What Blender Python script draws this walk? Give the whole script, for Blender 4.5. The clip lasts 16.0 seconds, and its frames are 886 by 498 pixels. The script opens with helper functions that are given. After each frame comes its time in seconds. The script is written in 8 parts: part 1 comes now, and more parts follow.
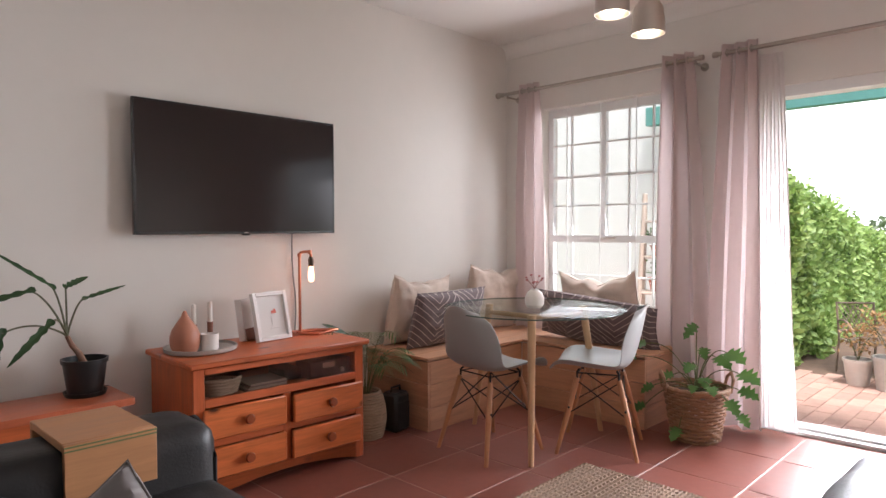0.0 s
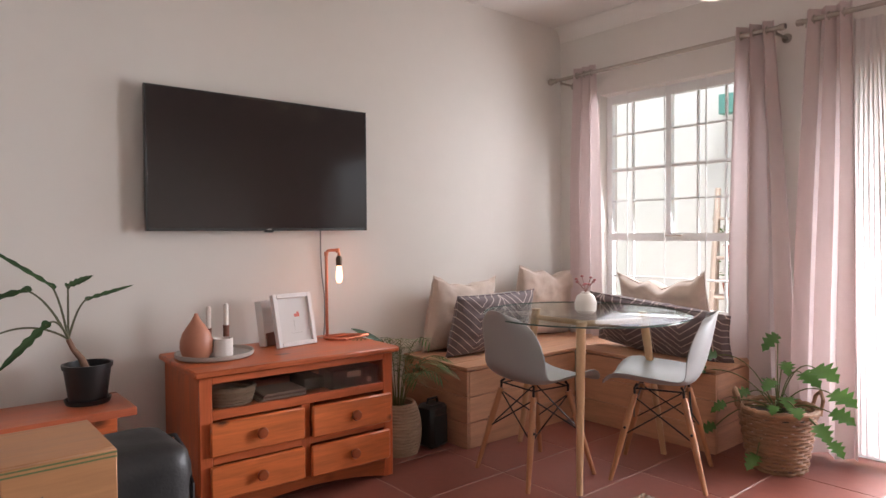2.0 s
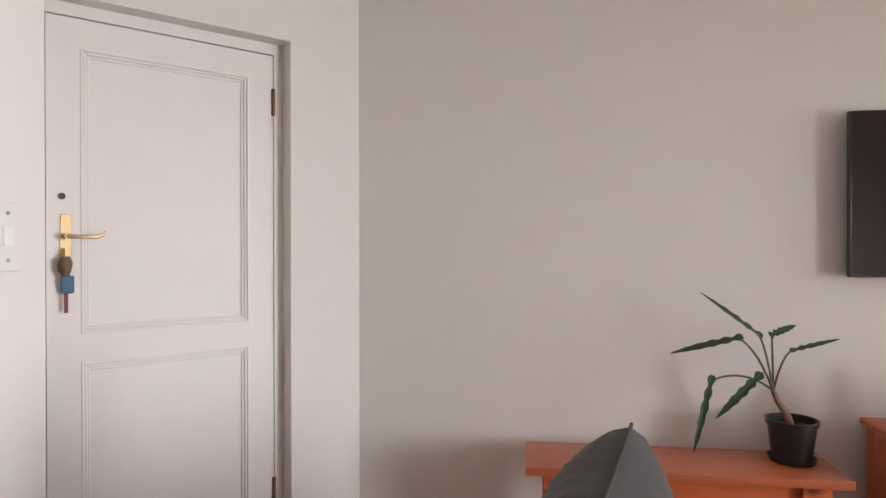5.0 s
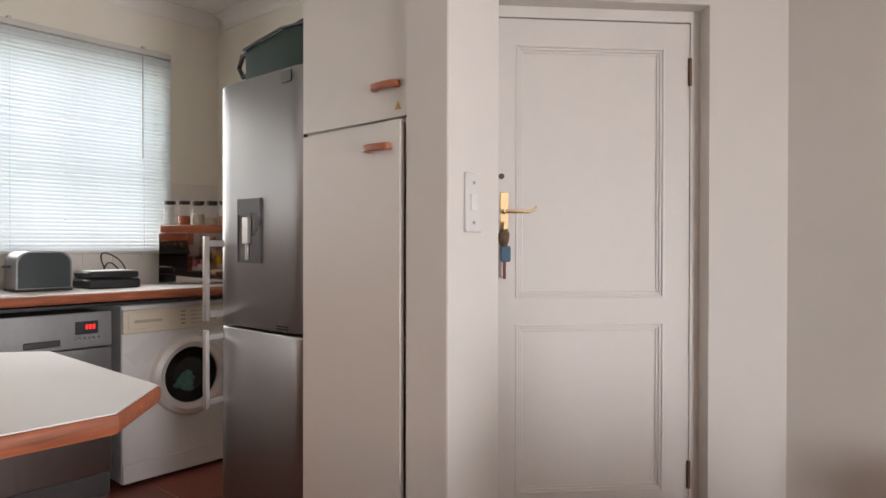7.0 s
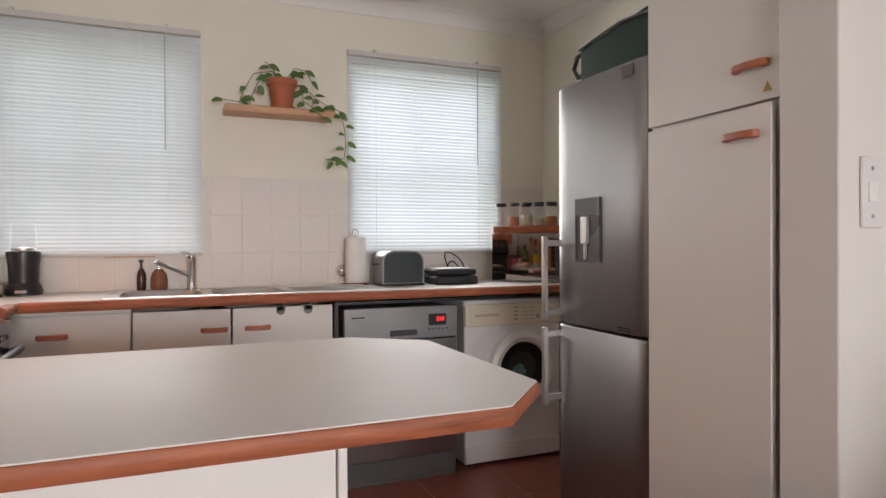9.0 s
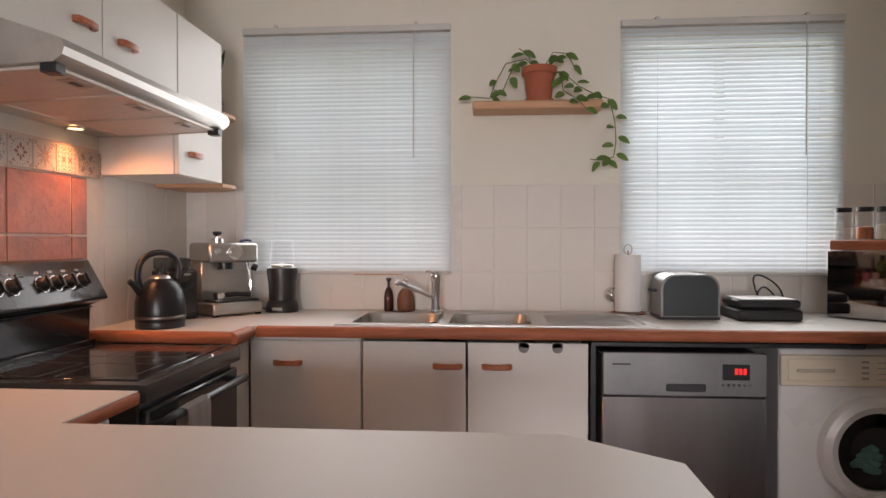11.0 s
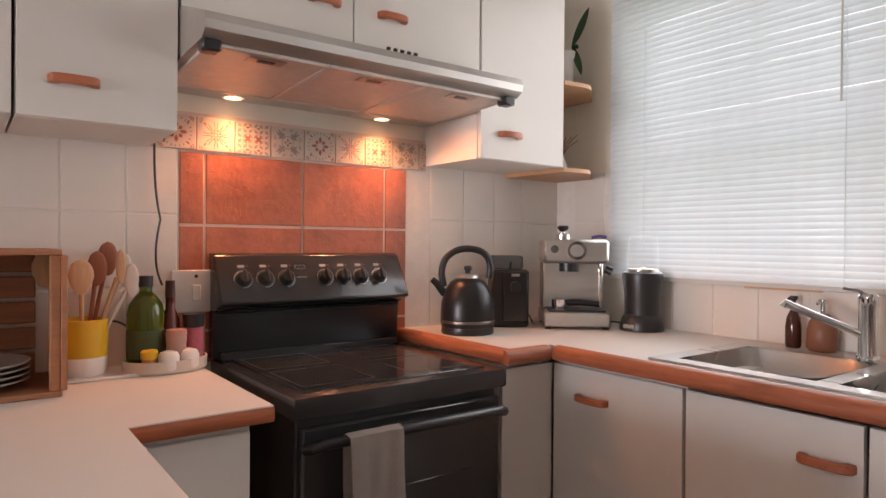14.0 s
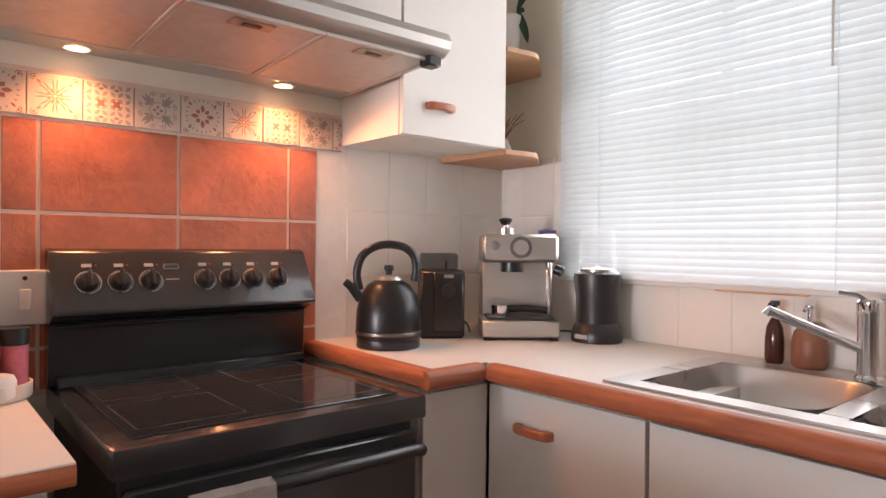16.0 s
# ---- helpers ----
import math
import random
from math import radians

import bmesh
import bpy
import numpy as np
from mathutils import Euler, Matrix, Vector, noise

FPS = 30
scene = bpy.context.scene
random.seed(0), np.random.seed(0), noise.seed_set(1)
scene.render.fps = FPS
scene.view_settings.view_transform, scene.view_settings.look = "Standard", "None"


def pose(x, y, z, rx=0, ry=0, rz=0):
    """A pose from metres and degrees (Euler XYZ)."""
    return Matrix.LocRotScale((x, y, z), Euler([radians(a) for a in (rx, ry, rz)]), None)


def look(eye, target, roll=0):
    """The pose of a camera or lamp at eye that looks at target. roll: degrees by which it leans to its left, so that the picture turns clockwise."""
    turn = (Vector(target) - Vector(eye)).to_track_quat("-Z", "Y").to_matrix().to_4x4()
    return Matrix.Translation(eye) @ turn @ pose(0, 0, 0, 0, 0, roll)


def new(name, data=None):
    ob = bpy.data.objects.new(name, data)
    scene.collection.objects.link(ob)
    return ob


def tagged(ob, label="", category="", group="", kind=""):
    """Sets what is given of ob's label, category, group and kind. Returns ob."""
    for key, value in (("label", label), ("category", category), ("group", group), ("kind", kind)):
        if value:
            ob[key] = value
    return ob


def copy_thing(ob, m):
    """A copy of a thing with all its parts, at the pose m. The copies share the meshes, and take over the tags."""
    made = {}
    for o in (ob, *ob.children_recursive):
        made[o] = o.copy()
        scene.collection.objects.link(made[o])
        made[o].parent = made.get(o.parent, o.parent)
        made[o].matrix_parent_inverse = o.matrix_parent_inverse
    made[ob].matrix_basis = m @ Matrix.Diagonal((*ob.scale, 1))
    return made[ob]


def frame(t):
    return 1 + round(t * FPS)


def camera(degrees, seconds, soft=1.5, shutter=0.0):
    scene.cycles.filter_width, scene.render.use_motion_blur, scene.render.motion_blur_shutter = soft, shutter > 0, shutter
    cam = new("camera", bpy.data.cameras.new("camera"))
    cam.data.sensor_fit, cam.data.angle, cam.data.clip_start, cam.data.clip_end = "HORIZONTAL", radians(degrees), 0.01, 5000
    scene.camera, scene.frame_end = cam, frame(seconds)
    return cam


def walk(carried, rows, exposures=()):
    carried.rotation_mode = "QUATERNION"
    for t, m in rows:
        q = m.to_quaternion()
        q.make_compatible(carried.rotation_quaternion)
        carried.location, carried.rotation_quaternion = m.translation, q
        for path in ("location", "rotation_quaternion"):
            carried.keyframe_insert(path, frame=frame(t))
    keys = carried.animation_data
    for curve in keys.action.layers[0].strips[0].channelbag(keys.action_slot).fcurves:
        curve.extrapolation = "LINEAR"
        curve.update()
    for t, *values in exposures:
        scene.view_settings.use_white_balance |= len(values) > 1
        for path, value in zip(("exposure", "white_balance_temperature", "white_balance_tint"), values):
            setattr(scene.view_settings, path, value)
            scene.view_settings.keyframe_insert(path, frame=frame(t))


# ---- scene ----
cam = camera(69.3, 16.0)
PATH = [
    (0, (-3.95, -3.122, 1.156), (-2.512, -1.733, 1.095), -0.2),
    (0.5, (-3.865, -3.177, 1.108), (-2.384, -1.834, 1.054), -0.2),
    (1, (-3.785, -3.198, 1.101), (-2.29, -1.871, 1.048), -0.2),
    (1.5, (-3.682, -3.13, 1.103), (-2.251, -1.734, 1.05), -0.3),
    (2, (-3.611, -2.984, 1.12), (-2.326, -1.452, 1.07), -0.4),
    (2.5, (-3.597, -2.847, 1.172), (-2.537, -1.152, 1.124), -0.6),
    (3, (-3.658, -2.766, 1.245), (-2.854, -0.935, 1.195), -0.6),
    (3.5, (-3.773, -2.71, 1.275), (-3.216, -0.79, 1.241), -0.5),
    (4, (-3.886, -2.707, 1.273), (-3.581, -0.73, 1.261), -0.5),
    (4.2, (-3.926, -2.709, 1.271), (-3.721, -0.72, 1.261), -0.4),
    (6.3, (-4.095, -2.648, 1.199), (-5.13, -0.937, 1.186), 0.1),
    (6.5, (-4.108, -2.668, 1.185), (-5.234, -1.015, 1.172), 0.1),
    (7, (-4.144, -2.731, 1.165), (-5.451, -1.218, 1.151), 0.1),
    (7.5, (-4.169, -2.797, 1.142), (-5.614, -1.414, 1.128), 0.1),
    (8, (-4.176, -2.852, 1.128), (-5.738, -1.603, 1.117), 0.0),
    (8.5, (-4.203, -2.86, 1.141), (-5.907, -1.813, 1.127), -0.1),
    (9, (-4.26, -2.819, 1.167), (-6.103, -2.043, 1.151), -0.3),
    (9.5, (-4.344, -2.771, 1.218), (-6.284, -2.285, 1.193), -0.4),
    (9.7, (-4.4, -2.744, 1.235), (-6.365, -2.373, 1.211), -0.4),
    (11.8, (-5.093, -2.316, 1.268), (-7.025, -2.831, 1.252), 0.1),
    (12, (-5.155, -2.275, 1.258), (-7.052, -2.91, 1.247), 0.1),
    (12.5, (-5.315, -2.145, 1.257), (-7.085, -3.075, 1.248), 0.1),
    (13, (-5.46, -2.051, 1.256), (-7.039, -3.279, 1.245), 0.2),
    (13.5, (-5.641, -2.029, 1.262), (-7.018, -3.479, 1.24), 0.5),
    (14, (-5.807, -2.077, 1.241), (-7.007, -3.677, 1.223), 0.5),
    (14.5, (-5.95, -2.18, 1.238), (-6.989, -3.888, 1.224), 0.5),
    (15, (-6.053, -2.279, 1.223), (-7.003, -4.039, 1.213), 0.6),
    (15.5, (-6.124, -2.319, 1.22), (-7.195, -4.008, 1.206), 0.7),
    (16, (-6.128, -2.294, 1.224), (-7.421, -3.82, 1.211), 0.6),
]
walk(cam, [(t, look(eye, target, roll)) for t, eye, target, roll in PATH], exposures=[(0, 0.94, 6250, 12), (0.6, 1.0, 6250, 12), (3, 0.98, 6450, 14), (4.2, 1.14, 6450, 12), (7.0, 0.84, 6600, 12), (9.5, 0.7, 6650, 14), (12, 0.5, 6750, 16), (14, 0.92, 6700, 17), (16, 1.2, 6600, 17)])

# ---- world, sun, lights ----
world = bpy.data.worlds.new("world")
scene.world = world
world.use_nodes = True
wn = world.node_tree.nodes
sky = wn.new("ShaderNodeTexSky")
sky.sky_type = 'NISHITA'
sky.sun_disc = False
sky.sun_elevation = radians(70)
sky.sun_rotation = radians(218)
sky.air_density = 1.0
sky.dust_density = 1.5
sky.ozone_density = 1.0
hsv = wn.new("ShaderNodeHueSaturation")
hsv.inputs["Saturation"].default_value = 0.25
world.node_tree.links.new(sky.outputs[0], hsv.inputs["Color"])
world.node_tree.links.new(hsv.outputs[0], wn["Background"].inputs[0])
wn["Background"].inputs[1].default_value = 0.15


def lamp(name, kind, m, energy, colour=(1, 1, 1), **kw):
    d = bpy.data.lights.new(name, kind)
    d.energy, d.color = energy, colour
    if kind == 'AREA':
        d.shape = 'RECTANGLE'
        d.size, d.size_y = kw["size"]
        d.spread = radians(kw.get("spread", 180))
    if kind == 'SUN':
        d.angle = radians(kw["angle"])
    if kind in ('POINT', 'SPOT'):
        d.shadow_soft_size = kw.get("soft", 0.03)
    if kind == 'SPOT':
        d.spot_size, d.spot_blend = radians(kw["cone"]), 0.6
    ob = new(name, d)
    ob.matrix_world = m
    return ob


XW_ = -7.82
lamp("sun", 'SUN', look((-0.67, -0.86, 3.0), (0, 0, 0)), 2.9, (1.0, 0.96, 0.9), angle=12)
lamp("sky_light_sliding_door", 'AREA', look((0.5, -2.65, 0.98), (-3, -2.45, 0.2)), 46, (0.97, 0.96, 1.0), size=(1.3, 1.5), spread=105)
lamp("sky_light_window", 'AREA', look((0.06, -0.82, 1.36), (-3, -0.85, 0.7)), 12, (0.98, 0.97, 1.0), size=(0.9, 1.3), spread=160)
lamp("sky_light_kitchen_a", 'AREA', look((XW_ + 0.11, -3.17, 1.67), (-5, -3.17, 1.4)), 3.3, (0.97, 0.99, 1.0), size=(0.95, 1.05), spread=130)
lamp("sky_light_kitchen_b", 'AREA', look((XW_ + 0.11, -1.42, 1.67), (-5, -1.42, 1.4)), 4.6, (0.97, 0.99, 1.0), size=(0.95, 1.05), spread=130)

lamp("sky_behind_blind_a", 'AREA', look((-8.42, -3.17, 1.67), (-7.8, -3.17, 1.67)), 2.6, (0.86, 0.93, 1.0), size=(1.2, 1.3))
lamp("sky_behind_blind_b", 'AREA', look((-8.42, -1.42, 1.67), (-7.8, -1.42, 1.67)), 8.5, (0.86, 0.93, 1.0), size=(1.2, 1.3))

# ---- materials ----
MATS = {}


def mat(name, base, rough=0.5, metal=0.0, var=0.12, scale=6.0, bump=0.0, bscale=60.0, grain=None, spec=0.5, rnd=0.0,
        isl=0.0, sheen=0.0, trans=0.0, coat=0.0, rvar=0.1, knots=0.0):
    """A surface with variation at two scales; grain: axis along which it is stretched like wood."""
    if name in MATS:
        return MATS[name]
    m = bpy.data.materials.new(name)
    m.use_nodes = True
    nt = m.node_tree
    b = nt.nodes["Principled BSDF"]
    b.inputs["Roughness"].default_value, b.inputs["Metallic"].default_value = rough, metal
    b.inputs["Specular IOR Level"].default_value = spec
    b.inputs["Sheen Weight"].default_value = sheen
    b.inputs["Coat Weight"].default_value = coat
    b.inputs["Transmission Weight"].default_value = trans
    tc = nt.nodes.new("ShaderNodeTexCoord")
    mp = nt.nodes.new("ShaderNodeMapping")
    nt.links.new(tc.outputs["Object"], mp.inputs[0])
    if rnd:
        oi = nt.nodes.new("ShaderNodeObjectInfo")
        sh_ = nt.nodes.new("ShaderNodeVectorMath")
        sh_.operation = 'SCALE'
        sh_.inputs[0].default_value = (37.0, 23.0, 51.0)
        nt.links.new(oi.outputs["Random"], sh_.inputs["Scale"])
        nt.links.new(sh_.outputs[0], mp.inputs["Location"])
    if grain is not None:
        sc = [9.0, 9.0, 9.0]
        sc[grain] = 0.8
        mp.inputs["Scale"].default_value = sc
    n1 = nt.nodes.new("ShaderNodeTexNoise")
    n1.inputs["Scale"].default_value, n1.inputs["Detail"].default_value = scale, 6
    n1.inputs["Distortion"].default_value = 1.2 if grain is not None else 0.2
    nt.links.new(mp.outputs[0], n1.inputs["Vector"])
    n2 = nt.nodes.new("ShaderNodeTexNoise")
    n2.inputs["Scale"].default_value, n2.inputs["Detail"].default_value = scale * 7, 3
    nt.links.new(mp.outputs[0], n2.inputs["Vector"])
    add = nt.nodes.new("ShaderNodeMath")
    add.operation = 'MULTIPLY_ADD'
    nt.links.new(n2.outputs[0], add.inputs[0])
    add.inputs[1].default_value = 0.45
    nt.links.new(n1.outputs[0], add.inputs[2])
    src = add.outputs[0]
    if rnd or isl:
        info = nt.nodes.new("ShaderNodeObjectInfo" if rnd else "ShaderNodeNewGeometry")
        a2 = nt.nodes.new("ShaderNodeMath")
        a2.operation = 'MULTIPLY_ADD'
        nt.links.new(info.outputs["Random"] if rnd else info.outputs["Random Per Island"], a2.inputs[0])
        a2.inputs[1].default_value = rnd or isl
        nt.links.new(src, a2.inputs[2])
        src = a2.outputs[0]
    if knots:
        vo = nt.nodes.new("ShaderNodeTexVoronoi")
        vo.inputs["Scale"].default_value = knots
        mk = nt.nodes.new("ShaderNodeMapping")
        mk.inputs["Scale"].default_value = [0.55 if i == grain else 1.0 for i in range(3)]
        nt.links.new(tc.outputs["Object"], mk.inputs[0])
        nt.links.new(mk.outputs[0], vo.inputs["Vector"])
        kr_ = nt.nodes.new("ShaderNodeMapRange")
        kr_.inputs["From Min"].default_value, kr_.inputs["From Max"].default_value = 0.05, 0.15
        kr_.inputs["To Min"].default_value, kr_.inputs["To Max"].default_value = -0.85, 0.0
        nt.links.new(vo.outputs["Distance"], kr_.inputs[0])
        ak = nt.nodes.new("ShaderNodeMath")
        ak.operation = 'ADD'
        nt.links.new(src, ak.inputs[0])
        nt.links.new(kr_.outputs[0], ak.inputs[1])
        src = ak.outputs[0]
    ramp = nt.nodes.new("ShaderNodeMapRange")
    ramp.clamp = False
    ramp.inputs["From Min"].default_value, ramp.inputs["From Max"].default_value = 0.35, 1.1 + (rnd or isl)
    ramp.inputs["To Min"].default_value, ramp.inputs["To Max"].default_value = 1 - var, 1 + var
    nt.links.new(src, ramp.inputs[0])
    mul = nt.nodes.new("ShaderNodeVectorMath")
    mul.operation = 'SCALE'
    mul.inputs[0].default_value = base
    nt.links.new(ramp.outputs[0], mul.inputs["Scale"])
    nt.links.new(mul.outputs[0], b.inputs["Base Color"])
    rr = nt.nodes.new("ShaderNodeMapRange")
    rr.inputs["From Min"].default_value, rr.inputs["From Max"].default_value = 0.3, 0.7
    rr.inputs["To Min"].default_value, rr.inputs["To Max"].default_value = max(rough - rvar * rough, 0.02), min(rough + rvar * rough, 1)
    nt.links.new(n1.outputs[0], rr.inputs[0])
    nt.links.new(rr.outputs[0], b.inputs["Roughness"])
    if bump:
        nb = nt.nodes.new("ShaderNodeTexNoise")
        nb.inputs["Scale"].default_value, nb.inputs["Detail"].default_value = bscale, 4
        nt.links.new(mp.outputs[0], nb.inputs["Vector"])
        bp = nt.nodes.new("ShaderNodeBump")
        bp.inputs["Strength"].default_value, bp.inputs["Distance"].default_value = bump, 0.004
        nt.links.new(nb.outputs[0], bp.inputs["Height"])
        nt.links.new(bp.outputs[0], b.inputs["Normal"])
    MATS[name] = m
    return m


def glass_mat(name, colour=(1, 1, 1), rough=0.0):
    m = bpy.data.materials.new(name)
    m.use_nodes = True
    b = m.node_tree.nodes["Principled BSDF"]
    b.inputs["Base Color"].default_value = (*colour, 1)
    b.inputs["Roughness"].default_value = rough
    b.inputs["Specular IOR Level"].default_value = 0.5
    nt = m.node_tree
    tr = nt.nodes.new("ShaderNodeBsdfTransparent")
    tr.inputs[0].default_value = (*colour, 1)
    gl = nt.nodes.new("ShaderNodeBsdfGlossy")
    gl.inputs["Roughness"].default_value = rough
    lw = nt.nodes.new("ShaderNodeLayerWeight")
    lw.inputs["Blend"].default_value = 0.3
    pw = nt.nodes.new("ShaderNodeMath")
    pw.operation = 'POWER'
    pw.inputs[1].default_value = 2.5
    nt.links.new(lw.outputs["Facing"], pw.inputs[0])
    fr_ = nt.nodes.new("ShaderNodeMath")
    fr_.operation = 'MULTIPLY_ADD'
    fr_.inputs[1].default_value, fr_.inputs[2].default_value = 0.3, 0.03
    nt.links.new(pw.outputs[0], fr_.inputs[0])
    ms = nt.nodes.new("ShaderNodeMixShader")
    nt.links.new(fr_.outputs[0], ms.inputs[0])
    nt.links.new(tr.outputs[0], ms.inputs[1])
    nt.links.new(gl.outputs[0], ms.inputs[2])
    nt.links.new(ms.outputs[0], nt.nodes["Material Output"].inputs[0])
    MATS[name] = m
    return m


def glow_mat(name, colour, strength):
    m = bpy.data.materials.new(name)
    m.use_nodes = True
    b = m.node_tree.nodes["Principled BSDF"]
    b.inputs["Base Color"].default_value = (*colour, 1)
    b.inputs["Emission Color"].default_value = (*colour, 1)
    b.inputs["Emission Strength"].default_value = strength
    MATS[name] = m
    return m


def leafy_mat(name, base, tip, rough=0.45, isl=True):
    m = bpy.data.materials.new(name)
    m.use_nodes = True
    nt = m.node_tree
    b = nt.nodes["Principled BSDF"]
    b.inputs["Roughness"].default_value = rough
    g = nt.nodes.new("ShaderNodeNewGeometry")
    n = nt.nodes.new("ShaderNodeTexNoise")
    n.inputs["Scale"].default_value = 9
    tc = nt.nodes.new("ShaderNodeTexCoord")
    nt.links.new(tc.outputs["Object"], n.inputs["Vector"])
    ad = nt.nodes.new("ShaderNodeMath")
    ad.operation = 'MULTIPLY_ADD'
    nt.links.new(g.outputs["Random Per Island"], ad.inputs[0])
    ad.inputs[1].default_value = 0.7 if isl else 0.0
    nt.links.new(n.outputs[0], ad.inputs[2])
    mx = nt.nodes.new("ShaderNodeMix")
    mx.data_type = 'RGBA'
    mx.inputs[6].default_value, mx.inputs[7].default_value = (*base, 1), (*tip, 1)
    mr = nt.nodes.new("ShaderNodeMapRange")
    mr.inputs["From Min"].default_value, mr.inputs["From Max"].default_value = 0.3, 1.25
    nt.links.new(ad.outputs[0], mr.inputs[0])
    nt.links.new(mr.outputs[0], mx.inputs[0])
    nt.links.new(mx.outputs[2], b.inputs["Base Color"])
    tr = nt.nodes.new("ShaderNodeBsdfTranslucent")
    nt.links.new(mx.outputs[2], tr.inputs[0])
    ms = nt.nodes.new("ShaderNodeMixShader")
    ms.inputs[0].default_value = 0.3
    nt.links.new(b.outputs[0], ms.inputs[1])
    nt.links.new(tr.outputs[0], ms.inputs[2])
    nt.links.new(ms.outputs[0], nt.nodes["Material Output"].inputs[0])
    MATS[name] = m
    return m


def cloth_mat(name, base, amount=0.4, rough=0.9, bump=0.3):
    """Thin woven cloth or slats that let some light through."""
    m = mat(name, base, rough, var=0.08, scale=5, bump=bump, bscale=350, sheen=0.2)
    nt = m.node_tree
    tr = nt.nodes.new("ShaderNodeBsdfTranslucent")
    tr.inputs[0].default_value = (*base, 1)
    ms = nt.nodes.new("ShaderNodeMixShader")
    ms.inputs[0].default_value = amount
    nt.links.new(nt.nodes["Principled BSDF"].outputs[0], ms.inputs[1])
    nt.links.new(tr.outputs[0], ms.inputs[2])
    nt.links.new(ms.outputs[0], nt.nodes["Material Output"].inputs[0])
    return m


wall_m = mat("wall_paint", (0.745, 0.712, 0.665), 0.75, var=0.03, scale=1.5, bump=0.06, bscale=90)
kwall_m = mat("kitchen_wall_paint", (0.80, 0.755, 0.655), 0.7, var=0.03, scale=1.5, bump=0.06, bscale=90)
ceil_m = mat("ceiling_paint", (0.80, 0.77, 0.73), 0.8, var=0.02, scale=1.2)
trim_m = mat("white_gloss_paint", (0.80, 0.765, 0.72), 0.52, var=0.03, scale=4, bump=0.03)
terra_m = mat("terracotta_floor_tile", (0.23, 0.074, 0.054), 0.36, spec=0.45, var=0.30, scale=4, bump=0.06, bscale=25, rnd=0.35, rvar=0.15)
grout_m = mat("floor_grout", (0.40, 0.27, 0.225), 0.9, var=0.15, scale=20)
wtile_m = mat("white_wall_tile", (0.74, 0.69, 0.63), 0.42, spec=0.3, var=0.04, scale=3, bump=0.04, bscale=10, rnd=0.25)
wgrout_m = mat("wall_grout", (0.76, 0.72, 0.67), 0.9, var=0.1, scale=20)
rtile_m = mat("terracotta_wall_tile", (0.45, 0.145, 0.08), 0.42, var=0.42, scale=8, bump=1.0, bscale=17, rnd=0.25)


def flaked(m, strength):
    """Slate-like relief: torn flakes a few centimetres wide over a fine grain."""
    nt = m.node_tree
    nz = nt.nodes.new("ShaderNodeTexNoise")
    nz.inputs["Scale"].default_value, nz.inputs["Detail"].default_value = 7.0, 9
    nz.inputs["Roughness"].default_value, nz.inputs["Distortion"].default_value = 0.62, 0.8
    nt.links.new(nt.nodes["Mapping"].outputs[0], nz.inputs["Vector"])
    st = nt.nodes.new("ShaderNodeMath")
    st.operation = 'SNAP'
    st.inputs[1].default_value = 0.085
    nt.links.new(nz.outputs[0], st.inputs[0])
    bp = nt.nodes["Bump"]
    old = bp.inputs["Height"].links[0].from_socket
    ma = nt.nodes.new("ShaderNodeMath")
    ma.operation = 'MULTIPLY_ADD'
    ma.inputs[1].default_value = 3.2
    nt.links.new(st.outputs[0], ma.inputs[0])
    nt.links.new(old, ma.inputs[2])
    nt.links.new(ma.outputs[0], bp.inputs["Height"])
    bp.inputs["Strength"].default_value, bp.inputs["Distance"].default_value = strength, 0.006
    tone = nt.nodes.new("ShaderNodeMath")
    tone.operation = 'MULTIPLY_ADD'
    tone.inputs[1].default_value = 0.8
    sc = [n for n in nt.nodes if n.type == 'VECT_MATH' and n.inputs["Scale"].is_linked and n.outputs[0].is_linked and n.outputs[0].links[0].to_node.type == 'BSDF_PRINCIPLED'][0]
    was = sc.inputs["Scale"].links[0].from_socket
    lift = nt.nodes.new("ShaderNodeMath")
    lift.operation = 'SUBTRACT'
    lift.inputs[1].default_value = 0.38
    nt.links.new(was, lift.inputs[0])
    nt.links.new(st.outputs[0], tone.inputs[0])
    nt.links.new(lift.outputs[0], tone.inputs[2])
    nt.links.new(tone.outputs[0], sc.inputs["Scale"])


flaked(rtile_m, 0.9)
rgrout_m = mat("pale_grout", (0.70, 0.56, 0.48), 0.9, var=0.08, scale=20)
lam_m = mat("white_laminate", (0.76, 0.725, 0.67), 0.42, var=0.03, scale=2)
top_m = mat("white_worktop_laminate", (0.67, 0.64, 0.60), 0.55, var=0.03, scale=2, rvar=0.1, spec=0.35)
edge_m = mat("stained_wood_edge", (0.36, 0.11, 0.05), 0.5, spec=0.35, var=0.55, scale=3, grain=1, bump=0.08, bscale=30)
edgex_m = mat("stained_wood_edge_x", (0.36, 0.11, 0.05), 0.5, spec=0.35, var=0.55, scale=3, grain=0, bump=0.08, bscale=30)
hand_m = mat("wooden_handle", (0.42, 0.13, 0.06), 0.35, var=0.3, scale=8, grain=0)
side_m = mat("orange_pine", (0.55, 0.13, 0.042), 0.36, var=0.36, scale=2.2, grain=0, knots=6.0, bump=0.06, bscale=20)
sidev_m = mat("orange_pine_upright", (0.53, 0.122, 0.040), 0.36, var=0.36, scale=2.2, grain=2, knots=5.0, bump=0.06, bscale=20)
draw_m = mat("orange_pine_drawer", (0.63, 0.165, 0.048), 0.33, var=0.38, scale=2.0, grain=0, knots=8.0, bump=0.05, bscale=20)
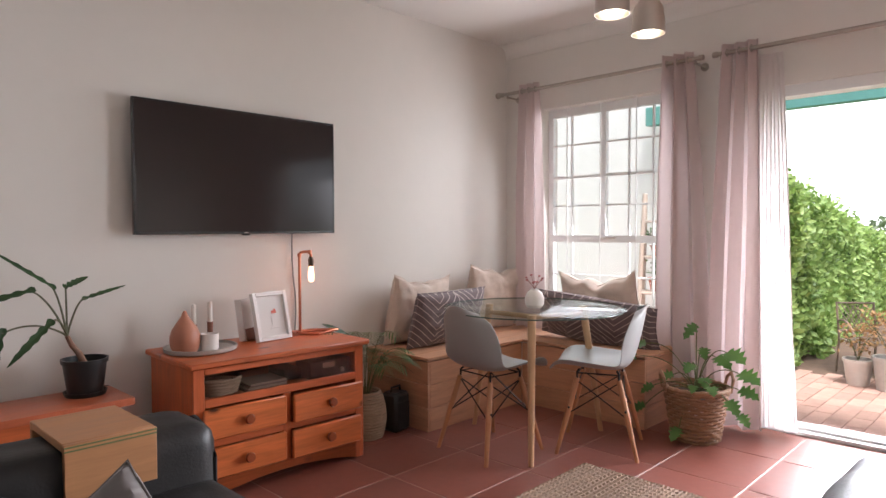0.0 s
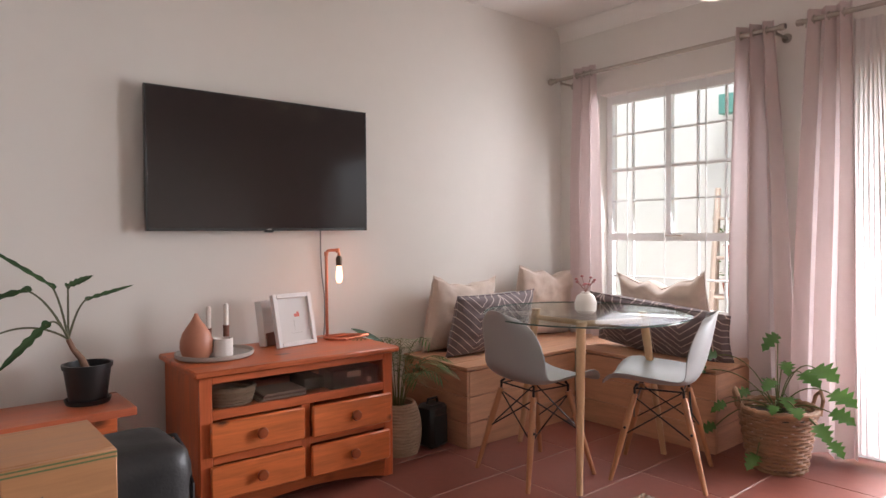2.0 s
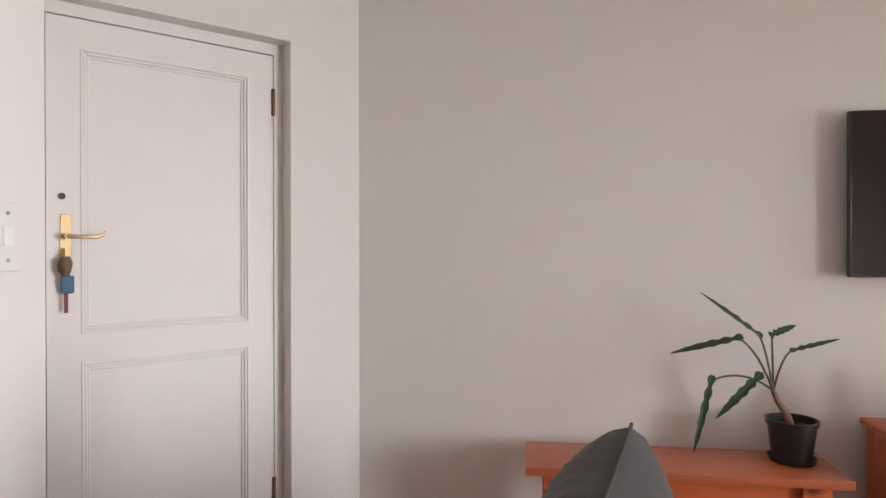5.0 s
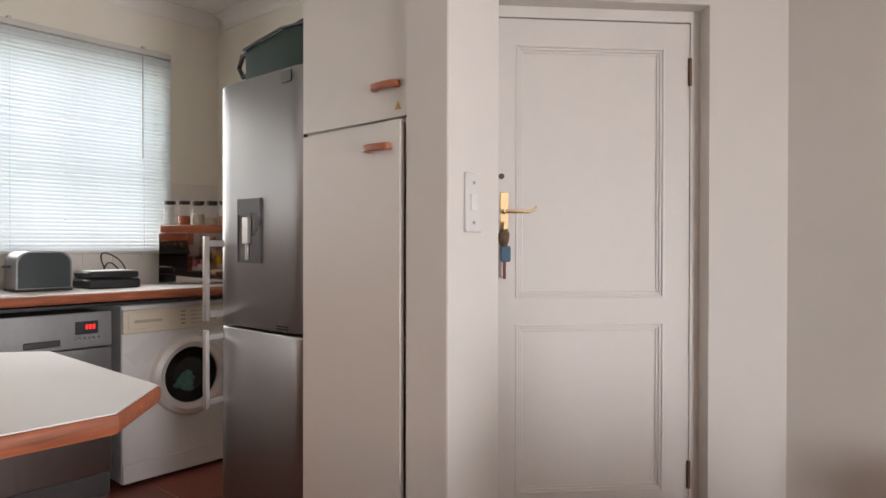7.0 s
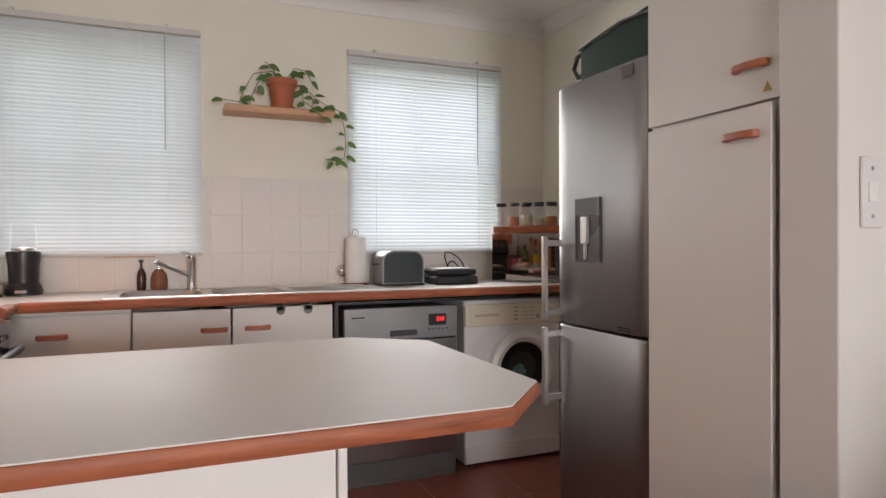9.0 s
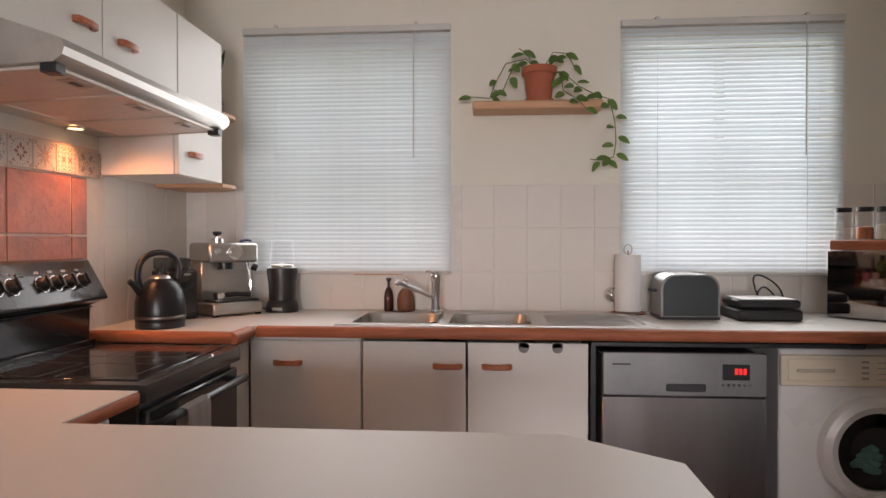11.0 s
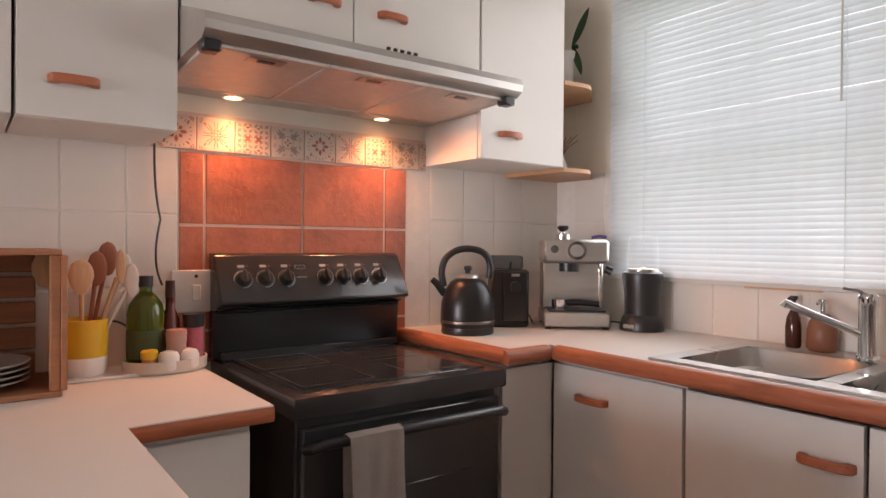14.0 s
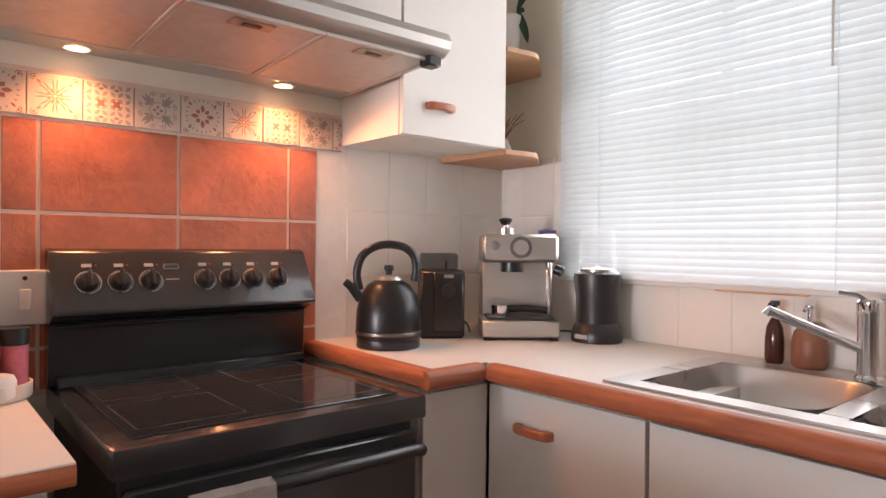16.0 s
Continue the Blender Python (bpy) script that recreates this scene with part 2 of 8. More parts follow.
knob_m = mat("turned_knob_wood", (0.30, 0.07, 0.025), 0.3, var=0.2, scale=10)
red_m = mat("red_stained_bench", (0.46, 0.12, 0.055), 0.3, var=0.25, scale=2.2, grain=0)
pal_m = mat("pine_board", (0.53, 0.285, 0.17), 0.55, var=0.35, scale=2.4, grain=0, bump=0.15, bscale=25, rnd=0.3)
paly_m = mat("pine_board_y", (0.53, 0.285, 0.17), 0.55, var=0.35, scale=2.4, grain=1, bump=0.15, bscale=25, rnd=0.3, knots=5.0)
ply_m = mat("oiled_plywood", (0.46, 0.22, 0.10), 0.45, var=0.22, scale=2.2, grain=0, bump=0.05)
shelf_m = mat("pale_pine_shelf", (0.58, 0.33, 0.18), 0.5, var=0.2, scale=2.5, grain=1)
beech_m = mat("beech_leg", (0.56, 0.34, 0.19), 0.4, var=0.15, scale=3, grain=2)
oakleg_m = mat("chair_leg_wood", (0.46, 0.21, 0.10), 0.4, var=0.2, scale=3, grain=2)
shell_m = mat("grey_plastic_shell", (0.33, 0.335, 0.33), 0.5, var=0.03, scale=3)
wire_m = mat("black_wire", (0.02, 0.02, 0.022), 0.4, metal=0.6, var=0.1)
leather_m = mat("black_leather", (0.024, 0.022, 0.022), 0.50, spec=0.26, var=0.3, scale=5, bump=0.25, bscale=120, rvar=0.3)
black_m = mat("black_plastic", (0.020, 0.020, 0.021), 0.35, var=0.15, scale=6)
screen_m = mat("tv_screen", (0.026, 0.020, 0.020), 0.10, var=0.05, scale=2, spec=0.42)
gloss_m = mat("gloss_black_enamel", (0.028, 0.028, 0.029), 0.22, var=0.1, scale=6, coat=0.3)
hob_m = mat("ceramic_hob_glass", (0.028, 0.028, 0.029), 0.10, var=0.05)
steel_m = mat("brushed_steel", (0.60, 0.58, 0.55), 0.4, metal=1.0, var=0.08, scale=3, grain=0, bump=0.02, bscale=120)
fridge_m = mat("fridge_steel", (0.31, 0.305, 0.30), 0.42, metal=1.0, var=0.05, scale=3, grain=2, bump=0.02, bscale=120)
steely_m = mat("brushed_steel_y", (0.50, 0.48, 0.46), 0.3, metal=1.0, var=0.06, scale=2, grain=1, rvar=0.1)
chrome_m = mat("chrome", (0.75, 0.75, 0.76), 0.08, metal=1.0, var=0.03)
brass_m = mat("polished_brass", (0.60, 0.44, 0.24), 0.32, metal=1.0, var=0.1)
copper_m = mat("copper_pipe", (0.62, 0.22, 0.13), 0.3, metal=1.0, var=0.15)
nickel_m = mat("satin_nickel", (0.46, 0.41, 0.36), 0.35, metal=1.0, var=0.08)
appl_m = mat("white_appliance", (0.74, 0.72, 0.69), 0.3, var=0.02, scale=2)
cream_m = mat("cream_panel", (0.72, 0.64, 0.50), 0.35, var=0.03)
curt_m = cloth_mat("pink_curtain_cloth", (0.66, 0.555, 0.54), 0.30)
sheer_m = cloth_mat("sheer_voile", (0.72, 0.67, 0.65), 0.42)
slat_m = cloth_mat("blind_slat", (0.82, 0.865, 0.89), 0.30, 0.5, 0.0)
beige_m = mat("beige_canvas", (0.64, 0.53, 0.45), 0.95, var=0.12, scale=4, bump=0.4, bscale=300, sheen=0.3)
jute_m = mat("braided_jute", (0.27, 0.185, 0.13), 0.95, var=0.4, scale=20, bump=0.6, bscale=150, isl=0.6)
wick_m = mat("wicker", (0.30, 0.165, 0.09), 0.55, var=0.4, scale=18, bump=0.3, bscale=100, isl=0.7)
soil_m = mat("potting_soil", (0.03, 0.02, 0.013), 0.95, var=0.5, scale=30, bump=0.8, bscale=80)
tpot_m = mat("terracotta_pot", (0.42, 0.12, 0.06), 0.75, var=0.15, scale=8, bump=0.1)
ceram_m = mat("white_ceramic", (0.76, 0.72, 0.68), 0.3, var=0.05, scale=6)
greycer_m = mat("grey_stone_tray", (0.42, 0.39, 0.36), 0.6, var=0.1, scale=12, bump=0.1)
green_leaf = leafy_mat("green_leaf", (0.035, 0.10, 0.02), (0.12, 0.26, 0.05))
dark_leaf = leafy_mat("dark_leaf", (0.02, 0.05, 0.016), (0.05, 0.11, 0.035))
palm_leaf = leafy_mat("palm_leaf", (0.04, 0.085, 0.025), (0.13, 0.2, 0.06))
hedge_leaf = leafy_mat("hedge_leaf", (0.15, 0.27, 0.06), (0.46, 0.60, 0.20))
stem_m = mat("plant_stem", (0.12, 0.14, 0.05), 0.6, var=0.2)
glass_m = glass_mat("clear_glass")
ext_m = mat("white_rendered_wall", (0.80, 0.79, 0.77), 0.85, var=0.05, scale=2, bump=0.1, bscale=60)
paver_m = mat("brick_paver", (0.50, 0.31, 0.25), 0.85, var=0.3, scale=9, bump=0.25, bscale=50, rnd=0.5)
beam_m = mat("green_painted_beam", (0.12, 0.33, 0.29), 0.5, var=0.1, scale=4)
pothos_leaf = leafy_mat("pothos_leaf", (0.06, 0.13, 0.03), (0.22, 0.33, 0.09))
grass_m = mat("grass_ground", (0.10, 0.15, 0.05), 0.95, var=0.4, scale=3)


# ---- building helpers ----
def flowing(pts, n=4):
    """A smooth line through the points."""
    q = [Vector(p) for p in pts]
    q = [q[0] * 2 - q[1]] + q + [q[-1] * 2 - q[-2]]
    out = []
    for a, b, c, d in zip(q, q[1:], q[2:], q[3:]):
        for k in range(n):
            t = k / n
            out.append(0.5 * (2 * b + (c - a) * t + (2 * a - 5 * b + 4 * c - d) * t * t + (3 * b - a - 3 * c + d) * t ** 3))
    return out + [q[-2]]


def bx(bm, lo, hi, bev=0.0, seg=1):
    lo, hi = Vector(lo), Vector(hi)
    made = bmesh.ops.create_cube(bm, size=1.0)["verts"]
    for v in made:
        v.co = Vector([(lo[i] + hi[i]) / 2 + v.co[i] * (hi[i] - lo[i]) for i in range(3)])
    if bev:
        es = list({e for v in made for e in v.link_edges})
        bmesh.ops.bevel(bm, geom=es, offset=bev, segments=seg, profile=0.7, affect='EDGES')


def cyl(bm, p0, p1, r0, r1=None, seg=16, caps=True):
    p0, p1 = Vector(p0), Vector(p1)
    r1 = r0 if r1 is None else r1
    q = (p1 - p0).to_track_quat('Z', 'Y').to_matrix()
    rings = []
    for p, r in ((p0, r0), (p1, r1)):
        rings.append([bm.verts.new(p + q @ Vector((r * math.cos(a), r * math.sin(a), 0))) for a in [2 * math.pi * i / seg for i in range(seg)]])
    for i in range(seg):
        bm.faces.new((rings[0][i], rings[0][(i + 1) % seg], rings[1][(i + 1) % seg], rings[1][i]))
    if caps:
        bm.faces.new(rings[0][::-1])
        bm.faces.new(rings[1])


def lathe(bm, prof, c=(0, 0, 0), seg=24, sx=1.0, sy=1.0):
    """prof: (radius, height) from one end to the other."""
    rings = []
    for r, z in prof:
        if r < 1e-5:
            rings.append([bm.verts.new((c[0], c[1], c[2] + z))])
        else:
            rings.append([bm.verts.new((c[0] + sx * r * math.cos(2 * math.pi * i / seg), c[1] + sy * r * math.sin(2 * math.pi * i / seg), c[2] + z)) for i in range(seg)])
    for a, b in zip(rings, rings[1:]):
        for i in range(seg):
            j = (i + 1) % seg
            if len(a) == 1 and len(b) > 1:
                bm.faces.new((a[0], b[j], b[i]))
            elif len(b) == 1 and len(a) > 1:
                bm.faces.new((a[i], a[j], b[0]))
            elif len(a) > 1:
                bm.faces.new((a[i], a[j], b[j], b[i]))


def tube(bm, pts, r, seg=8, taper=1.0):
    pts = [Vector(p) for p in pts]
    rings = []
    up = Vector((0.13, 0.31, 0.94))
    for i, p in enumerate(pts):
        d = (pts[min(i + 1, len(pts) - 1)] - pts[max(i - 1, 0)]).normalized()
        a = d.cross(up)
        a = a.normalized() if a.length > 1e-4 else Vector((1, 0, 0))
        b = d.cross(a)
        rr = r * (1 + (taper - 1) * i / max(len(pts) - 1, 1))
        rings.append([bm.verts.new(p + rr * (a * math.cos(t) + b * math.sin(t))) for t in [2 * math.pi * k / seg for k in range(seg)]])
    for a, b in zip(rings, rings[1:]):
        for k in range(seg):
            bm.faces.new((a[k], a[(k + 1) % seg], b[(k + 1) % seg], b[k]))
    bm.faces.new(rings[0][::-1])
    bm.faces.new(rings[-1])


def arc(p0, p1, p2, n=10):
    """A bowed line from p0 to p2, pulled towards p1."""
    p0, p1, p2 = Vector(p0), Vector(p1), Vector(p2)
    return [(1 - t) ** 2 * p0 + 2 * t * (1 - t) * p1 + t * t * p2 for t in [i / n for i in range(n + 1)]]


def slab(bm, outline, z0, z1, bev=0.0):
    """A flat plate of that outline (counter-clockwise)."""
    bot = [bm.verts.new((x, y, z0)) for x, y in outline]
    top = [bm.verts.new((x, y, z1)) for x, y in outline]
    n = len(outline)
    bm.faces.new(bot[::-1])
    f = bm.faces.new(top)
    for i in range(n):
        bm.faces.new((bot[i], bot[(i + 1) % n], top[(i + 1) % n], top[i]))
    if bev:
        bmesh.ops.bevel(bm, geom=list(f.edges), offset=bev, segments=2, profile=0.6, affect='EDGES')


def thing(name, m=None, label="", category="", group="", kind=""):
    ob = new(name)
    ob.empty_display_size = 0.1
    ob.matrix_world = m if m is not None else Matrix()
    return tagged(ob, label, category, group, kind)


def mesh_of(bm, material, smooth=False, name="m"):
    bmesh.ops.recalc_face_normals(bm, faces=bm.faces)
    me = bpy.data.meshes.new(name)
    bm.to_mesh(me)
    bm.free()
    me.materials.append(material)
    if smooth:
        me.polygons.foreach_set("use_smooth", [True] * len(me.polygons))
        me.set_sharp_from_angle(angle=radians(38))
    return me


def part(name, bm, material, parent=None, label="", smooth=True):
    ob = new(name, mesh_of(bm, material, smooth, name))
    if parent is not None:
        ob.parent = parent
    if label:
        ob["label"] = label
    return ob


def solid(name, bm, material, label="", category="", kind="", group="", smooth=True):
    return tagged(part(name, bm, material, None, "", smooth), label, category, group, kind)


def boxes(*items, bev=0.0):
    bm = bmesh.new()
    for lo, hi in items:
        bx(bm, lo, hi, bev)
    return bm


def one(fn, *a, **k):
    bm = bmesh.new()
    fn(bm, *a, **k)
    return bm


def leaf_blade(bm, base, tip, width, normal=(0, 0, 1), n=5, droop=0.0, fold=0.15, shape=None):
    """A leaf from base to tip with a folded middle."""
    base, tip = Vector(base), Vector(tip)
    d = tip - base
    nrm = Vector(normal)
    side = d.cross(nrm)
    side = side.normalized() if side.length > 1e-6 else Vector((1, 0, 0))
    up = side.cross(d).normalized()
    prev = None
    for i in range(n + 1):
        t = i / n
        w = width * (shape(t) if shape else math.sin(math.pi * min(t * 0.92 + 0.06, 1.0)) ** 0.8)
        c = base + d * t - Vector((0, 0, droop * t * t))
        cur = (bm.verts.new(c - side * w + up * fold * w), bm.verts.new(c), bm.verts.new(c + side * w + up * fold * w))
        if prev:
            bm.faces.new((prev[0], prev[1], cur[1], cur[0]))
            bm.faces.new((prev[1], prev[2], cur[2], cur[1]))
        prev = cur


# ---- the structure ----
CEIL = 2.56
XW, YS, YN_K = -7.82, -3.96, -0.62
tagged(new("floor", mesh_of(boxes(((-8.1, -4.2, -0.12), (0.06, 0.25, -0.0022))), grout_m)), "terracotta tiled floor with pale grout", "floor", kind="structure")
floor = bpy.data.objects["floor"]
solid("ceiling", boxes(((-8.1, -4.2, CEIL), (0.2, 0.25, CEIL + 0.1))), ceil_m, "plain off-white painted ceiling", "ceiling", "structure")
solid("wall_north", boxes(((-4.753, 0.0, 0), (0.2, 0.2, CEIL))), wall_m, "cream painted living room wall", "wall", "structure")
# east wall with window and sliding door
WY0, WY1, WZ0, WZ1 = -1.30, -0.335, 0.60, 2.04
SY0, SY1, SZ1 = -3.55, -1.62, 1.96
solid("wall_east", boxes(((0, WY1, 0), (0.2, 0.0, CEIL)), ((0, WY0, 0), (0.2, WY1, WZ0)), ((0, WY0, WZ1), (0.2, WY1, CEIL)),
      ((0, SY1, 0), (0.2, WY0, CEIL)), ((0, SY0, SZ1), (0.2, SY1, CEIL)), ((0, YS, 0), (0.2, SY0, CEIL))), wall_m, "cream painted wall with window and sliding door", "wall", "structure")
solid("wall_south", boxes(((-8.1, YS - 0.2, 0), (0.2, YS, CEIL))), kwall_m, "cream painted wall behind the cooker", "wall", "structure")
# west wall with two windows
K1 = (-3.63, -2.72, 1.14, 2.17)
K2 = (-1.87, -0.97, 1.14, 2.17)
solid("wall_west", boxes(((XW - 0.22, YS, 0), (XW, K1[0], CEIL)), ((XW - 0.22, K1[1], 0), (XW, K2[0], CEIL)), ((XW - 0.22, K2[1], 0), (XW, YN_K + 0.2, CEIL)),
      ((XW - 0.22, K1[0], 0), (XW, K1[1], K1[2])), ((XW - 0.22, K1[0], K1[3]), (XW, K1[1], CEIL)),
      ((XW - 0.22, K2[0], 0), (XW, K2[1], K2[2])), ((XW - 0.22, K2[0], K2[3]), (XW, K2[1], CEIL))), kwall_m, "cream painted kitchen wall with two windows", "wall", "structure")
solid("wall_kitchen_north", boxes(((XW, YN_K, 0), (-5.86, YN_K + 0.2, CEIL))), kwall_m, "cream painted kitchen end wall", "wall", "structure")
# wall end beside the tall cupboard, with the light switch
solid("wall_partition", boxes(((-5.90, -1.217, 0), (-5.63, YN_K + 0.2, CEIL))), wall_m, "cream painted partition behind the cupboard", "wall", "structure")
solid("wall_end", boxes(((-5.392, -1.447, 0), (-5.237, -1.217, CEIL)), bev=0.004), wall_m, "cream painted wall end beside the cupboard", "wall", "structure")
# diagonal wall with the front door: u runs from the living room corner towards the kitchen
DA = 46.0
DM = Matrix.Translation((-4.753, 0, 0)) @ Matrix.Rotation(radians(180 + DA), 4, 'Z')
dw = boxes(((0.0, -0.22, 0), (0.315, 0.0, CEIL)), ((0.315, -0.22, 2.075), (1.18, 0.0, CEIL)), ((1.18, -0.22, 0), (1.30, 0.0, CEIL)))
ob = solid("wall_diagonal", dw, wall_m, "cream painted angled wall with the front door", "wall", "structure")
ob.matrix_world = DM
# coved cornices


def cove(size, at, out, along):
    """A hollow moulding from the wall up to the ceiling; at: wall line, out: into the room, along: its two ends."""
    bm = bmesh.new()
    prof = [(0.0, CEIL), (size, CEIL), (size, CEIL - 0.006)]
    prof += [(size - (size - 0.008) * math.sin(q), CEIL - size + (size - 0.006) * math.cos(q)) for q in [math.pi / 2 * k / 8 for k in range(9)]]
    prof += [(0.008, CEIL - size - 0.012), (0.0, CEIL - size - 0.012)]
    rows = []
    for e in along:
        rows.append([bm.verts.new((at + out[0] * d, e, z) if out[0] else (e, at + out[1] * d, z)) for d, z in prof])
    m = len(prof)
    for k in range(m):
        bm.faces.new((rows[0][k], rows[0][(k + 1) % m], rows[1][(k + 1) % m], rows[1][k]))
    bm.faces.new(rows[0][::-1])
    bm.faces.new(rows[1])
    bmesh.ops.recalc_face_normals(bm, faces=bm.faces)
    return bm


solid("trim_cornice_east", cove(0.085, 0.0, (-1, 0), (YS, 0.0)), ceil_m, "painted coved cornice along the window wall", "cornice", "structure", smooth=False)
solid("trim_cornice_west", cove(0.07, XW, (1, 0), (YS, YN_K)), ceil_m, "painted coved cornice along the kitchen window wall", "cornice", "structure", smooth=False)
solid("trim_cornice_kitchen", cove(0.07, YN_K, (0, -1), (XW + 0.07, -5.86)), ceil_m, "painted coved cornice along the kitchen end wall", "cornice", "structure", smooth=False)

# ---- kitchen: worktops and base units ----
PZ, WZ = 0.900, 0.943
# L-shaped peninsula top
pen = [(-5.20, -2.316), (-5.338, -2.19), (-5.893, -2.19), (-6.03, -2.36), (-6.03, -3.365), (-6.325, -3.365), (-6.325, YS), (-5.20, YS)]
t = thing("peninsula_worktop", Matrix(), "white laminate breakfast bar top with stained wooden edge", "worktop")


def edged_top(outline, z, th, skip, parent):
    """A laminate top whose open edges carry a wooden lipping."""
    n = len(outline)
    bm = bmesh.new()
    offs = []
    for i in range(n):
        p, q, w = Vector(outline[i - 1]), Vector(outline[i]), Vector(outline[(i + 1) % n])
        d0, d1 = (q - p).normalized(), (w - q).normalized()
        o0, o1 = (0.0 if (i - 1) % n in skip else 0.017), (0.0 if i in skip else 0.017)
        n0, n1 = Vector((d0.y, -d0.x)), Vector((d1.y, -d1.x))
        det = n0.x * n1.y - n0.y * n1.x
        e0, e1 = q.dot(n0) + o0, q.dot(n1) + o1
        offs.append(((e0 * n1.y - e1 * n0.y) / det, (n0.x * e1 - n1.x * e0) / det))
    slab(bm, outline[::-1] if sum((outline[(i + 1) % n][0] - outline[i][0]) * (outline[(i + 1) % n][1] + outline[i][1]) for i in range(n)) > 0 else outline, z - th, z - 0.0012)
    slab(bm, offs, z - 0.001, z + 0.0018)
    part("laminate_top", bm, top_m, parent, smooth=False)
    for i in range(n):
        if i in skip:
            continue
        a, b = Vector((*outline[i], 0)), Vector((*outline[(i + 1) % n], 0))
        d = (b - a).normalized()
        nrm = Vector((d.y, -d.x, 0))
        bm = bmesh.new()
        prof = [(-0.001, -th - 0.004), (0.016, -th - 0.004), (0.022, -th + 0.004), (0.022, -0.005), (0.0195, -0.0014), (-0.001, -0.0014)]
        ra, rb = [], []
        pi, ni = Vector((*outline[i - 1], 0)), Vector((*outline[(i + 2) % n], 0))

        def miter(d0, d1):
            s = (d0 + d1)
            s = s.normalized() if s.length > 1e-4 else d0
            nn = Vector((s.y, -s.x, 0))
            return nn / max(nn.dot(Vector((d1.y, -d1.x, 0))), 0.3)
        ma = miter((a - pi).normalized(), d) if (i - 1) % n not in skip else nrm
        mb = miter((ni - b).normalized(), d) if (i + 1) % n not in skip else nrm
        mb = mb / max(mb.dot(nrm), 0.3)
        ma = ma / max(ma.dot(nrm), 0.3)
        for o, h in prof:
            ra.append(bm.verts.new(a + ma * o + Vector((0, 0, z + h))))
            rb.append(bm.verts.new(b + mb * o + Vector((0, 0, z + h))))
        m = len(prof)
        for k in range(m):
            bm.faces.new((ra[k], ra[(k + 1) % m], rb[(k + 1) % m], rb[k]))
        bm.faces.new(ra[::-1])
        bm.faces.new(rb)
        part("wood_edge", bm, edgex_m if abs(d.x) > abs(d.y) else edge_m, parent)


def sgn(o):
    return sum(o[i][0] * o[(i + 1) % len(o)][1] - o[(i + 1) % len(o)][0] * o[i][1] for i in range(len(o)))


pen = pen if sgn(pen) > 0 else pen[::-1]
edged_top(pen, PZ, 0.029, {5, 6}, t)
pb = thing("breakfast_bar_cabinet", Matrix(), "white laminate breakfast bar cabinet with plain panels", "cabinet")
part("carcass", boxes(((-5.98, YS + 0.002, 0.0), (-5.36, -2.56, PZ - 0.042)), ((-6.30, YS + 0.002, 0.0), (-5.985, -3.42, PZ - 0.042)), bev=0.002), lam_m, pb)
part("end_panel", boxes(((-5.99, -2.558, 0.0), (-5.35, -2.542, PZ - 0.041)), bev=0.002), lam_m, pb)
part("door", boxes(((-6.295, -3.418, 0.10), (-6.0, -3.402, PZ - 0.06)), bev=0.002), lam_m, pb)

t = thing("kitchen_worktop", Matrix(), "white laminate kitchen worktop with stained wooden edge", "worktop")
# the top is laid in strips round the sink's two bowls
BOWLS = [(-7.645, -7.29, -3.035, -2.70), (-7.645, -7.29, -2.655, -2.335)]
th = 0.035
for lo, hi in (((XW, YS), (-7.645, YN_K)), ((-7.645, YS), (-7.29, -3.035)), ((-7.645, -2.70), (-7.29, -2.655)), ((-7.645, -2.335), (-7.29, YN_K)), ((-7.29, YS), (-7.205, YN_K)), ((-7.205, YS), (-7.034, -3.40))):
    part("laminate_top", boxes(((*lo, WZ - th), (*hi, WZ))), top_m, t, smooth=False)


def lip(parent, a, b, out, z, th, material, ext0=0.0, ext1=0.0):
    """Wooden lipping from a to b; out: the open side."""
    a, b, out = Vector((*a, 0)), Vector((*b, 0)), Vector((*out, 0))
    d = (b - a).normalized()
    a, b = a - d * ext0, b + d * ext1
    bm = bmesh.new()
    prof = [(0.0, -th - 0.004), (0.016, -th - 0.004), (0.022, -th + 0.004), (0.022, -0.012), (0.016, -0.003), (0.006, 0.0015), (-0.010, 0.0015), (-0.010, 0.0005), (0.0, 0.0005)]
    ra = [bm.verts.new(a + out * o + Vector((0, 0, z + h))) for o, h in prof]
    rb = [bm.verts.new(b + out * o + Vector((0, 0, z + h))) for o, h in prof]
    m = len(prof)
    for k in range(m):
        bm.faces.new((ra[k], ra[(k + 1) % m], rb[(k + 1) % m], rb[k]))
    bm.faces.new(ra[::-1])
    bm.faces.new(rb)
    return part("wood_edge", bm, material, parent)


lip(t, (-7.205, -3.378), (-7.205, YN_K), (1, 0), WZ, th, edge_m)
lip(t, (-7.183, -3.40), (-7.012, -3.40), (0, 1), WZ, th, edgex_m)
lip(t, (-7.034, YS + 0.01), (-7.034, -3.40), (1, 0), WZ, th, edge_m)

# ---- handles and doors ----


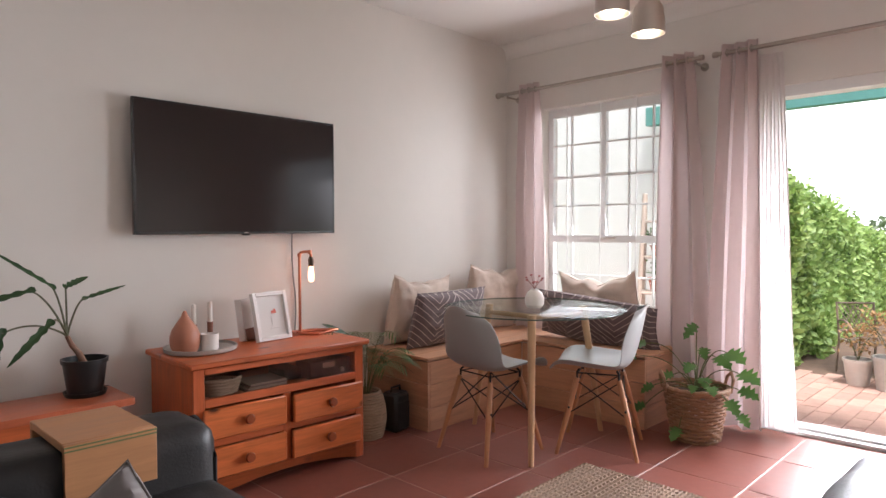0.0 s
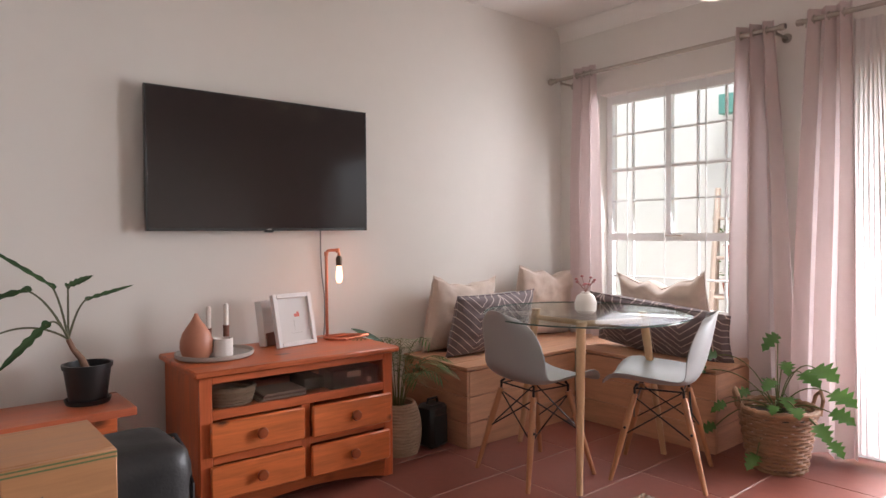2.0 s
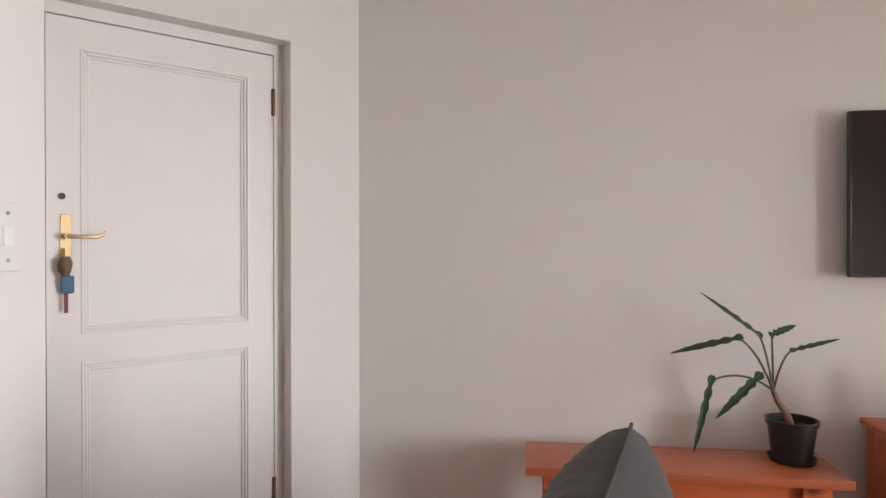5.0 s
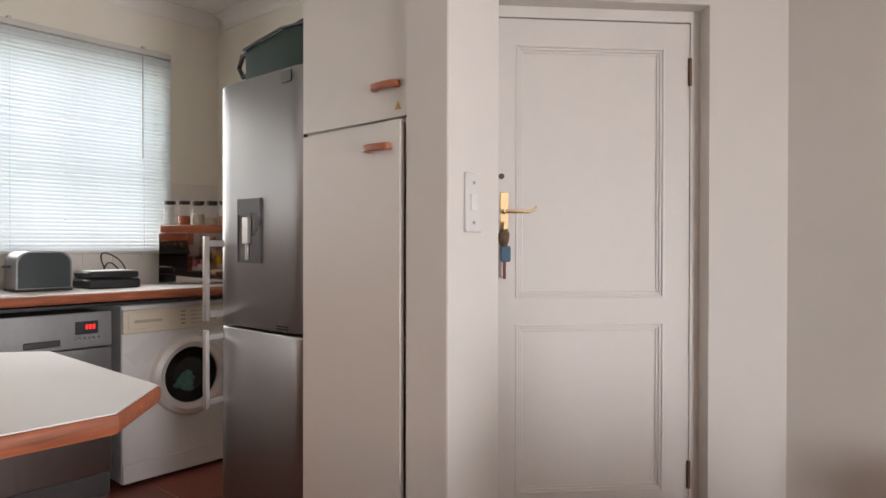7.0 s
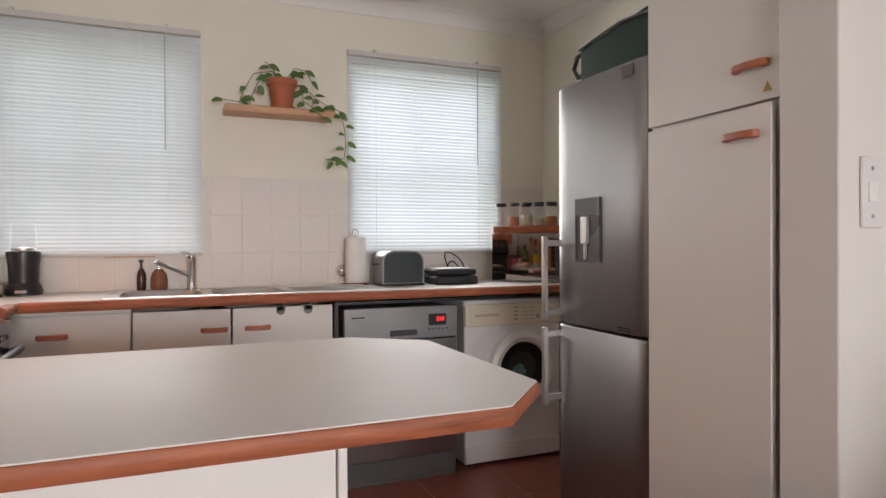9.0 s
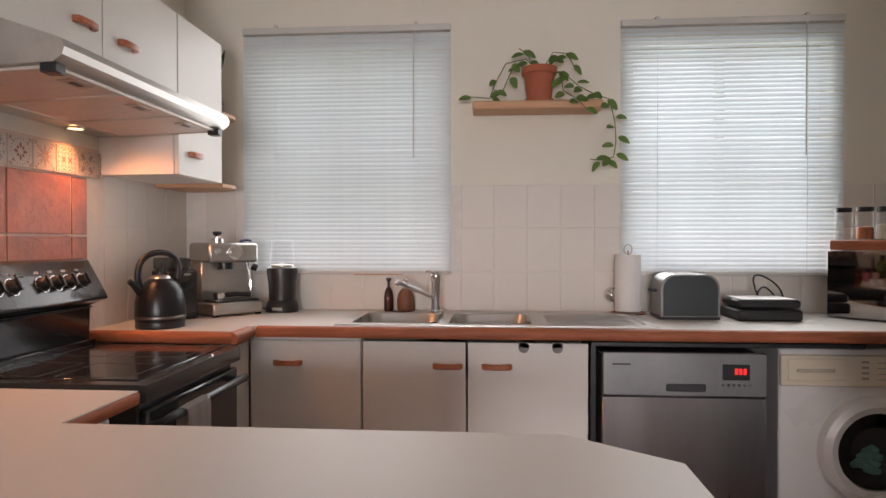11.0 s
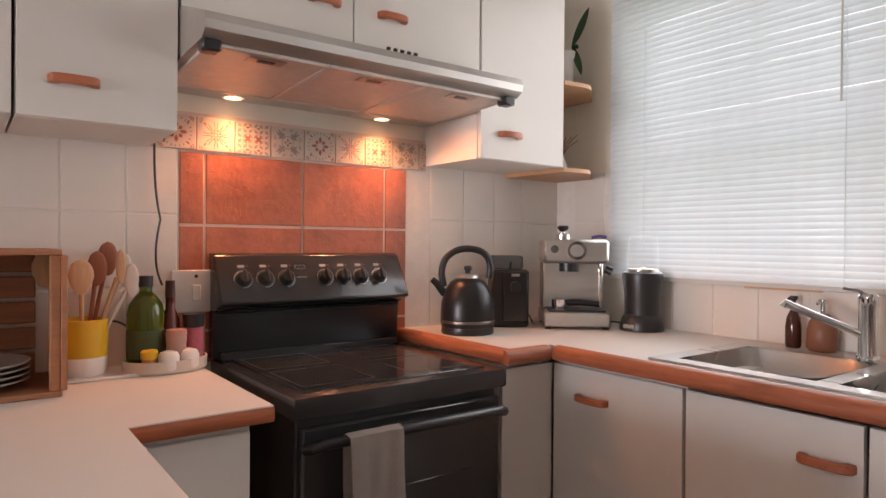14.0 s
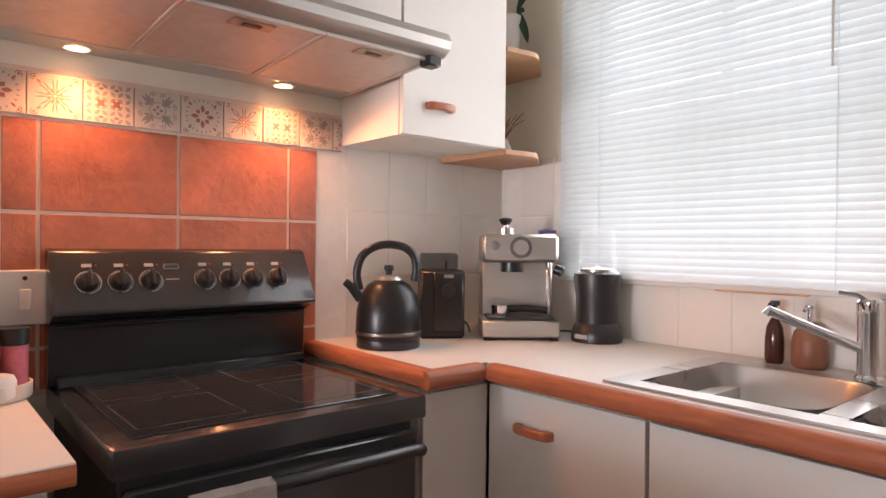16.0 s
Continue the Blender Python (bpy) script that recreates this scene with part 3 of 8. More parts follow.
def handle(parent, x, y, z, axis, out, w=0.10):
    """A wooden bow handle whose two feet meet the door face."""
    bm = bmesh.new()
    o = Vector(out)
    a = Vector((1, 0, 0)) if axis == 'x' else Vector((0, 1, 0))
    c = Vector((x, y, z))
    pts = [(-w / 2, -0.002), (-w / 2 + 0.004, 0.018), (-w / 2 + 0.018, 0.025), (0, 0.028), (w / 2 - 0.018, 0.025), (w / 2 - 0.004, 0.018), (w / 2, -0.002)]
    inn = [(-w / 2 + 0.022, -0.002), (-w / 2 + 0.024, 0.008), (-w / 2 + 0.03, 0.012), (0, 0.014), (w / 2 - 0.03, 0.012), (w / 2 - 0.024, 0.008), (w / 2 - 0.022, -0.002)]
    up = Vector((0, 0, 0.010))
    rows = []
    for (s0, d0), (s1, d1) in zip(pts, inn):
        rows.append([bm.verts.new(c + a * s0 + o * d0 - up), bm.verts.new(c + a * s0 + o * d0 + up), bm.verts.new(c + a * s1 + o * d1 + up), bm.verts.new(c + a * s1 + o * d1 - up)])
    for p, q in zip(rows, rows[1:]):
        for k in range(4):
            bm.faces.new((p[k], p[(k + 1) % 4], q[(k + 1) % 4], q[k]))
    bm.faces.new(rows[0][::-1])
    bm.faces.new(rows[-1])
    bmesh.ops.bevel(bm, geom=list(bm.edges), offset=0.003, segments=1, profile=0.5, affect='EDGES')
    return part("handle", bm, hand_m, parent, "stained wooden bow handle")


DX = -7.235   # face of the west doors
UNITS = [(-3.421, -2.985, -3.27), (-2.98, -2.585, -2.655), (-2.58, -2.13, -2.47)]
for i, (y0, y1, hy) in enumerate(UNITS):
    u = thing("base_cabinet", Matrix(), "white laminate base cabinet under the sink worktop" if i else "white laminate corner base cabinet under the worktop", "cabinet", "kitchen base cabinets")
    part("carcass", boxes(((XW + 0.05, y0, 0.02), (DX - 0.02, y1, WZ - (0.20 if i else 0.045)))), lam_m, u)
    part("plinth", boxes(((DX - 0.06, y0, 0.0), (DX - 0.045, y1, 0.1))), lam_m, u)
    d = part("door", boxes(((DX - 0.018, y0 + 0.002, 0.10), (DX, y1 - 0.002, 0.885)), bev=0.0015), lam_m, u)
    handle(d, DX, hy, 0.80 if i == 0 else 0.795, 'y', (1, 0, 0), 0.115)
    if i == 2:
        for yy in (-2.37, -2.245):
            bm = bmesh.new()
            bx(bm, (DX, yy - 0.02, 0.868), (DX + 0.003, yy + 0.02, 0.889))
            cyl(bm, (DX, yy, 0.868), (DX + 0.003, yy, 0.868), 0.02, seg=20)
            part("towel_clip", bm, mat("grey_clip", (0.20, 0.19, 0.18), 0.5, var=0.05), d, "grey metal door clip")
# filler cabinet between cooker and corner
u = thing("filler_cabinet", Matrix(), "narrow white laminate cabinet beside the cooker", "cabinet", "kitchen base cabinets")
part("carcass", boxes(((-7.2335, YS + 0.01, 0.0), (-7.03, -3.44, WZ - 0.045))), lam_m, u)
part("panel", boxes(((-7.2335, -3.44, 0.05), (-7.032, -3.424, 0.885)), bev=0.0015), lam_m, u)

# ---- sink ----
s = thing("kitchen_sink", Matrix(), "stainless steel double bowl sink with drainer set in the worktop", "sink")
bm = bmesh.new()
zr = WZ + 0.006
for lo, hi in (((-7.69, -3.09), (-7.645, -1.87)), ((-7.645, -3.09), (-7.29, -3.035)), ((-7.645, -2.70), (-7.29, -2.655)), ((-7.645, -2.335), (-7.29, -2.29)), ((-7.29, -3.09), (-7.24, -1.87)), ((-7.645, -1.91), (-7.29, -1.87))):
    bx(bm, (*lo, WZ + 0.001), (*hi, zr))
part("rim", bm, steely_m, s, smooth=False)
for x0, x1, y0, y1 in BOWLS:
    bm = bmesh.new()
    n, prev = 24, None
    cx, cy = (x0 + x1) / 2, (y0 + y1) / 2
    for f, z in ((1.0, zr), (0.985, zr - 0.006), (0.95, zr - 0.08), (0.86, zr - 0.145), (0.2, zr - 0.155), (0.0, zr - 0.157)):
        if f == 0:
            c = bm.verts.new((cx, cy, z))
            for k in range(n):
                bm.faces.new((prev[k], prev[(k + 1) % n], c))
            break
        ring = []
        for k in range(n):
            a = 2 * math.pi * k / n
            e = 2 / 5
            q = 1.0 if f == 1.0 else f
            ring.append(bm.verts.new((cx + q * (x1 - x0) / 2 * abs(math.cos(a)) ** e * (1 if math.cos(a) >= 0 else -1), cy + q * (y1 - y0) / 2 * abs(math.sin(a)) ** e * (1 if math.sin(a) >= 0 else -1), z)))
        if prev:
            for k in range(n):
                bm.faces.new((prev[k], prev[(k + 1) % n], ring[(k + 1) % n], ring[k]))
        prev = ring
    part("bowl", bm, steely_m, s)
dr_ = part("drainer", boxes(((-7.645, -2.29, WZ + 0.001), (-7.29, -1.91, WZ + 0.0025))), steely_m, s, smooth=False)
for k in range(7):
    x = -7.63 + k * 0.048
    part("drainer_ridge", boxes(((x, -2.27, WZ + 0.002), (x + 0.014, -1.94, WZ + 0.0055)), bev=0.0015), steely_m, dr_)
# mixer tap
tp = thing("mixer_tap", Matrix.Translation((-7.665, -2.735, zr)), "chrome kitchen mixer tap with swivel spout", "tap")
part("body", one(lathe, [(0, 0), (0.027, 0), (0.027, 0.008), (0.022, 0.014), (0.022, 0.135), (0.024, 0.14), (0.024, 0.165), (0.018, 0.172), (0, 0.172)]), chrome_m, tp)
part("spout", one(tube, [(0, 0, 0.06), (0.04, -0.05, 0.088), (0.08, -0.108, 0.117), (0.115, -0.155, 0.142), (0.119, -0.160, 0.132)], 0.0105, 10), chrome_m, tp)
part("lever", one(tube, [(0, 0, 0.165), (0.01, -0.02, 0.18), (0.03, -0.05, 0.186)], 0.006, 8), chrome_m, tp)

# ---- cooker ----
c = thing("cooker", Matrix.Translation((-6.668, YS, 0)), "black freestanding electric cooker with ceramic hob", "cooker")
X0, X1 = -0.318, 0.294
part("body", boxes(((X0 + 0.015, 0.03, 0.04), (X1 - 0.015, 0.575, 0.855)), bev=0.004), black_m, c)
bm = bmesh.new()
bx(bm, (X0, 0.02, 0.855), (X1, 0.605, 0.905), 0.010, 2)
hobrim = part("hob_frame", bm, gloss_m, c)
part("hob_glass", boxes(((X0 + 0.04, 0.07, 0.904), (X1 - 0.04, 0.56, 0.909)), bev=0.002), hob_m, c)
ring_m = mat("hob_marking", (0.055, 0.055, 0.055), 0.3, var=0.1)
for zx, zy, w, h in ((-0.16, 0.19, 0.20, 0.17), (0.14, 0.19, 0.19, 0.17), (-0.16, 0.42, 0.19, 0.20), (0.14, 0.42, 0.19, 0.20)):
    bm = bmesh.new()
    for lo, hi in (((zx - w / 2, zy - h / 2), (zx + w / 2, zy - h / 2 + 0.0025)), ((zx - w / 2, zy + h / 2), (zx + w / 2, zy + h / 2 + 0.0025)), ((zx - w / 2, zy - h / 2), (zx - w / 2 + 0.0025, zy + h / 2)), ((zx + w / 2, zy - h / 2), (zx + w / 2 + 0.0025, zy + h / 2))):
        bx(bm, (*lo, 0.9091), (*hi, 0.9096))
    part("hotplate_marking", bm, ring_m, c, smooth=False)
# control panel, leaning over the hob
bm = bmesh.new()
prof = [(0.0, 0.905), (0.055, 0.905), (0.055, 1.045), (0.125, 1.065), (0.125, 1.075), (0.055, 1.200), (0.04, 1.207), (0.0, 1.207)]
la = [bm.verts.new((X0, y, z)) for y, z in prof]
lb = [bm.verts.new((X1, y, z)) for y, z in prof]
for k in range(len(prof)):
    bm.faces.new((la[k], la[(k + 1) % len(prof)], lb[(k + 1) % len(prof)], lb[k]))
bm.faces.new(la[::-1])
bm.faces.new(lb)
bmesh.ops.bevel(bm, geom=list(bm.edges), offset=0.004, segments=2, profile=0.5, affect='EDGES')
pan = part("control_panel", bm, gloss_m, c)
pn = Vector((0, 0.14, 0.07)).normalized()
mark_m = mat("pale_print", (0.36, 0.36, 0.34), 0.5, var=0.02)
for kx in (-0.235, -0.170, -0.105, 0.02, 0.082, 0.144, 0.212):
    p = Vector((-kx - 0.01, 0.092, 1.132))
    q = pn.to_track_quat('Z', 'Y').to_matrix().to_4x4()
    bm = bmesh.new()
    lathe(bm, [(0.026, 0), (0.026, 0.004), (0.022, 0.006), (0.019, 0.020), (0.015, 0.024), (0, 0.024)], seg=20)
    bx(bm, (-0.004, -0.020, 0.012), (0.004, 0.020, 0.032), 0.002)
    for v in bm.verts:
        v.co = p + (q @ v.co)
    kn = part("knob", bm, black_m, pan)
    bm = bmesh.new()
    lathe(bm, [(0.0268, 0), (0.0268, 0.0045), (0.0258, 0.0045)], seg=20)
    for v in bm.verts:
        v.co = p + (q @ v.co)
    part("knob_ring", bm, chrome_m, kn, "thin chrome ring")
    bm = bmesh.new()
    bx(bm, (-0.010, 0.038, -0.001), (0.010, 0.046, 0.0008))
    for v in bm.verts:
        v.co = p + (q @ v.co)
    part("dial_mark", bm, mark_m, pan, smooth=False)
bm = bmesh.new()
bx(bm, (-0.018, 0.03, -0.001), (0.018, 0.044, 0.001), 0.003)
for v in bm.verts:
    v.co = Vector((0.045, 0.092, 1.132)) + (q @ v.co)
part("maker_badge", bm, mark_m, pan, smooth=False)
bm = bmesh.new()
bx(bm, (-0.0155, 0.0322, 0.0), (0.0155, 0.0418, 0.0016), 0.002)
for v in bm.verts:
    v.co = Vector((0.045, 0.092, 1.132)) + (q @ v.co)
part("badge_field", bm, black_m, pan, smooth=False)
for w_, yy in ((0.016, 0.002), (0.024, -0.007)):
    bm = bmesh.new()
    bx(bm, (-w_, yy, -0.001), (w_, yy + 0.003, 0.0008))
    for v in bm.verts:
        v.co = Vector((0.045, 0.092, 1.132)) + (q @ v.co)
    part("printed_line", bm, mark_m, pan, smooth=False)
red_lamp = mat("red_pilot_lens", (0.20, 0.035, 0.025), 0.3)
for kx in (-0.235, -0.170, -0.105, 0.02, 0.082, 0.144, 0.212):
    bm = bmesh.new()
    lathe(bm, [(0.003, 0), (0.0025, 0.002), (0, 0.0025)], seg=10)
    for v in bm.verts:
        v.co = Vector((-kx - 0.028, 0.092, 1.132)) + (q @ (v.co + Vector((0, 0.042, 0))))
    part("pilot_lamp", bm, red_lamp, pan, "tiny red pilot lens")
part("rear_ledge", boxes(((X0 + 0.012, 0.05, 0.904), (X1 - 0.012, 0.088, 0.928)), bev=0.004), gloss_m, c)
part("panel_groove", boxes(((X0 + 0.004, 0.05, 1.034), (X1 - 0.004, 0.072, 1.040)), bev=0.002), black_m, c)
# oven door
od = part("oven_door", boxes(((X0 + 0.02, 0.575, 0.20), (X1 - 0.02, 0.60, 0.835)), bev=0.006), gloss_m, c)
part("oven_window", boxes(((X0 + 0.12, 0.599, 0.30), (X1 - 0.12, 0.603, 0.66)), bev=0.002), hob_m, od)
bm = bmesh.new()
tube(bm, [(X0 + 0.03, 0.598, 0.79), (X0 + 0.035, 0.632, 0.80), (X0 + 0.06, 0.642, 0.808), (0, 0.648, 0.81), (X1 - 0.06, 0.642, 0.808), (X1 - 0.035, 0.632, 0.80), (X1 - 0.03, 0.598, 0.79)], 0.013, 10)
part("oven_handle", bm, black_m, od)
part("drawer_front", boxes(((X0 + 0.02, 0.575, 0.05), (X1 - 0.02, 0.597, 0.19)), bev=0.004), gloss_m, c)

# ---- wall units and extractor ----
HZ = 1.515


def wall_unit(x0, x1, z0, z1, hx, label, depth=0.31, two=False, hz=None):
    u = thing("wall_cabinet", Matrix(), label, "cabinet", "kitchen wall cabinets")
    part("carcass", boxes(((x0, YS + 0.001, z0), (x1, YS + depth - 0.018, z1)), bev=0.001), lam_m, u)
    ds = [(x0, (x0 + x1) / 2), ((x0 + x1) / 2, x1)] if two else [(x0, x1)]
    for k, (a, b) in enumerate(ds):
        d = part("door", boxes(((a + 0.0015, YS + depth - 0.017, z0 + 0.001), (b - 0.0015, YS + depth, z1)), bev=0.0015), lam_m, u)
        handle(d, hx[k], YS + depth, hz, 'x', (0, 1, 0), 0.10)
    return u


wall_unit(-7.52, -7.133, HZ, 2.11, [-7.258], "white laminate wall cabinet beside the extractor hood", hz=1.60)
wall_unit(-7.128, -6.215, 1.785, 2.11, [-6.796, -6.58], "white laminate two-door wall cabinet above the extractor", two=True, hz=1.887)
wall_unit(-6.21, -5.892, 1.497, 2.11, [-5.998], "white laminate wall cabinet over the worktop", hz=1.58)
wall_unit(-5.887, -5.25, 1.497, 2.11, [-5.36], "white laminate wall cabinet at the end of the row", hz=1.58)
h = thing("extractor_hood", Matrix(), "brushed steel extractor hood with lit lamps above the cooker", "extractor hood")
prof = [(0.0, 1.655), (0.48, 1.674), (0.503, 1.690), (0.508, 1.708), (0.498, 1.728), (0.33, 1.785), (0.0, 1.785)]
bm = bmesh.new()
la = [bm.verts.new((-7.13, YS + y, z)) for y, z in prof]
lb = [bm.verts.new((-6.213, YS + y, z)) for y, z in prof]
for k in range(len(prof)):
    bm.faces.new((la[k], la[(k + 1) % len(prof)], lb[(k + 1) % len(prof)], lb[k]))
bm.faces.new(la[::-1])
bm.faces.new(lb)
hood_body = part("body", bm, steel_m, h)
filt_m = mat("grease_filter_mesh", (0.68, 0.60, 0.54), 0.45, metal=0.6, var=0.15, scale=40, bump=0.5, bscale=600)
fframe_m = mat("filter_frame_steel", (0.62, 0.57, 0.52), 0.45, metal=0.5, var=0.06)


def under(bm):
    """Lean flat parts with the hood's underside, which rises to the front."""
    for v in bm.verts:
        v.co.z += 0.0396 * (v.co.y - YS)
    return bm


for k in range(3):
    a = -7.105 + k * 0.292
    f = part("grease_filter", under(boxes(((a + 0.008, YS + 0.108, 1.6485), (a + 0.284, YS + 0.462, 1.6515)), bev=0.001)), filt_m, h)
    part("filter_frame", under(boxes(((a, YS + 0.10, 1.645), (a + 0.008, YS + 0.47, 1.654)), ((a + 0.284, YS + 0.10, 1.645), (a + 0.291, YS + 0.47, 1.654)), ((a + 0.008, YS + 0.10, 1.645), (a + 0.284, YS + 0.108, 1.654)), ((a + 0.008, YS + 0.462, 1.645), (a + 0.284, YS + 0.47, 1.654)), bev=0.0015)), fframe_m, f, "pale steel filter frame", smooth=False)
    part("filter_latch", under(boxes(((a + 0.10, YS + 0.405, 1.6455), (a + 0.19, YS + 0.445, 1.6486)), bev=0.001)), nickel_m, f, smooth=False)
    part("latch_slot", under(boxes(((a + 0.125, YS + 0.418, 1.6435), (a + 0.165, YS + 0.432, 1.6456)))), black_m, f, "dark latch slot", smooth=False)
for xx in (-7.10, -6.235):
    part("end_clip", boxes(((xx - 0.02, YS + 0.445, 1.650), (xx + 0.02, YS + 0.485, 1.676)), bev=0.004), black_m, h)
bulb_m = glow_mat("warm_lamp_glass", (1.0, 0.58, 0.30), 3.0)
for xx in (-6.425, -6.92):
    bm = bmesh.new()
    lathe(bm, [(0.032, 0.0), (0.032, -0.004), (0.025, -0.006), (0.025, 0.0)], (xx, YS + 0.055, 1.655), 24)
    l = part("lamp_ring", bm, chrome_m, h)
    part("lamp_lens", one(lathe, [(0.0245, 0.0), (0.0245, -0.003), (0, -0.004)], (xx, YS + 0.055, 1.655), 24), bulb_m, l, "lit warm halogen lamp")
    lamp("hood_lamp", 'SPOT', look((xx, YS + 0.055, 1.645), (xx, YS + 0.36, 0.9)), 6.9, (1.0, 0.40, 0.17), cone=150, soft=0.045)
bm = bmesh.new()
for k in range(5):
    x = -6.72 - k * 0.022
    cyl(bm, (x, YS + 0.41, 1.7535), (x, YS + 0.417, 1.765), 0.006, seg=10)
part("push_buttons", bm, black_m, h)
# duct above
part("duct", one(lambda b: [lathe(b, [(0.06, 0), (0.064, 0.008), (0.06, 0.016)], (-7.0, YS + 0.16, 2.11 + k * 0.016), 20) for k in range(24)]), nickel_m, h, "flexible metal duct")
# corner shelves beside the wall cabinet
for z in (1.500, 1.810):
    bm = bmesh.new()
    o = [(-7.5205, YS + 0.002), (-7.5205, YS + 0.312), (-7.60, YS + 0.322), (-7.635, YS + 0.323), (-7.655, YS + 0.315), (-7.68, YS + 0.298), (XW + 0.002, YS + 0.185), (XW + 0.002, YS + 0.002)]
    o = o if sgn(o) > 0 else o[::-1]
    slab(bm, o, z, z + 0.0145)
    solid("corner_shelf", bm, shelf_m, "small pale pine corner shelf on the wall", "shelf", group="corner shelves", smooth=False)

# ---- blinds and kitchen windows ----
frame_m = mat("white_window_frame", (0.78, 0.78, 0.77), 0.4, var=0.03)
for n, (y0, y1, z0, z1) in enumerate((K1, K2), 1):
    w = thing("window_%d" % n, Matrix(), "white framed kitchen window behind a blind", "window", kind="structure")
    xa, xb = XW - 0.16, XW - 0.12
    part("window_frame", boxes(((xa, y0, z0), (xb, y0 + 0.05, z1)), ((xa, y1 - 0.05, z0), (xb, y1, z1)), ((xa, y0 + 0.05, z0), (xb, y1 - 0.05, z0 + 0.05)), ((xa, y0 + 0.05, z1 - 0.05), (xb, y1 - 0.05, z1)),
         ((xa, y0 + 0.05, (z0 + z1) / 2 - 0.1), (xb, y1 - 0.05, (z0 + z1) / 2 - 0.06)), ((xa, (y0 + y1) / 2 - 0.02, z0 + 0.05), (xb, (y0 + y1) / 2 + 0.02, z1 - 0.05))), frame_m, w, smooth=False)
    pane = part("pane", boxes(((xa + 0.015, y0 + 0.05, z0 + 0.05), (xa + 0.02, y1 - 0.05, z1 - 0.05))), glass_m, w, smooth=False)
    pane.visible_shadow = False
    part("window_sill", boxes(((XW - 0.12, y0 - 0.02, z0 - 0.03), (XW + 0.012, y1 + 0.02, z0 - 0.002)), bev=0.003), frame_m, w)
for y0, y1, zb, zt, lean in ((-3.665, -2.68, 1.12, 2.27, 66), (-1.905, -0.935, 1.12, 2.265, 57)):
    b = thing("venetian_blind", Matrix(), "white aluminium venetian blind lowered over the window", "blind", "kitchen blinds")
    rail_m = mat("blind_rail", (0.62, 0.60, 0.56), 0.5, var=0.05)
    part("head_rail", boxes(((XW + 0.004, y0, zt - 0.03), (XW + 0.034, y1, zt)), bev=0.002), rail_m, b)
    for yy in (y0 + 0.16, y1 - 0.16):
        part("bracket", boxes(((XW + 0.002, yy - 0.008, zt - 0.004), (XW + 0.036, yy + 0.008, zt + 0.012))), rail_m, b)
    part("bottom_rail", boxes(((XW + 0.006, y0, zb - 0.008), (XW + 0.030, y1, zb + 0.008)), bev=0.002), rail_m, b)
    bm = bmesh.new()
    tilt = radians(lean)
    rows = []
    for k in range(5):
        s_ = (k / 4 - 0.5) * 0.025
        o = 0.0028 * (1 - (2 * k / 4 - 1) ** 2)
        rows.append((s_ * math.cos(tilt) + o * math.sin(tilt), -s_ * math.sin(tilt) + o * math.cos(tilt)))
    va = [bm.verts.new((dx, 0, dz)) for dx, dz in rows]
    vb = [bm.verts.new((dx, y1 - y0, dz)) for dx, dz in rows]
    for k in range(4):
        bm.faces.new((va[k], va[k + 1], vb[k + 1], vb[k]))
    me = mesh_of(bm, slat_m, True, "slat")
    n = 55
    for k in range(n):
        o = new("slat", me)
        o.parent = b
        o.location = (XW + 0.019, y0 + random.uniform(-0.001, 0.001), zb + 0.022 + (zt - 0.045 - zb - 0.022) * k / (n - 1) + random.uniform(-0.0012, 0.0012))
        o.rotation_euler = (random.uniform(-0.0012, 0.0012), random.uniform(-0.022, 0.022), 0)
    for yy in (y0 + 0.16, y1 - 0.16):
        part("ladder_cord", one(cyl, (XW + 0.033, yy, zb), (XW + 0.033, yy, zt - 0.02), 0.001, seg=6), slat_m, b)
    part("tilt_wand", one(cyl, (XW + 0.042, y1 - 0.17, zt - 0.03), (XW + 0.042, y1 - 0.17, zt - 0.62), 0.003, seg=8), rail_m, b)

# ---- front door in the diagonal wall ----
d = thing("door_1", DM @ Matrix.Translation((0, -0.08, 0)), "cream painted two-panel front door, closed", "door", kind="structure")
# local: x along the wall, y = 0 at the leaf's face, +y into the room
part("door_leaf", boxes(((0.355, -0.04, 0.0), (0.455, 0.0, 2.027)), ((1.045, -0.04, 0.0), (1.145, 0.0, 2.027)), ((0.455, -0.04, 0.0), (1.045, 0.0, 0.205)),
     ((0.455, -0.04, 0.86), (1.045, 0.0, 0.96)), ((0.455, -0.04, 1.93), (1.045, 0.0, 2.027)), ((0.455, -0.04, 0.205), (1.045, -0.014, 0.86)), ((0.455, -0.04, 0.96), (1.045, -0.014, 1.93))), trim_m, d, smooth=False)
for z0, z1 in ((0.205, 0.86), (0.96, 1.93)):
    bm = bmesh.new()
    for k, (o, h) in enumerate(((0.0, 0.003), (0.010, -0.002), (0.020, -0.008))):
        for lo, hi in (((0.455 + o, 0, z0 + o), (0.455 + o + 0.010, 0, z1 - o)), ((1.045 - o - 0.010, 0, z0 + o), (1.045 - o, 0, z1 - o)), ((0.455 + o + 0.010, 0, z0 + o), (1.045 - o - 0.010, 0, z0 + o + 0.010)), ((0.455 + o + 0.010, 0, z1 - o - 0.010), (1.045 - o - 0.010, 0, z1 - o))):
            bx(bm, (lo[0], -0.013, lo[2]), (hi[0], h, hi[2]), 0.002)
    part("panel_moulding", bm, trim_m, d, smooth=False)
part("door_frame", boxes(((0.316, -0.06, 0), (0.353, 0.006, 2.074)), ((1.148, -0.06, 0), (1.179, 0.006, 2.074)), ((0.353, -0.06, 2.031), (1.148, 0.006, 2.074))), trim_m, d, smooth=False)
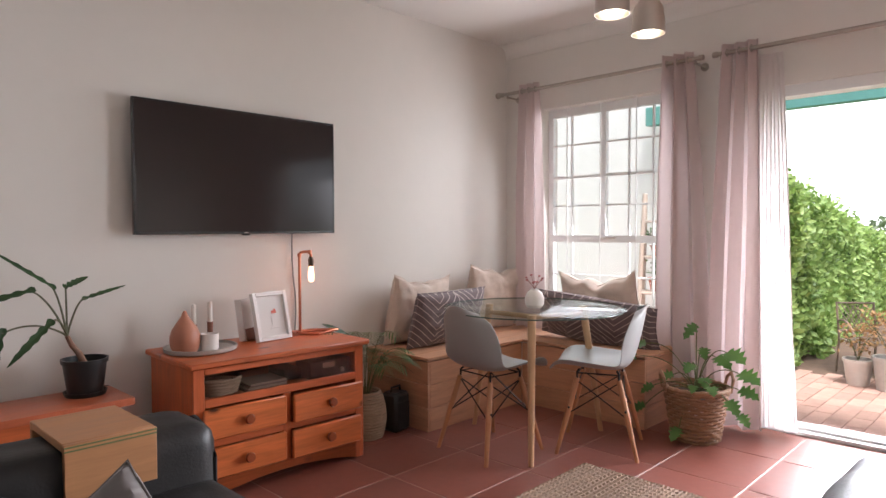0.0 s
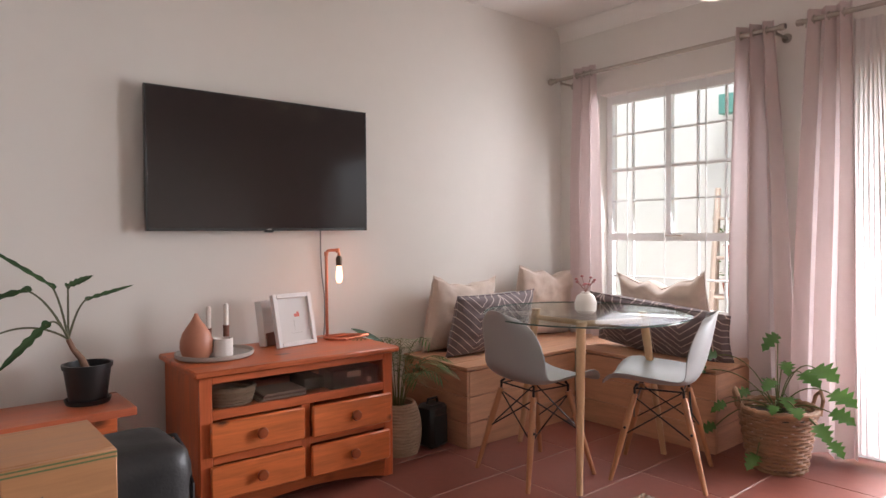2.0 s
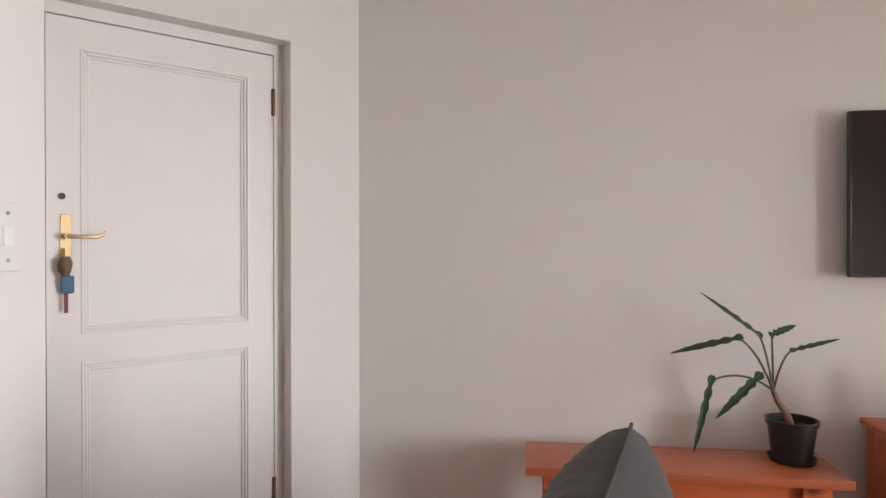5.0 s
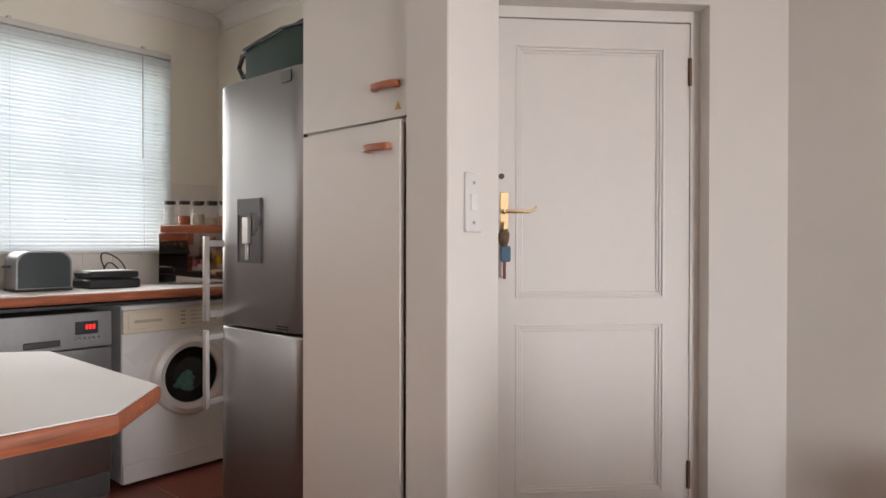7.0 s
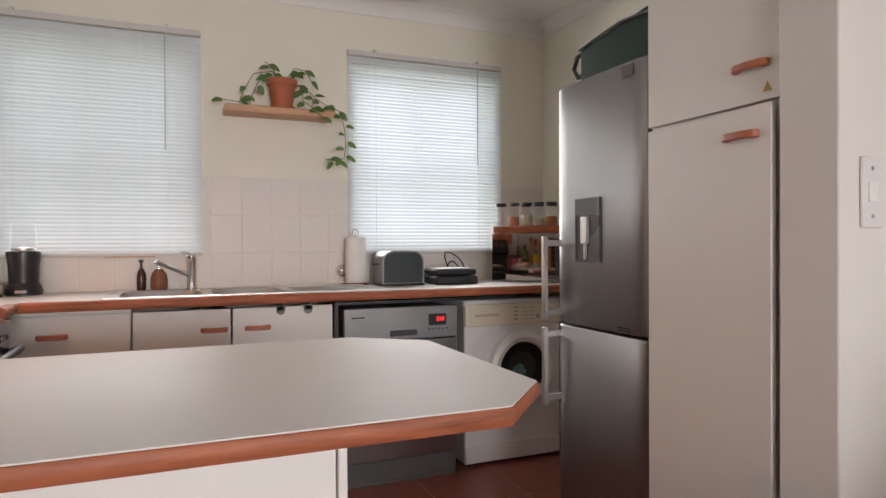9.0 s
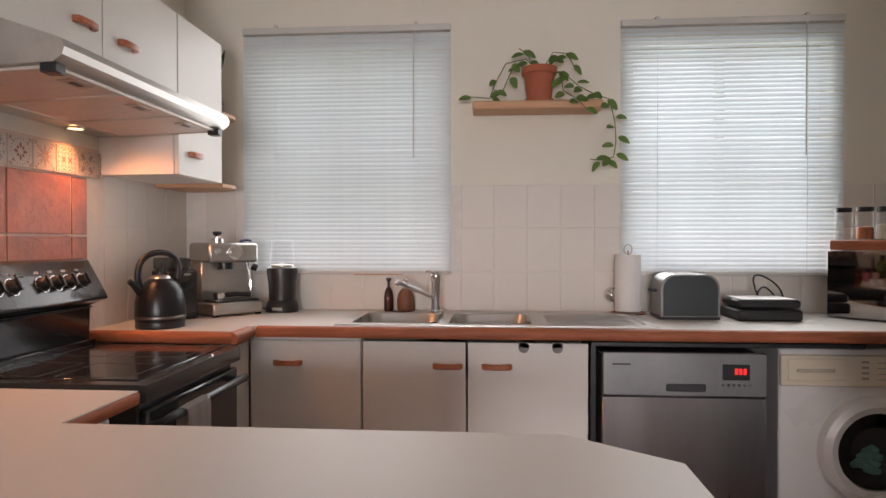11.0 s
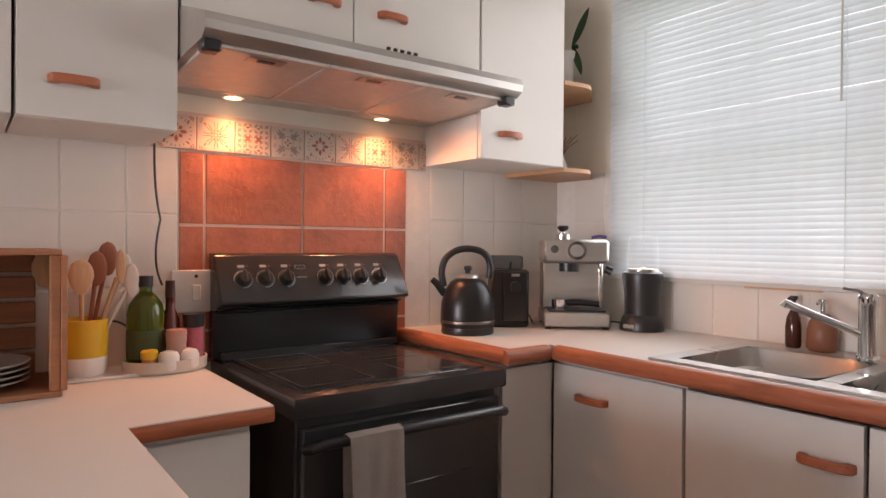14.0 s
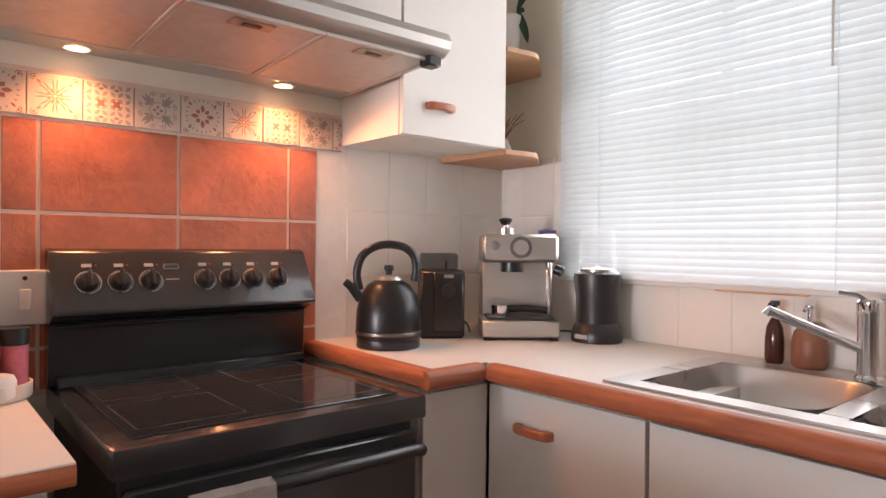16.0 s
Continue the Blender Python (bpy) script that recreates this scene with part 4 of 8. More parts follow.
for z in (0.21, 1.785):
    part("hinge", boxes(((0.348, -0.002, z), (0.362, 0.010, z + 0.11)), bev=0.003), mat("aged_brass", (0.16, 0.10, 0.06), 0.4, metal=0.8), d)
hd = part("lock_plate", boxes(((1.073, 0.0, 1.205), (1.105, 0.004, 1.365)), bev=0.0015), brass_m, d, "brass lock plate")
bm = bmesh.new()
cyl(bm, (1.089, 0.0, 1.29), (1.089, 0.05, 1.29), 0.009, seg=14)
tube(bm, [(1.089, 0.05, 1.29), (1.06, 0.054, 1.289), (1.01, 0.052, 1.287), (0.985, 0.05, 1.296), (0.975, 0.05, 1.308)], 0.007, 8, 0.7)
part("lever_handle", bm, brass_m, hd, "curved brass lever handle")
part("peephole", one(cyl, (1.10, 0.0, 1.425), (1.10, 0.006, 1.425), 0.011, seg=16), mat("dark_brass", (0.09, 0.05, 0.03), 0.4, metal=0.7), d)
kb = thing("key_bunch", DM @ Matrix.Translation((1.092, -0.072, 1.20)), "key in the lock with blue fob and furry tag", "keys")
part("key", boxes(((-0.003, -0.002, 0.02), (0.003, 0.022, 0.05))), brass_m, kb, smooth=False)
bm = bmesh.new()
lathe(bm, [(0, -0.045), (0.012, -0.04), (0.020, -0.02), (0.020, 0.005), (0.012, 0.022), (0, 0.026)], (0.002, 0.022, 0.0), 14)
for v in bm.verts:
    v.co += Vector((random.uniform(-0.003, 0.003), random.uniform(-0.003, 0.003), random.uniform(-0.003, 0.003)))
part("furry_tag", bm, mat("brown_fur", (0.18, 0.12, 0.08), 1.0, var=0.5, scale=60, bump=1.0, bscale=300), kb)
part("fob", boxes(((-0.024, 0.014, -0.10), (0.016, 0.024, -0.04)), bev=0.005), mat("blue_plastic", (0.05, 0.12, 0.20), 0.5), kb)
part("strap", boxes(((-0.006, 0.015, -0.165), (0.006, 0.020, -0.09)), bev=0.002), mat("red_strap", (0.20, 0.06, 0.05), 0.7), kb)

sw = thing("light_switch", Matrix.Translation((-5.237, -1.345, 1.28)), "white double light switch plate on the wall end", "light switch")
part("plate", boxes(((0, -0.036, -0.082), (0.008, 0.036, 0.082)), bev=0.003), appl_m, sw)
for z in (-0.022, ):
    part("rocker", boxes(((0.007, -0.015, z), (0.011, 0.015, z + 0.044)), bev=0.001), mat("switch_rocker", (0.80, 0.78, 0.75), 0.3), sw)
for z in (-0.055, 0.055):
    part("screw_cap", one(cyl, (0.008, 0, z), (0.0092, 0, z), 0.005, seg=10), nickel_m, sw)

# ---- tall cupboard and fridge ----
tc_ = thing("tall_cupboard", Matrix(), "tall cream laminate cupboard with lower door slightly ajar", "cupboard")
part("carcass", boxes(((-5.888, -1.405, 0.0), (-5.872, -1.222, CEIL - 0.002)), ((-5.432, -1.405, 0.0), (-5.416, -1.222, 1.535)), ((-5.410, -1.405, 1.5355), (-5.394, -1.222, CEIL - 0.002)), ((-5.872, -1.24, 0.0), (-5.410, -1.222, CEIL - 0.002)), ((-5.872, -1.405, 1.515), (-5.433, -1.24, 1.535)), ((-5.872, -1.405, 0.03), (-5.433, -1.24, 0.06)), ((-5.872, -1.405, 0.8), (-5.433, -1.24, 0.82))), lam_m, tc_, smooth=False)
dd = part("upper_door", boxes(((-5.886, -1.425, 1.530), (-5.396, -1.407, CEIL - 0.01)), bev=0.0015), lam_m, tc_)
handle(dd, -5.49, -1.425, 1.625, 'x', (0, -1, 0), 0.115)
bm = bmesh.new()
tri = [(-5.455, 1.552), (-5.429, 1.552), (-5.442, 1.576)]
va = [bm.verts.new((x, -1.4262, z)) for x, z in tri]
vb = [bm.verts.new((x, -1.4252, z)) for x, z in tri]
bm.faces.new(va)
bm.faces.new(vb[::-1])
for k in range(3):
    bm.faces.new((va[k], va[(k + 1) % 3], vb[(k + 1) % 3], vb[k]))
part("warning_sticker", bm, mat("yellow_sticker", (0.5, 0.30, 0.08), 0.5), dd, "small triangular warning sticker", smooth=False)
dm = part("lower_door", boxes(((0.0, -0.018, 0.09), (0.473, 0.0, 1.518)), bev=0.0015), lam_m, tc_)
dm.matrix_basis = pose(-5.886, -1.407, 0, 0, 0, -2.6)
handle(dm, 0.382, -0.018, 1.445, 'x', (0, -1, 0), 0.115)
part("plinth", boxes(((-5.886, -1.39, 0.0), (-5.396, -1.375, 0.085))), lam_m, tc_)

fr = thing("fridge_freezer", Matrix.Translation((-6.205, -0.68, 0)), "tall brushed steel fridge freezer with water dispenser", "fridge")
part("cabinet", boxes(((-0.255, -0.64, 0.05), (0.255, -0.01, 1.775)), bev=0.004), mat("grey_fridge_side", (0.20, 0.20, 0.21), 0.5), fr)
for k in (-0.2, 0.2):
    part("foot", one(cyl, (k, -0.55, 0), (k, -0.55, 0.052), 0.02), black_m, fr)


def fridge_door(z0, z1, name):
    bm = bmesh.new()
    n = 14
    fr_, bk = [], []
    for z in (z0, z0 + 0.006, z1 - 0.006, z1):
        rf, rb = [], []
        e = 0.004 if z in (z0, z1) else 0.0
        for k in range(n + 1):
            u = -1 + 2 * k / n
            x = u * (0.262 - e)
            edge = 0.007 * max(0, (abs(u) - 0.95) / 0.05) ** 2
            rf.append(bm.verts.new((x, -0.709 + 0.004 * u * u + edge + e, z)))
            rb.append(bm.verts.new((x, -0.642, z)))
        fr_.append(rf)
        bk.append(rb)
    for a, b in zip(fr_, fr_[1:]):
        for k in range(n):
            bm.faces.new((a[k], a[k + 1], b[k + 1], b[k]))
    for a, b in zip(bk, bk[1:]):
        for k in range(n):
            bm.faces.new((a[k], b[k], b[k + 1], a[k + 1]))
    for i in (0, -1):
        for k in range(n):
            bm.faces.new((fr_[i][k], fr_[i][k + 1], bk[i][k + 1], bk[i][k]))
    for i in range(3):
        for k in (0, n):
            bm.faces.new((fr_[i][k], fr_[i + 1][k], bk[i + 1][k], bk[i][k]))
    return part(name, bm, fridge_m, fr)


f1 = fridge_door(0.852, 1.785, "fridge_door")
f2 = fridge_door(0.07, 0.842, "freezer_door")
for dr, z0, z1 in ((f1, 0.865, 1.195), (f2, 0.525, 0.832)):
    bm = bmesh.new()
    bx(bm, (-0.262, -0.785, z0), (-0.240, -0.765, z1), 0.003)
    bx(bm, (-0.258, -0.766, z0 + 0.015), (-0.244, -0.690, z0 + 0.04), 0.002)
    bx(bm, (-0.258, -0.766, z1 - 0.04), (-0.244, -0.690, z1 - 0.015), 0.002)
    part("bar_handle", bm, steel_m, dr, "vertical steel bar handle")
disp = part("water_dispenser", boxes(((-0.125, -0.718, 1.095), (-0.120, -0.700, 1.335)), ((0.020, -0.718, 1.095), (0.025, -0.700, 1.335)), ((-0.120, -0.718, 1.275), (0.020, -0.700, 1.335)), ((-0.120, -0.718, 1.095), (0.020, -0.700, 1.102)), ((-0.120, -0.7145, 1.102), (0.020, -0.702, 1.275))), mat("dispenser_grey", (0.10, 0.10, 0.10), 0.3, metal=0.5), f1, "dark recessed water dispenser", smooth=False)
part("dispenser_paddle", boxes(((-0.075, -0.730, 1.165), (-0.035, -0.7142, 1.265)), ((-0.062, -0.726, 1.105), (-0.048, -0.7142, 1.165)), bev=0.003), steel_m, disp)
part("display_sticker", boxes(((0.145, -0.712, 1.735), (0.205, -0.7075, 1.773)), bev=0.001), mat("dark_sticker", (0.10, 0.10, 0.10), 0.4), f1)
part("vent_label", boxes(((0.12, -0.713, 0.862), (0.185, -0.709, 0.866)), ((0.12, -0.713, 0.872), (0.185, -0.709, 0.876))), black_m, f1, smooth=False)
# cool bag on the fridge
cbm = mat("green_nylon", (0.018, 0.045, 0.035), 0.7, var=0.2, scale=10, bump=0.3, bscale=200)
bag = thing("cool_bag", Matrix.Translation((-6.20, -1.17, 1.787)), "dark green insulated cool bag lying on the fridge", "bag")
bm = bmesh.new()
bx(bm, (-0.205, -0.15, 0.0), (0.215, 0.15, 0.178), 0.02, 2)
for v in bm.verts:
    if v.co.z > 0.1:
        v.co.z += 0.018 * math.sin(v.co.x * 9) - 0.012 * abs(v.co.x) * 4 * (v.co.x < 0)
part("body", bm, cbm, bag)
part("piping", one(tube, [(-0.205, -0.152, 0.146), (-0.1, -0.155, 0.160), (0.05, -0.155, 0.178), (0.215, -0.152, 0.168)], 0.006, 6), black_m, bag)
part("strap", one(tube, [(-0.19, -0.12, 0.143), (-0.25, -0.13, 0.135), (-0.275, -0.13, 0.09), (-0.245, -0.13, 0.05), (-0.20, -0.12, 0.06)], 0.010, 6), black_m, bag)
part("strap", one(tube, [(0.05, -0.10, 0.170), (0.10, -0.08, 0.203), (0.17, -0.06, 0.203), (0.20, -0.04, 0.163)], 0.010, 6), black_m, bag)

# ---- washing machine, dishwasher ----
wm = thing("washing_machine", Matrix.Translation((-7.27, -1.145, 0)), "white front-loading washing machine with laundry inside", "washing machine")
part("body", boxes(((-0.52, -0.29, 0.02), (0.0, 0.29, 0.872)), bev=0.006), appl_m, wm)
part("control_panel", boxes(((-0.01, -0.288, 0.735), (0.012, 0.288, 0.85)), bev=0.004), cream_m, wm)
part("detergent_drawer", boxes(((0.010, -0.265, 0.755), (0.016, -0.06, 0.838)), bev=0.004), cream_m, wm)
part("drawer_grip", boxes(((0.014, -0.235, 0.787), (0.022, -0.10, 0.800)), bev=0.003), mat("grip_beige", (0.52, 0.45, 0.34), 0.4), wm)
for k in range(4):
    part("indicator_mark", boxes(((0.0115, -0.005, 0.762 + k * 0.02), (0.0128, 0.02, 0.770 + k * 0.02))), mat("grey_print", (0.35, 0.32, 0.28), 0.5), wm, smooth=False)
for k in range(4):
    part("programme_mark", boxes(((0.0115, 0.05, 0.762 + k * 0.02), (0.0128, 0.12, 0.765 + k * 0.02))), MATS["grey_print"], wm, smooth=False)
part("programme_dial", one(cyl, (0.012, 0.20, 0.79), (0.032, 0.20, 0.79), 0.028, 0.025, 24), appl_m, wm)
part("power_button", one(cyl, (0.012, 0.145, 0.775), (0.02, 0.145, 0.775), 0.012, seg=16), nickel_m, wm)
part("kick_panel", boxes(((-0.01, -0.286, 0.022), (0.006, 0.286, 0.115)), bev=0.003), appl_m, wm)
for y in (-0.25, 0.25):
    part("foot", one(cyl, (-0.05, y, 0), (-0.05, y, 0.024), 0.02), black_m, wm)


def ring_x(prof, c, seg=40):
    """Turned about the x axis: prof of (radius, x)."""
    bm = bmesh.new()
    lathe(bm, prof, (0, 0, 0), seg)
    for v in bm.verts:
        v.co = Vector((v.co.z, v.co.x, v.co.y)) + Vector(c)
    return bm


dr = part("door", ring_x([(0.205, 0.0), (0.205, 0.012), (0.195, 0.03), (0.17, 0.04), (0.145, 0.03), (0.140, 0.0)], (0, 0.05, 0.50)), appl_m, wm)
part("door_glass", ring_x([(0.141, 0.018), (0.10, 0.006), (0.05, -0.01), (0, -0.014)], (0, 0.05, 0.50)), glass_mat("dark_glass", (0.35, 0.37, 0.38), 0.02), dr)
# flat disc, no hollow: the shade inside the drum is painted dark
part("drum", ring_x([(0.139, 0.004), (0.139, -0.003), (0, -0.004)], (0.005, 0.05, 0.50)), mat("drum_shadow", (0.05, 0.05, 0.05), 0.4, metal=0.6), dr)
bm = bmesh.new()
for k in range(14):
    a, r = random.uniform(0, 6.28), random.uniform(0.0, 0.07)
    lathe(bm, [(0, -0.02), (0.03, -0.012), (0.034, 0.004), (0, 0.022)], (0.0, 0.05 + r * math.cos(a) - 0.02, 0.465 + 0.6 * r * math.sin(a)), 9)
for v in bm.verts:
    v.co.x = 0.001 + abs(v.co.x) * 0.25
    v.co += noise.noise_vector(v.co * 30) * 0.008
    v.co.x = max(v.co.x, 0.0008)
part("laundry", bm, mat("teal_laundry", (0.10, 0.22, 0.20), 0.9, var=0.5, scale=25), wm, "teal cloth seen through the door")

dwm = thing("dishwasher", Matrix.Translation((-7.205, -1.795, 0)), "steel dishwasher with lit red display under the worktop", "dishwasher")
part("body", boxes(((-0.56, -0.29, 0.02), (-0.02, 0.29, 0.85)), bev=0.003), mat("dark_steel_side", (0.10, 0.10, 0.10), 0.5), dwm)
part("door_panel", boxes(((-0.02, -0.29, 0.125), (0.0, 0.29, 0.70)), bev=0.004), mat("dishwasher_steel", (0.34, 0.33, 0.32), 0.3, metal=1.0, var=0.08, scale=2, grain=2, rvar=0.1), dwm)
cp = part("control_panel", boxes(((-0.02, -0.29, 0.703), (0.004, 0.29, 0.862)), bev=0.004), mat("silver_panel", (0.27, 0.27, 0.27), 0.35, metal=0.7), dwm)
part("plinth", boxes(((-0.06, -0.29, 0.0), (-0.03, 0.29, 0.12)), bev=0.002), MATS["silver_panel"], dwm)
part("handle_recess", boxes(((0.0035, -0.065, 0.722), (0.012, 0.075, 0.75)), bev=0.004), mat("dark_handle", (0.05, 0.05, 0.055), 0.3), cp)
part("display", boxes(((0.0035, 0.135, 0.765), (0.006, 0.23, 0.822)), bev=0.001), black_m, cp)
red_glow = glow_mat("red_led", (1.0, 0.03, 0.03), 0.8)
for k in range(3):
    y = 0.178 + k * 0.015
    part("led_digit", boxes(((0.0058, y, 0.786), (0.0066, y + 0.009, 0.789)), ((0.0058, y, 0.795), (0.0066, y + 0.009, 0.798)), ((0.0058, y, 0.804), (0.0066, y + 0.009, 0.807)), ((0.0058, y, 0.789), (0.0066, y + 0.002, 0.804)), ((0.0058, y + 0.007, 0.789), (0.0066, y + 0.009, 0.804))), red_glow, cp, "red lit digit", smooth=False)
for k in range(6):
    part("button", one(cyl, (0.003, 0.135 + k * 0.019, 0.748), (0.008, 0.135 + k * 0.019, 0.748), 0.005, seg=10), chrome_m, cp)
part("name_mark", boxes(((0.0035, -0.255, 0.815), (0.005, -0.19, 0.822))), MATS["dark_handle"], cp, smooth=False)
# solid black strip put where the niche shows only a dark gap
solid("appliance_trim", boxes(((-7.30, -2.125, 0.0), (-7.225, -2.105, 0.88)), ((-7.30, -2.125, 0.88), (-7.212, -1.16, 0.896)), bev=0.002), black_m, "black strip standing in for the dark gap round the dishwasher niche", "trim", "structure")

# ---- shelf and trailing plant ----
sh = solid("wall_shelf", boxes(((XW + 0.001, -2.575, 1.846), (-7.665, -2.005, 1.884)), bev=0.006), shelf_m, "pale pine floating shelf between the kitchen windows", "shelf")
pp = thing("trailing_plant", Matrix.Translation((-7.735, -2.278, 1.8845)), "trailing pothos plant in a terracotta plastic pot", "plant")
part("saucer", one(lathe, [(0, 0), (0.062, 0), (0.066, 0.012), (0.060, 0.012), (0.056, 0.004), (0, 0.004)]), tpot_m, pp)
part("pot", one(lathe, [(0, 0.005), (0.052, 0.005), (0.070, 0.125), (0.078, 0.125), (0.080, 0.155), (0.073, 0.155), (0.071, 0.135), (0, 0.135)]), tpot_m, pp)
part("soil", one(lathe, [(0.070, 0.136), (0, 0.142)]), soil_m, pp)


def heart(t):
    return (max(0.0, math.sin(math.pi * min(1, t * 0.93 + 0.02)))) ** 0.6 * (1.15 - 0.55 * t)


vines = [[(0, 0, 0.14), (0.03, -0.06, 0.19), (0.03, -0.15, 0.17), (0.02, -0.20, 0.08), (0.02, -0.22, 0.02), (0.02, -0.32, 0.03)],
         [(0, -0.02, 0.14), (0.02, -0.05, 0.21), (0.02, -0.09, 0.24)], [(0, 0, 0.14), (0.02, -0.11, 0.17), (0.04, -0.14, 0.10), (0.04, -0.17, 0.03), (0.04, -0.21, 0.06)],
         [(0, 0.01, 0.14), (0.02, 0.06, 0.22), (0.03, 0.12, 0.21), (0.04, 0.15, 0.15)], [(0, 0.02, 0.14), (0.05, 0.09, 0.12), (0.06, 0.10, 0.04), (0.07, 0.16, 0.0), (0.09, 0.2, -0.05)],
         [(0, 0.02, 0.14), (0.03, 0.10, 0.13), (0.05, 0.17, 0.06), (0.06, 0.24, 0.02), (0.06, 0.30, 0.0), (0.05, 0.325, -0.10), (0.05, 0.33, -0.18), (0.05, 0.32, -0.25), (0.05, 0.28, -0.265), (0.05, 0.22, -0.26)]]
sb_, lb_ = bmesh.new(), []
for vi, v in enumerate(vines):
    pts = []
    for a, b in zip(v, v[1:]):
        for k in range(4):
            pts.append(Vector(a).lerp(Vector(b), k / 4))
    pts.append(Vector(v[-1]))
    tube(sb_, pts, 0.0022, 6)
    step = 4 if vi in (0, 2) else 2
    for k in range(3, len(pts), step):
        p = pts[k]
        side = 1 if (k // step) % 2 else -1
        L = random.uniform(0.042, 0.064)
        dirv = Vector((random.uniform(0.1, 0.6), side * random.uniform(0.4, 1.0), random.uniform(-0.9, 0.1))).normalized()
        lb_.append((p + dirv * 0.012, p + dirv * (0.012 + L), random.uniform(0.016, 0.023), (0.8, random.uniform(-0.4, 0.4), 0.6)))
part("vine_stems", sb_, stem_m, pp)
for a, b, w, nrm in lb_:
    bm = bmesh.new()
    leaf_blade(bm, a, b, w, nrm, 6, 0.008, 0.2, heart)
    part("leaf", bm, pothos_leaf, pp)

# ---- things on the worktops ----
Z = WZ + 0.0005
k_ = thing("kettle", pose(-7.155, -3.735, Z, 0, 0, -66), "black dome kettle with dark metal band and arched handle", "kettle")
kb_m = mat("satin_black_metal", (0.02, 0.02, 0.021), 0.3, metal=0.3, var=0.1)
part("base", one(lathe, [(0, 0), (0.086, 0), (0.088, 0.006), (0.086, 0.022), (0, 0.022)], seg=36), black_m, k_)
part("body", one(lathe, [(0, 0.023), (0.088, 0.023), (0.090, 0.045), (0.090, 0.06), (0.088, 0.10), (0.078, 0.14), (0.058, 0.17), (0.040, 0.182), (0, 0.184)], seg=36), kb_m, k_)
part("band", one(lathe, [(0.0895, 0.036), (0.0915, 0.038), (0.0915, 0.044), (0.0895, 0.046)], seg=36), mat("kettle_band_metal", (0.22, 0.20, 0.18), 0.35, metal=1.0, var=0.1), k_)
part("lid", one(lathe, [(0, 0.19), (0.040, 0.183), (0.034, 0.192), (0.010, 0.197), (0, 0.198)], seg=24), steel_m, k_)
part("lid_knob", one(lathe, [(0, 0.195), (0.009, 0.196), (0.009, 0.206), (0.014, 0.212), (0.012, 0.223), (0, 0.225)], seg=18), black_m, k_, "black lid knob")
part("handle", one(tube, flowing([(0.066, 0.045, 0.155), (0.072, 0.05, 0.20), (0.062, 0.043, 0.245), (0.035, 0.024, 0.272), (0, 0, 0.28), (-0.035, -0.024, 0.272), (-0.055, -0.038, 0.25), (-0.062, -0.043, 0.215), (-0.058, -0.040, 0.18)]), 0.0115, 10), black_m, k_)
part("spout", one(tube, [(0.062, 0.045, 0.13), (0.085, 0.06, 0.165), (0.098, 0.07, 0.178)], 0.014, 10, 0.7), kb_m, k_)
g = thing("coffee_grinder", pose(-7.415, -3.795, Z, 0, 0, -35), "black electric coffee grinder with clear hopper", "coffee grinder")
part("body", boxes(((-0.05, -0.065, 0), (0.085, 0.065, 0.205)), bev=0.008), black_m, g)
part("front_panel", boxes(((-0.045, 0.064, 0.02), (0.045, 0.072, 0.20)), bev=0.004), gloss_m, g)
part("dial", one(cyl, (0, 0.07, 0.145), (0, 0.085, 0.145), 0.02, seg=20), black_m, g)
part("badge", boxes(((-0.014, 0.0715, 0.182), (0.014, 0.0735, 0.192))), MATS["pale_print"], g, smooth=False)
part("hopper", boxes(((-0.03, -0.06, 0.206), (0.08, 0.05, 0.255)), bev=0.006), glass_mat("smoked_glass", (0.55, 0.58, 0.6), 0.05), g)
e = thing("espresso_machine", pose(-7.615, -3.69, Z, 0, 0, -40), "brushed steel espresso machine with portafilter", "espresso machine")
part("base", boxes(((-0.115, -0.09, 0.008), (0.115, 0.145, 0.06)), bev=0.006), steel_m, e)
part("drip_tray", boxes(((-0.10, 0.01, 0.06), (0.10, 0.14, 0.068)), bev=0.001), black_m, e)
part("back_column", boxes(((-0.11, -0.09, 0.06), (0.11, 0.02, 0.23)), bev=0.004), steel_m, e)
hd = part("head", boxes(((-0.115, -0.09, 0.23), (0.115, 0.11, 0.315)), bev=0.010), steel_m, e)
part("gauge", one(cyl, (0.0, 0.108, 0.275), (0.0, 0.118, 0.275), 0.033, seg=28), chrome_m, hd)
part("selector", one(cyl, (0.0, 0.118, 0.275), (0.0, 0.128, 0.275), 0.022, seg=20), steel_m, hd)
part("power_button", one(cyl, (0.078, 0.108, 0.28), (0.078, 0.116, 0.28), 0.014, seg=18), chrome_m, hd)
part("group_head", one(cyl, (0.02, 0.06, 0.20), (0.02, 0.06, 0.232), 0.035, seg=24), black_m, e)
part("steam_wand", one(tube, [(-0.085, 0.07, 0.23), (-0.085, 0.085, 0.19), (-0.085, 0.09, 0.13), (-0.088, 0.092, 0.10)], 0.005, 8), chrome_m, e)
part("steam_knob", one(cyl, (-0.114, 0.05, 0.21), (-0.135, 0.06, 0.20), 0.016, seg=16), black_m, e)
for fx, fy in ((-0.11, -0.085), (0.09, -0.085), (-0.11, 0.12), (0.09, 0.12)):
    part("foot", boxes(((fx, fy, 0), (fx + 0.02, fy + 0.02, 0.01))), black_m, e, smooth=False)
pf = part("portafilter", one(lathe, [(0, 0.069), (0.028, 0.069), (0.03, 0.10), (0.026, 0.102), (0, 0.10)], (0.055, 0.075, 0)), chrome_m, e)
part("portafilter_handle", one(tube, [(0.03, 0.075, 0.088), (-0.02, 0.08, 0.09), (-0.085, 0.085, 0.085)], 0.011, 10), black_m, pf)
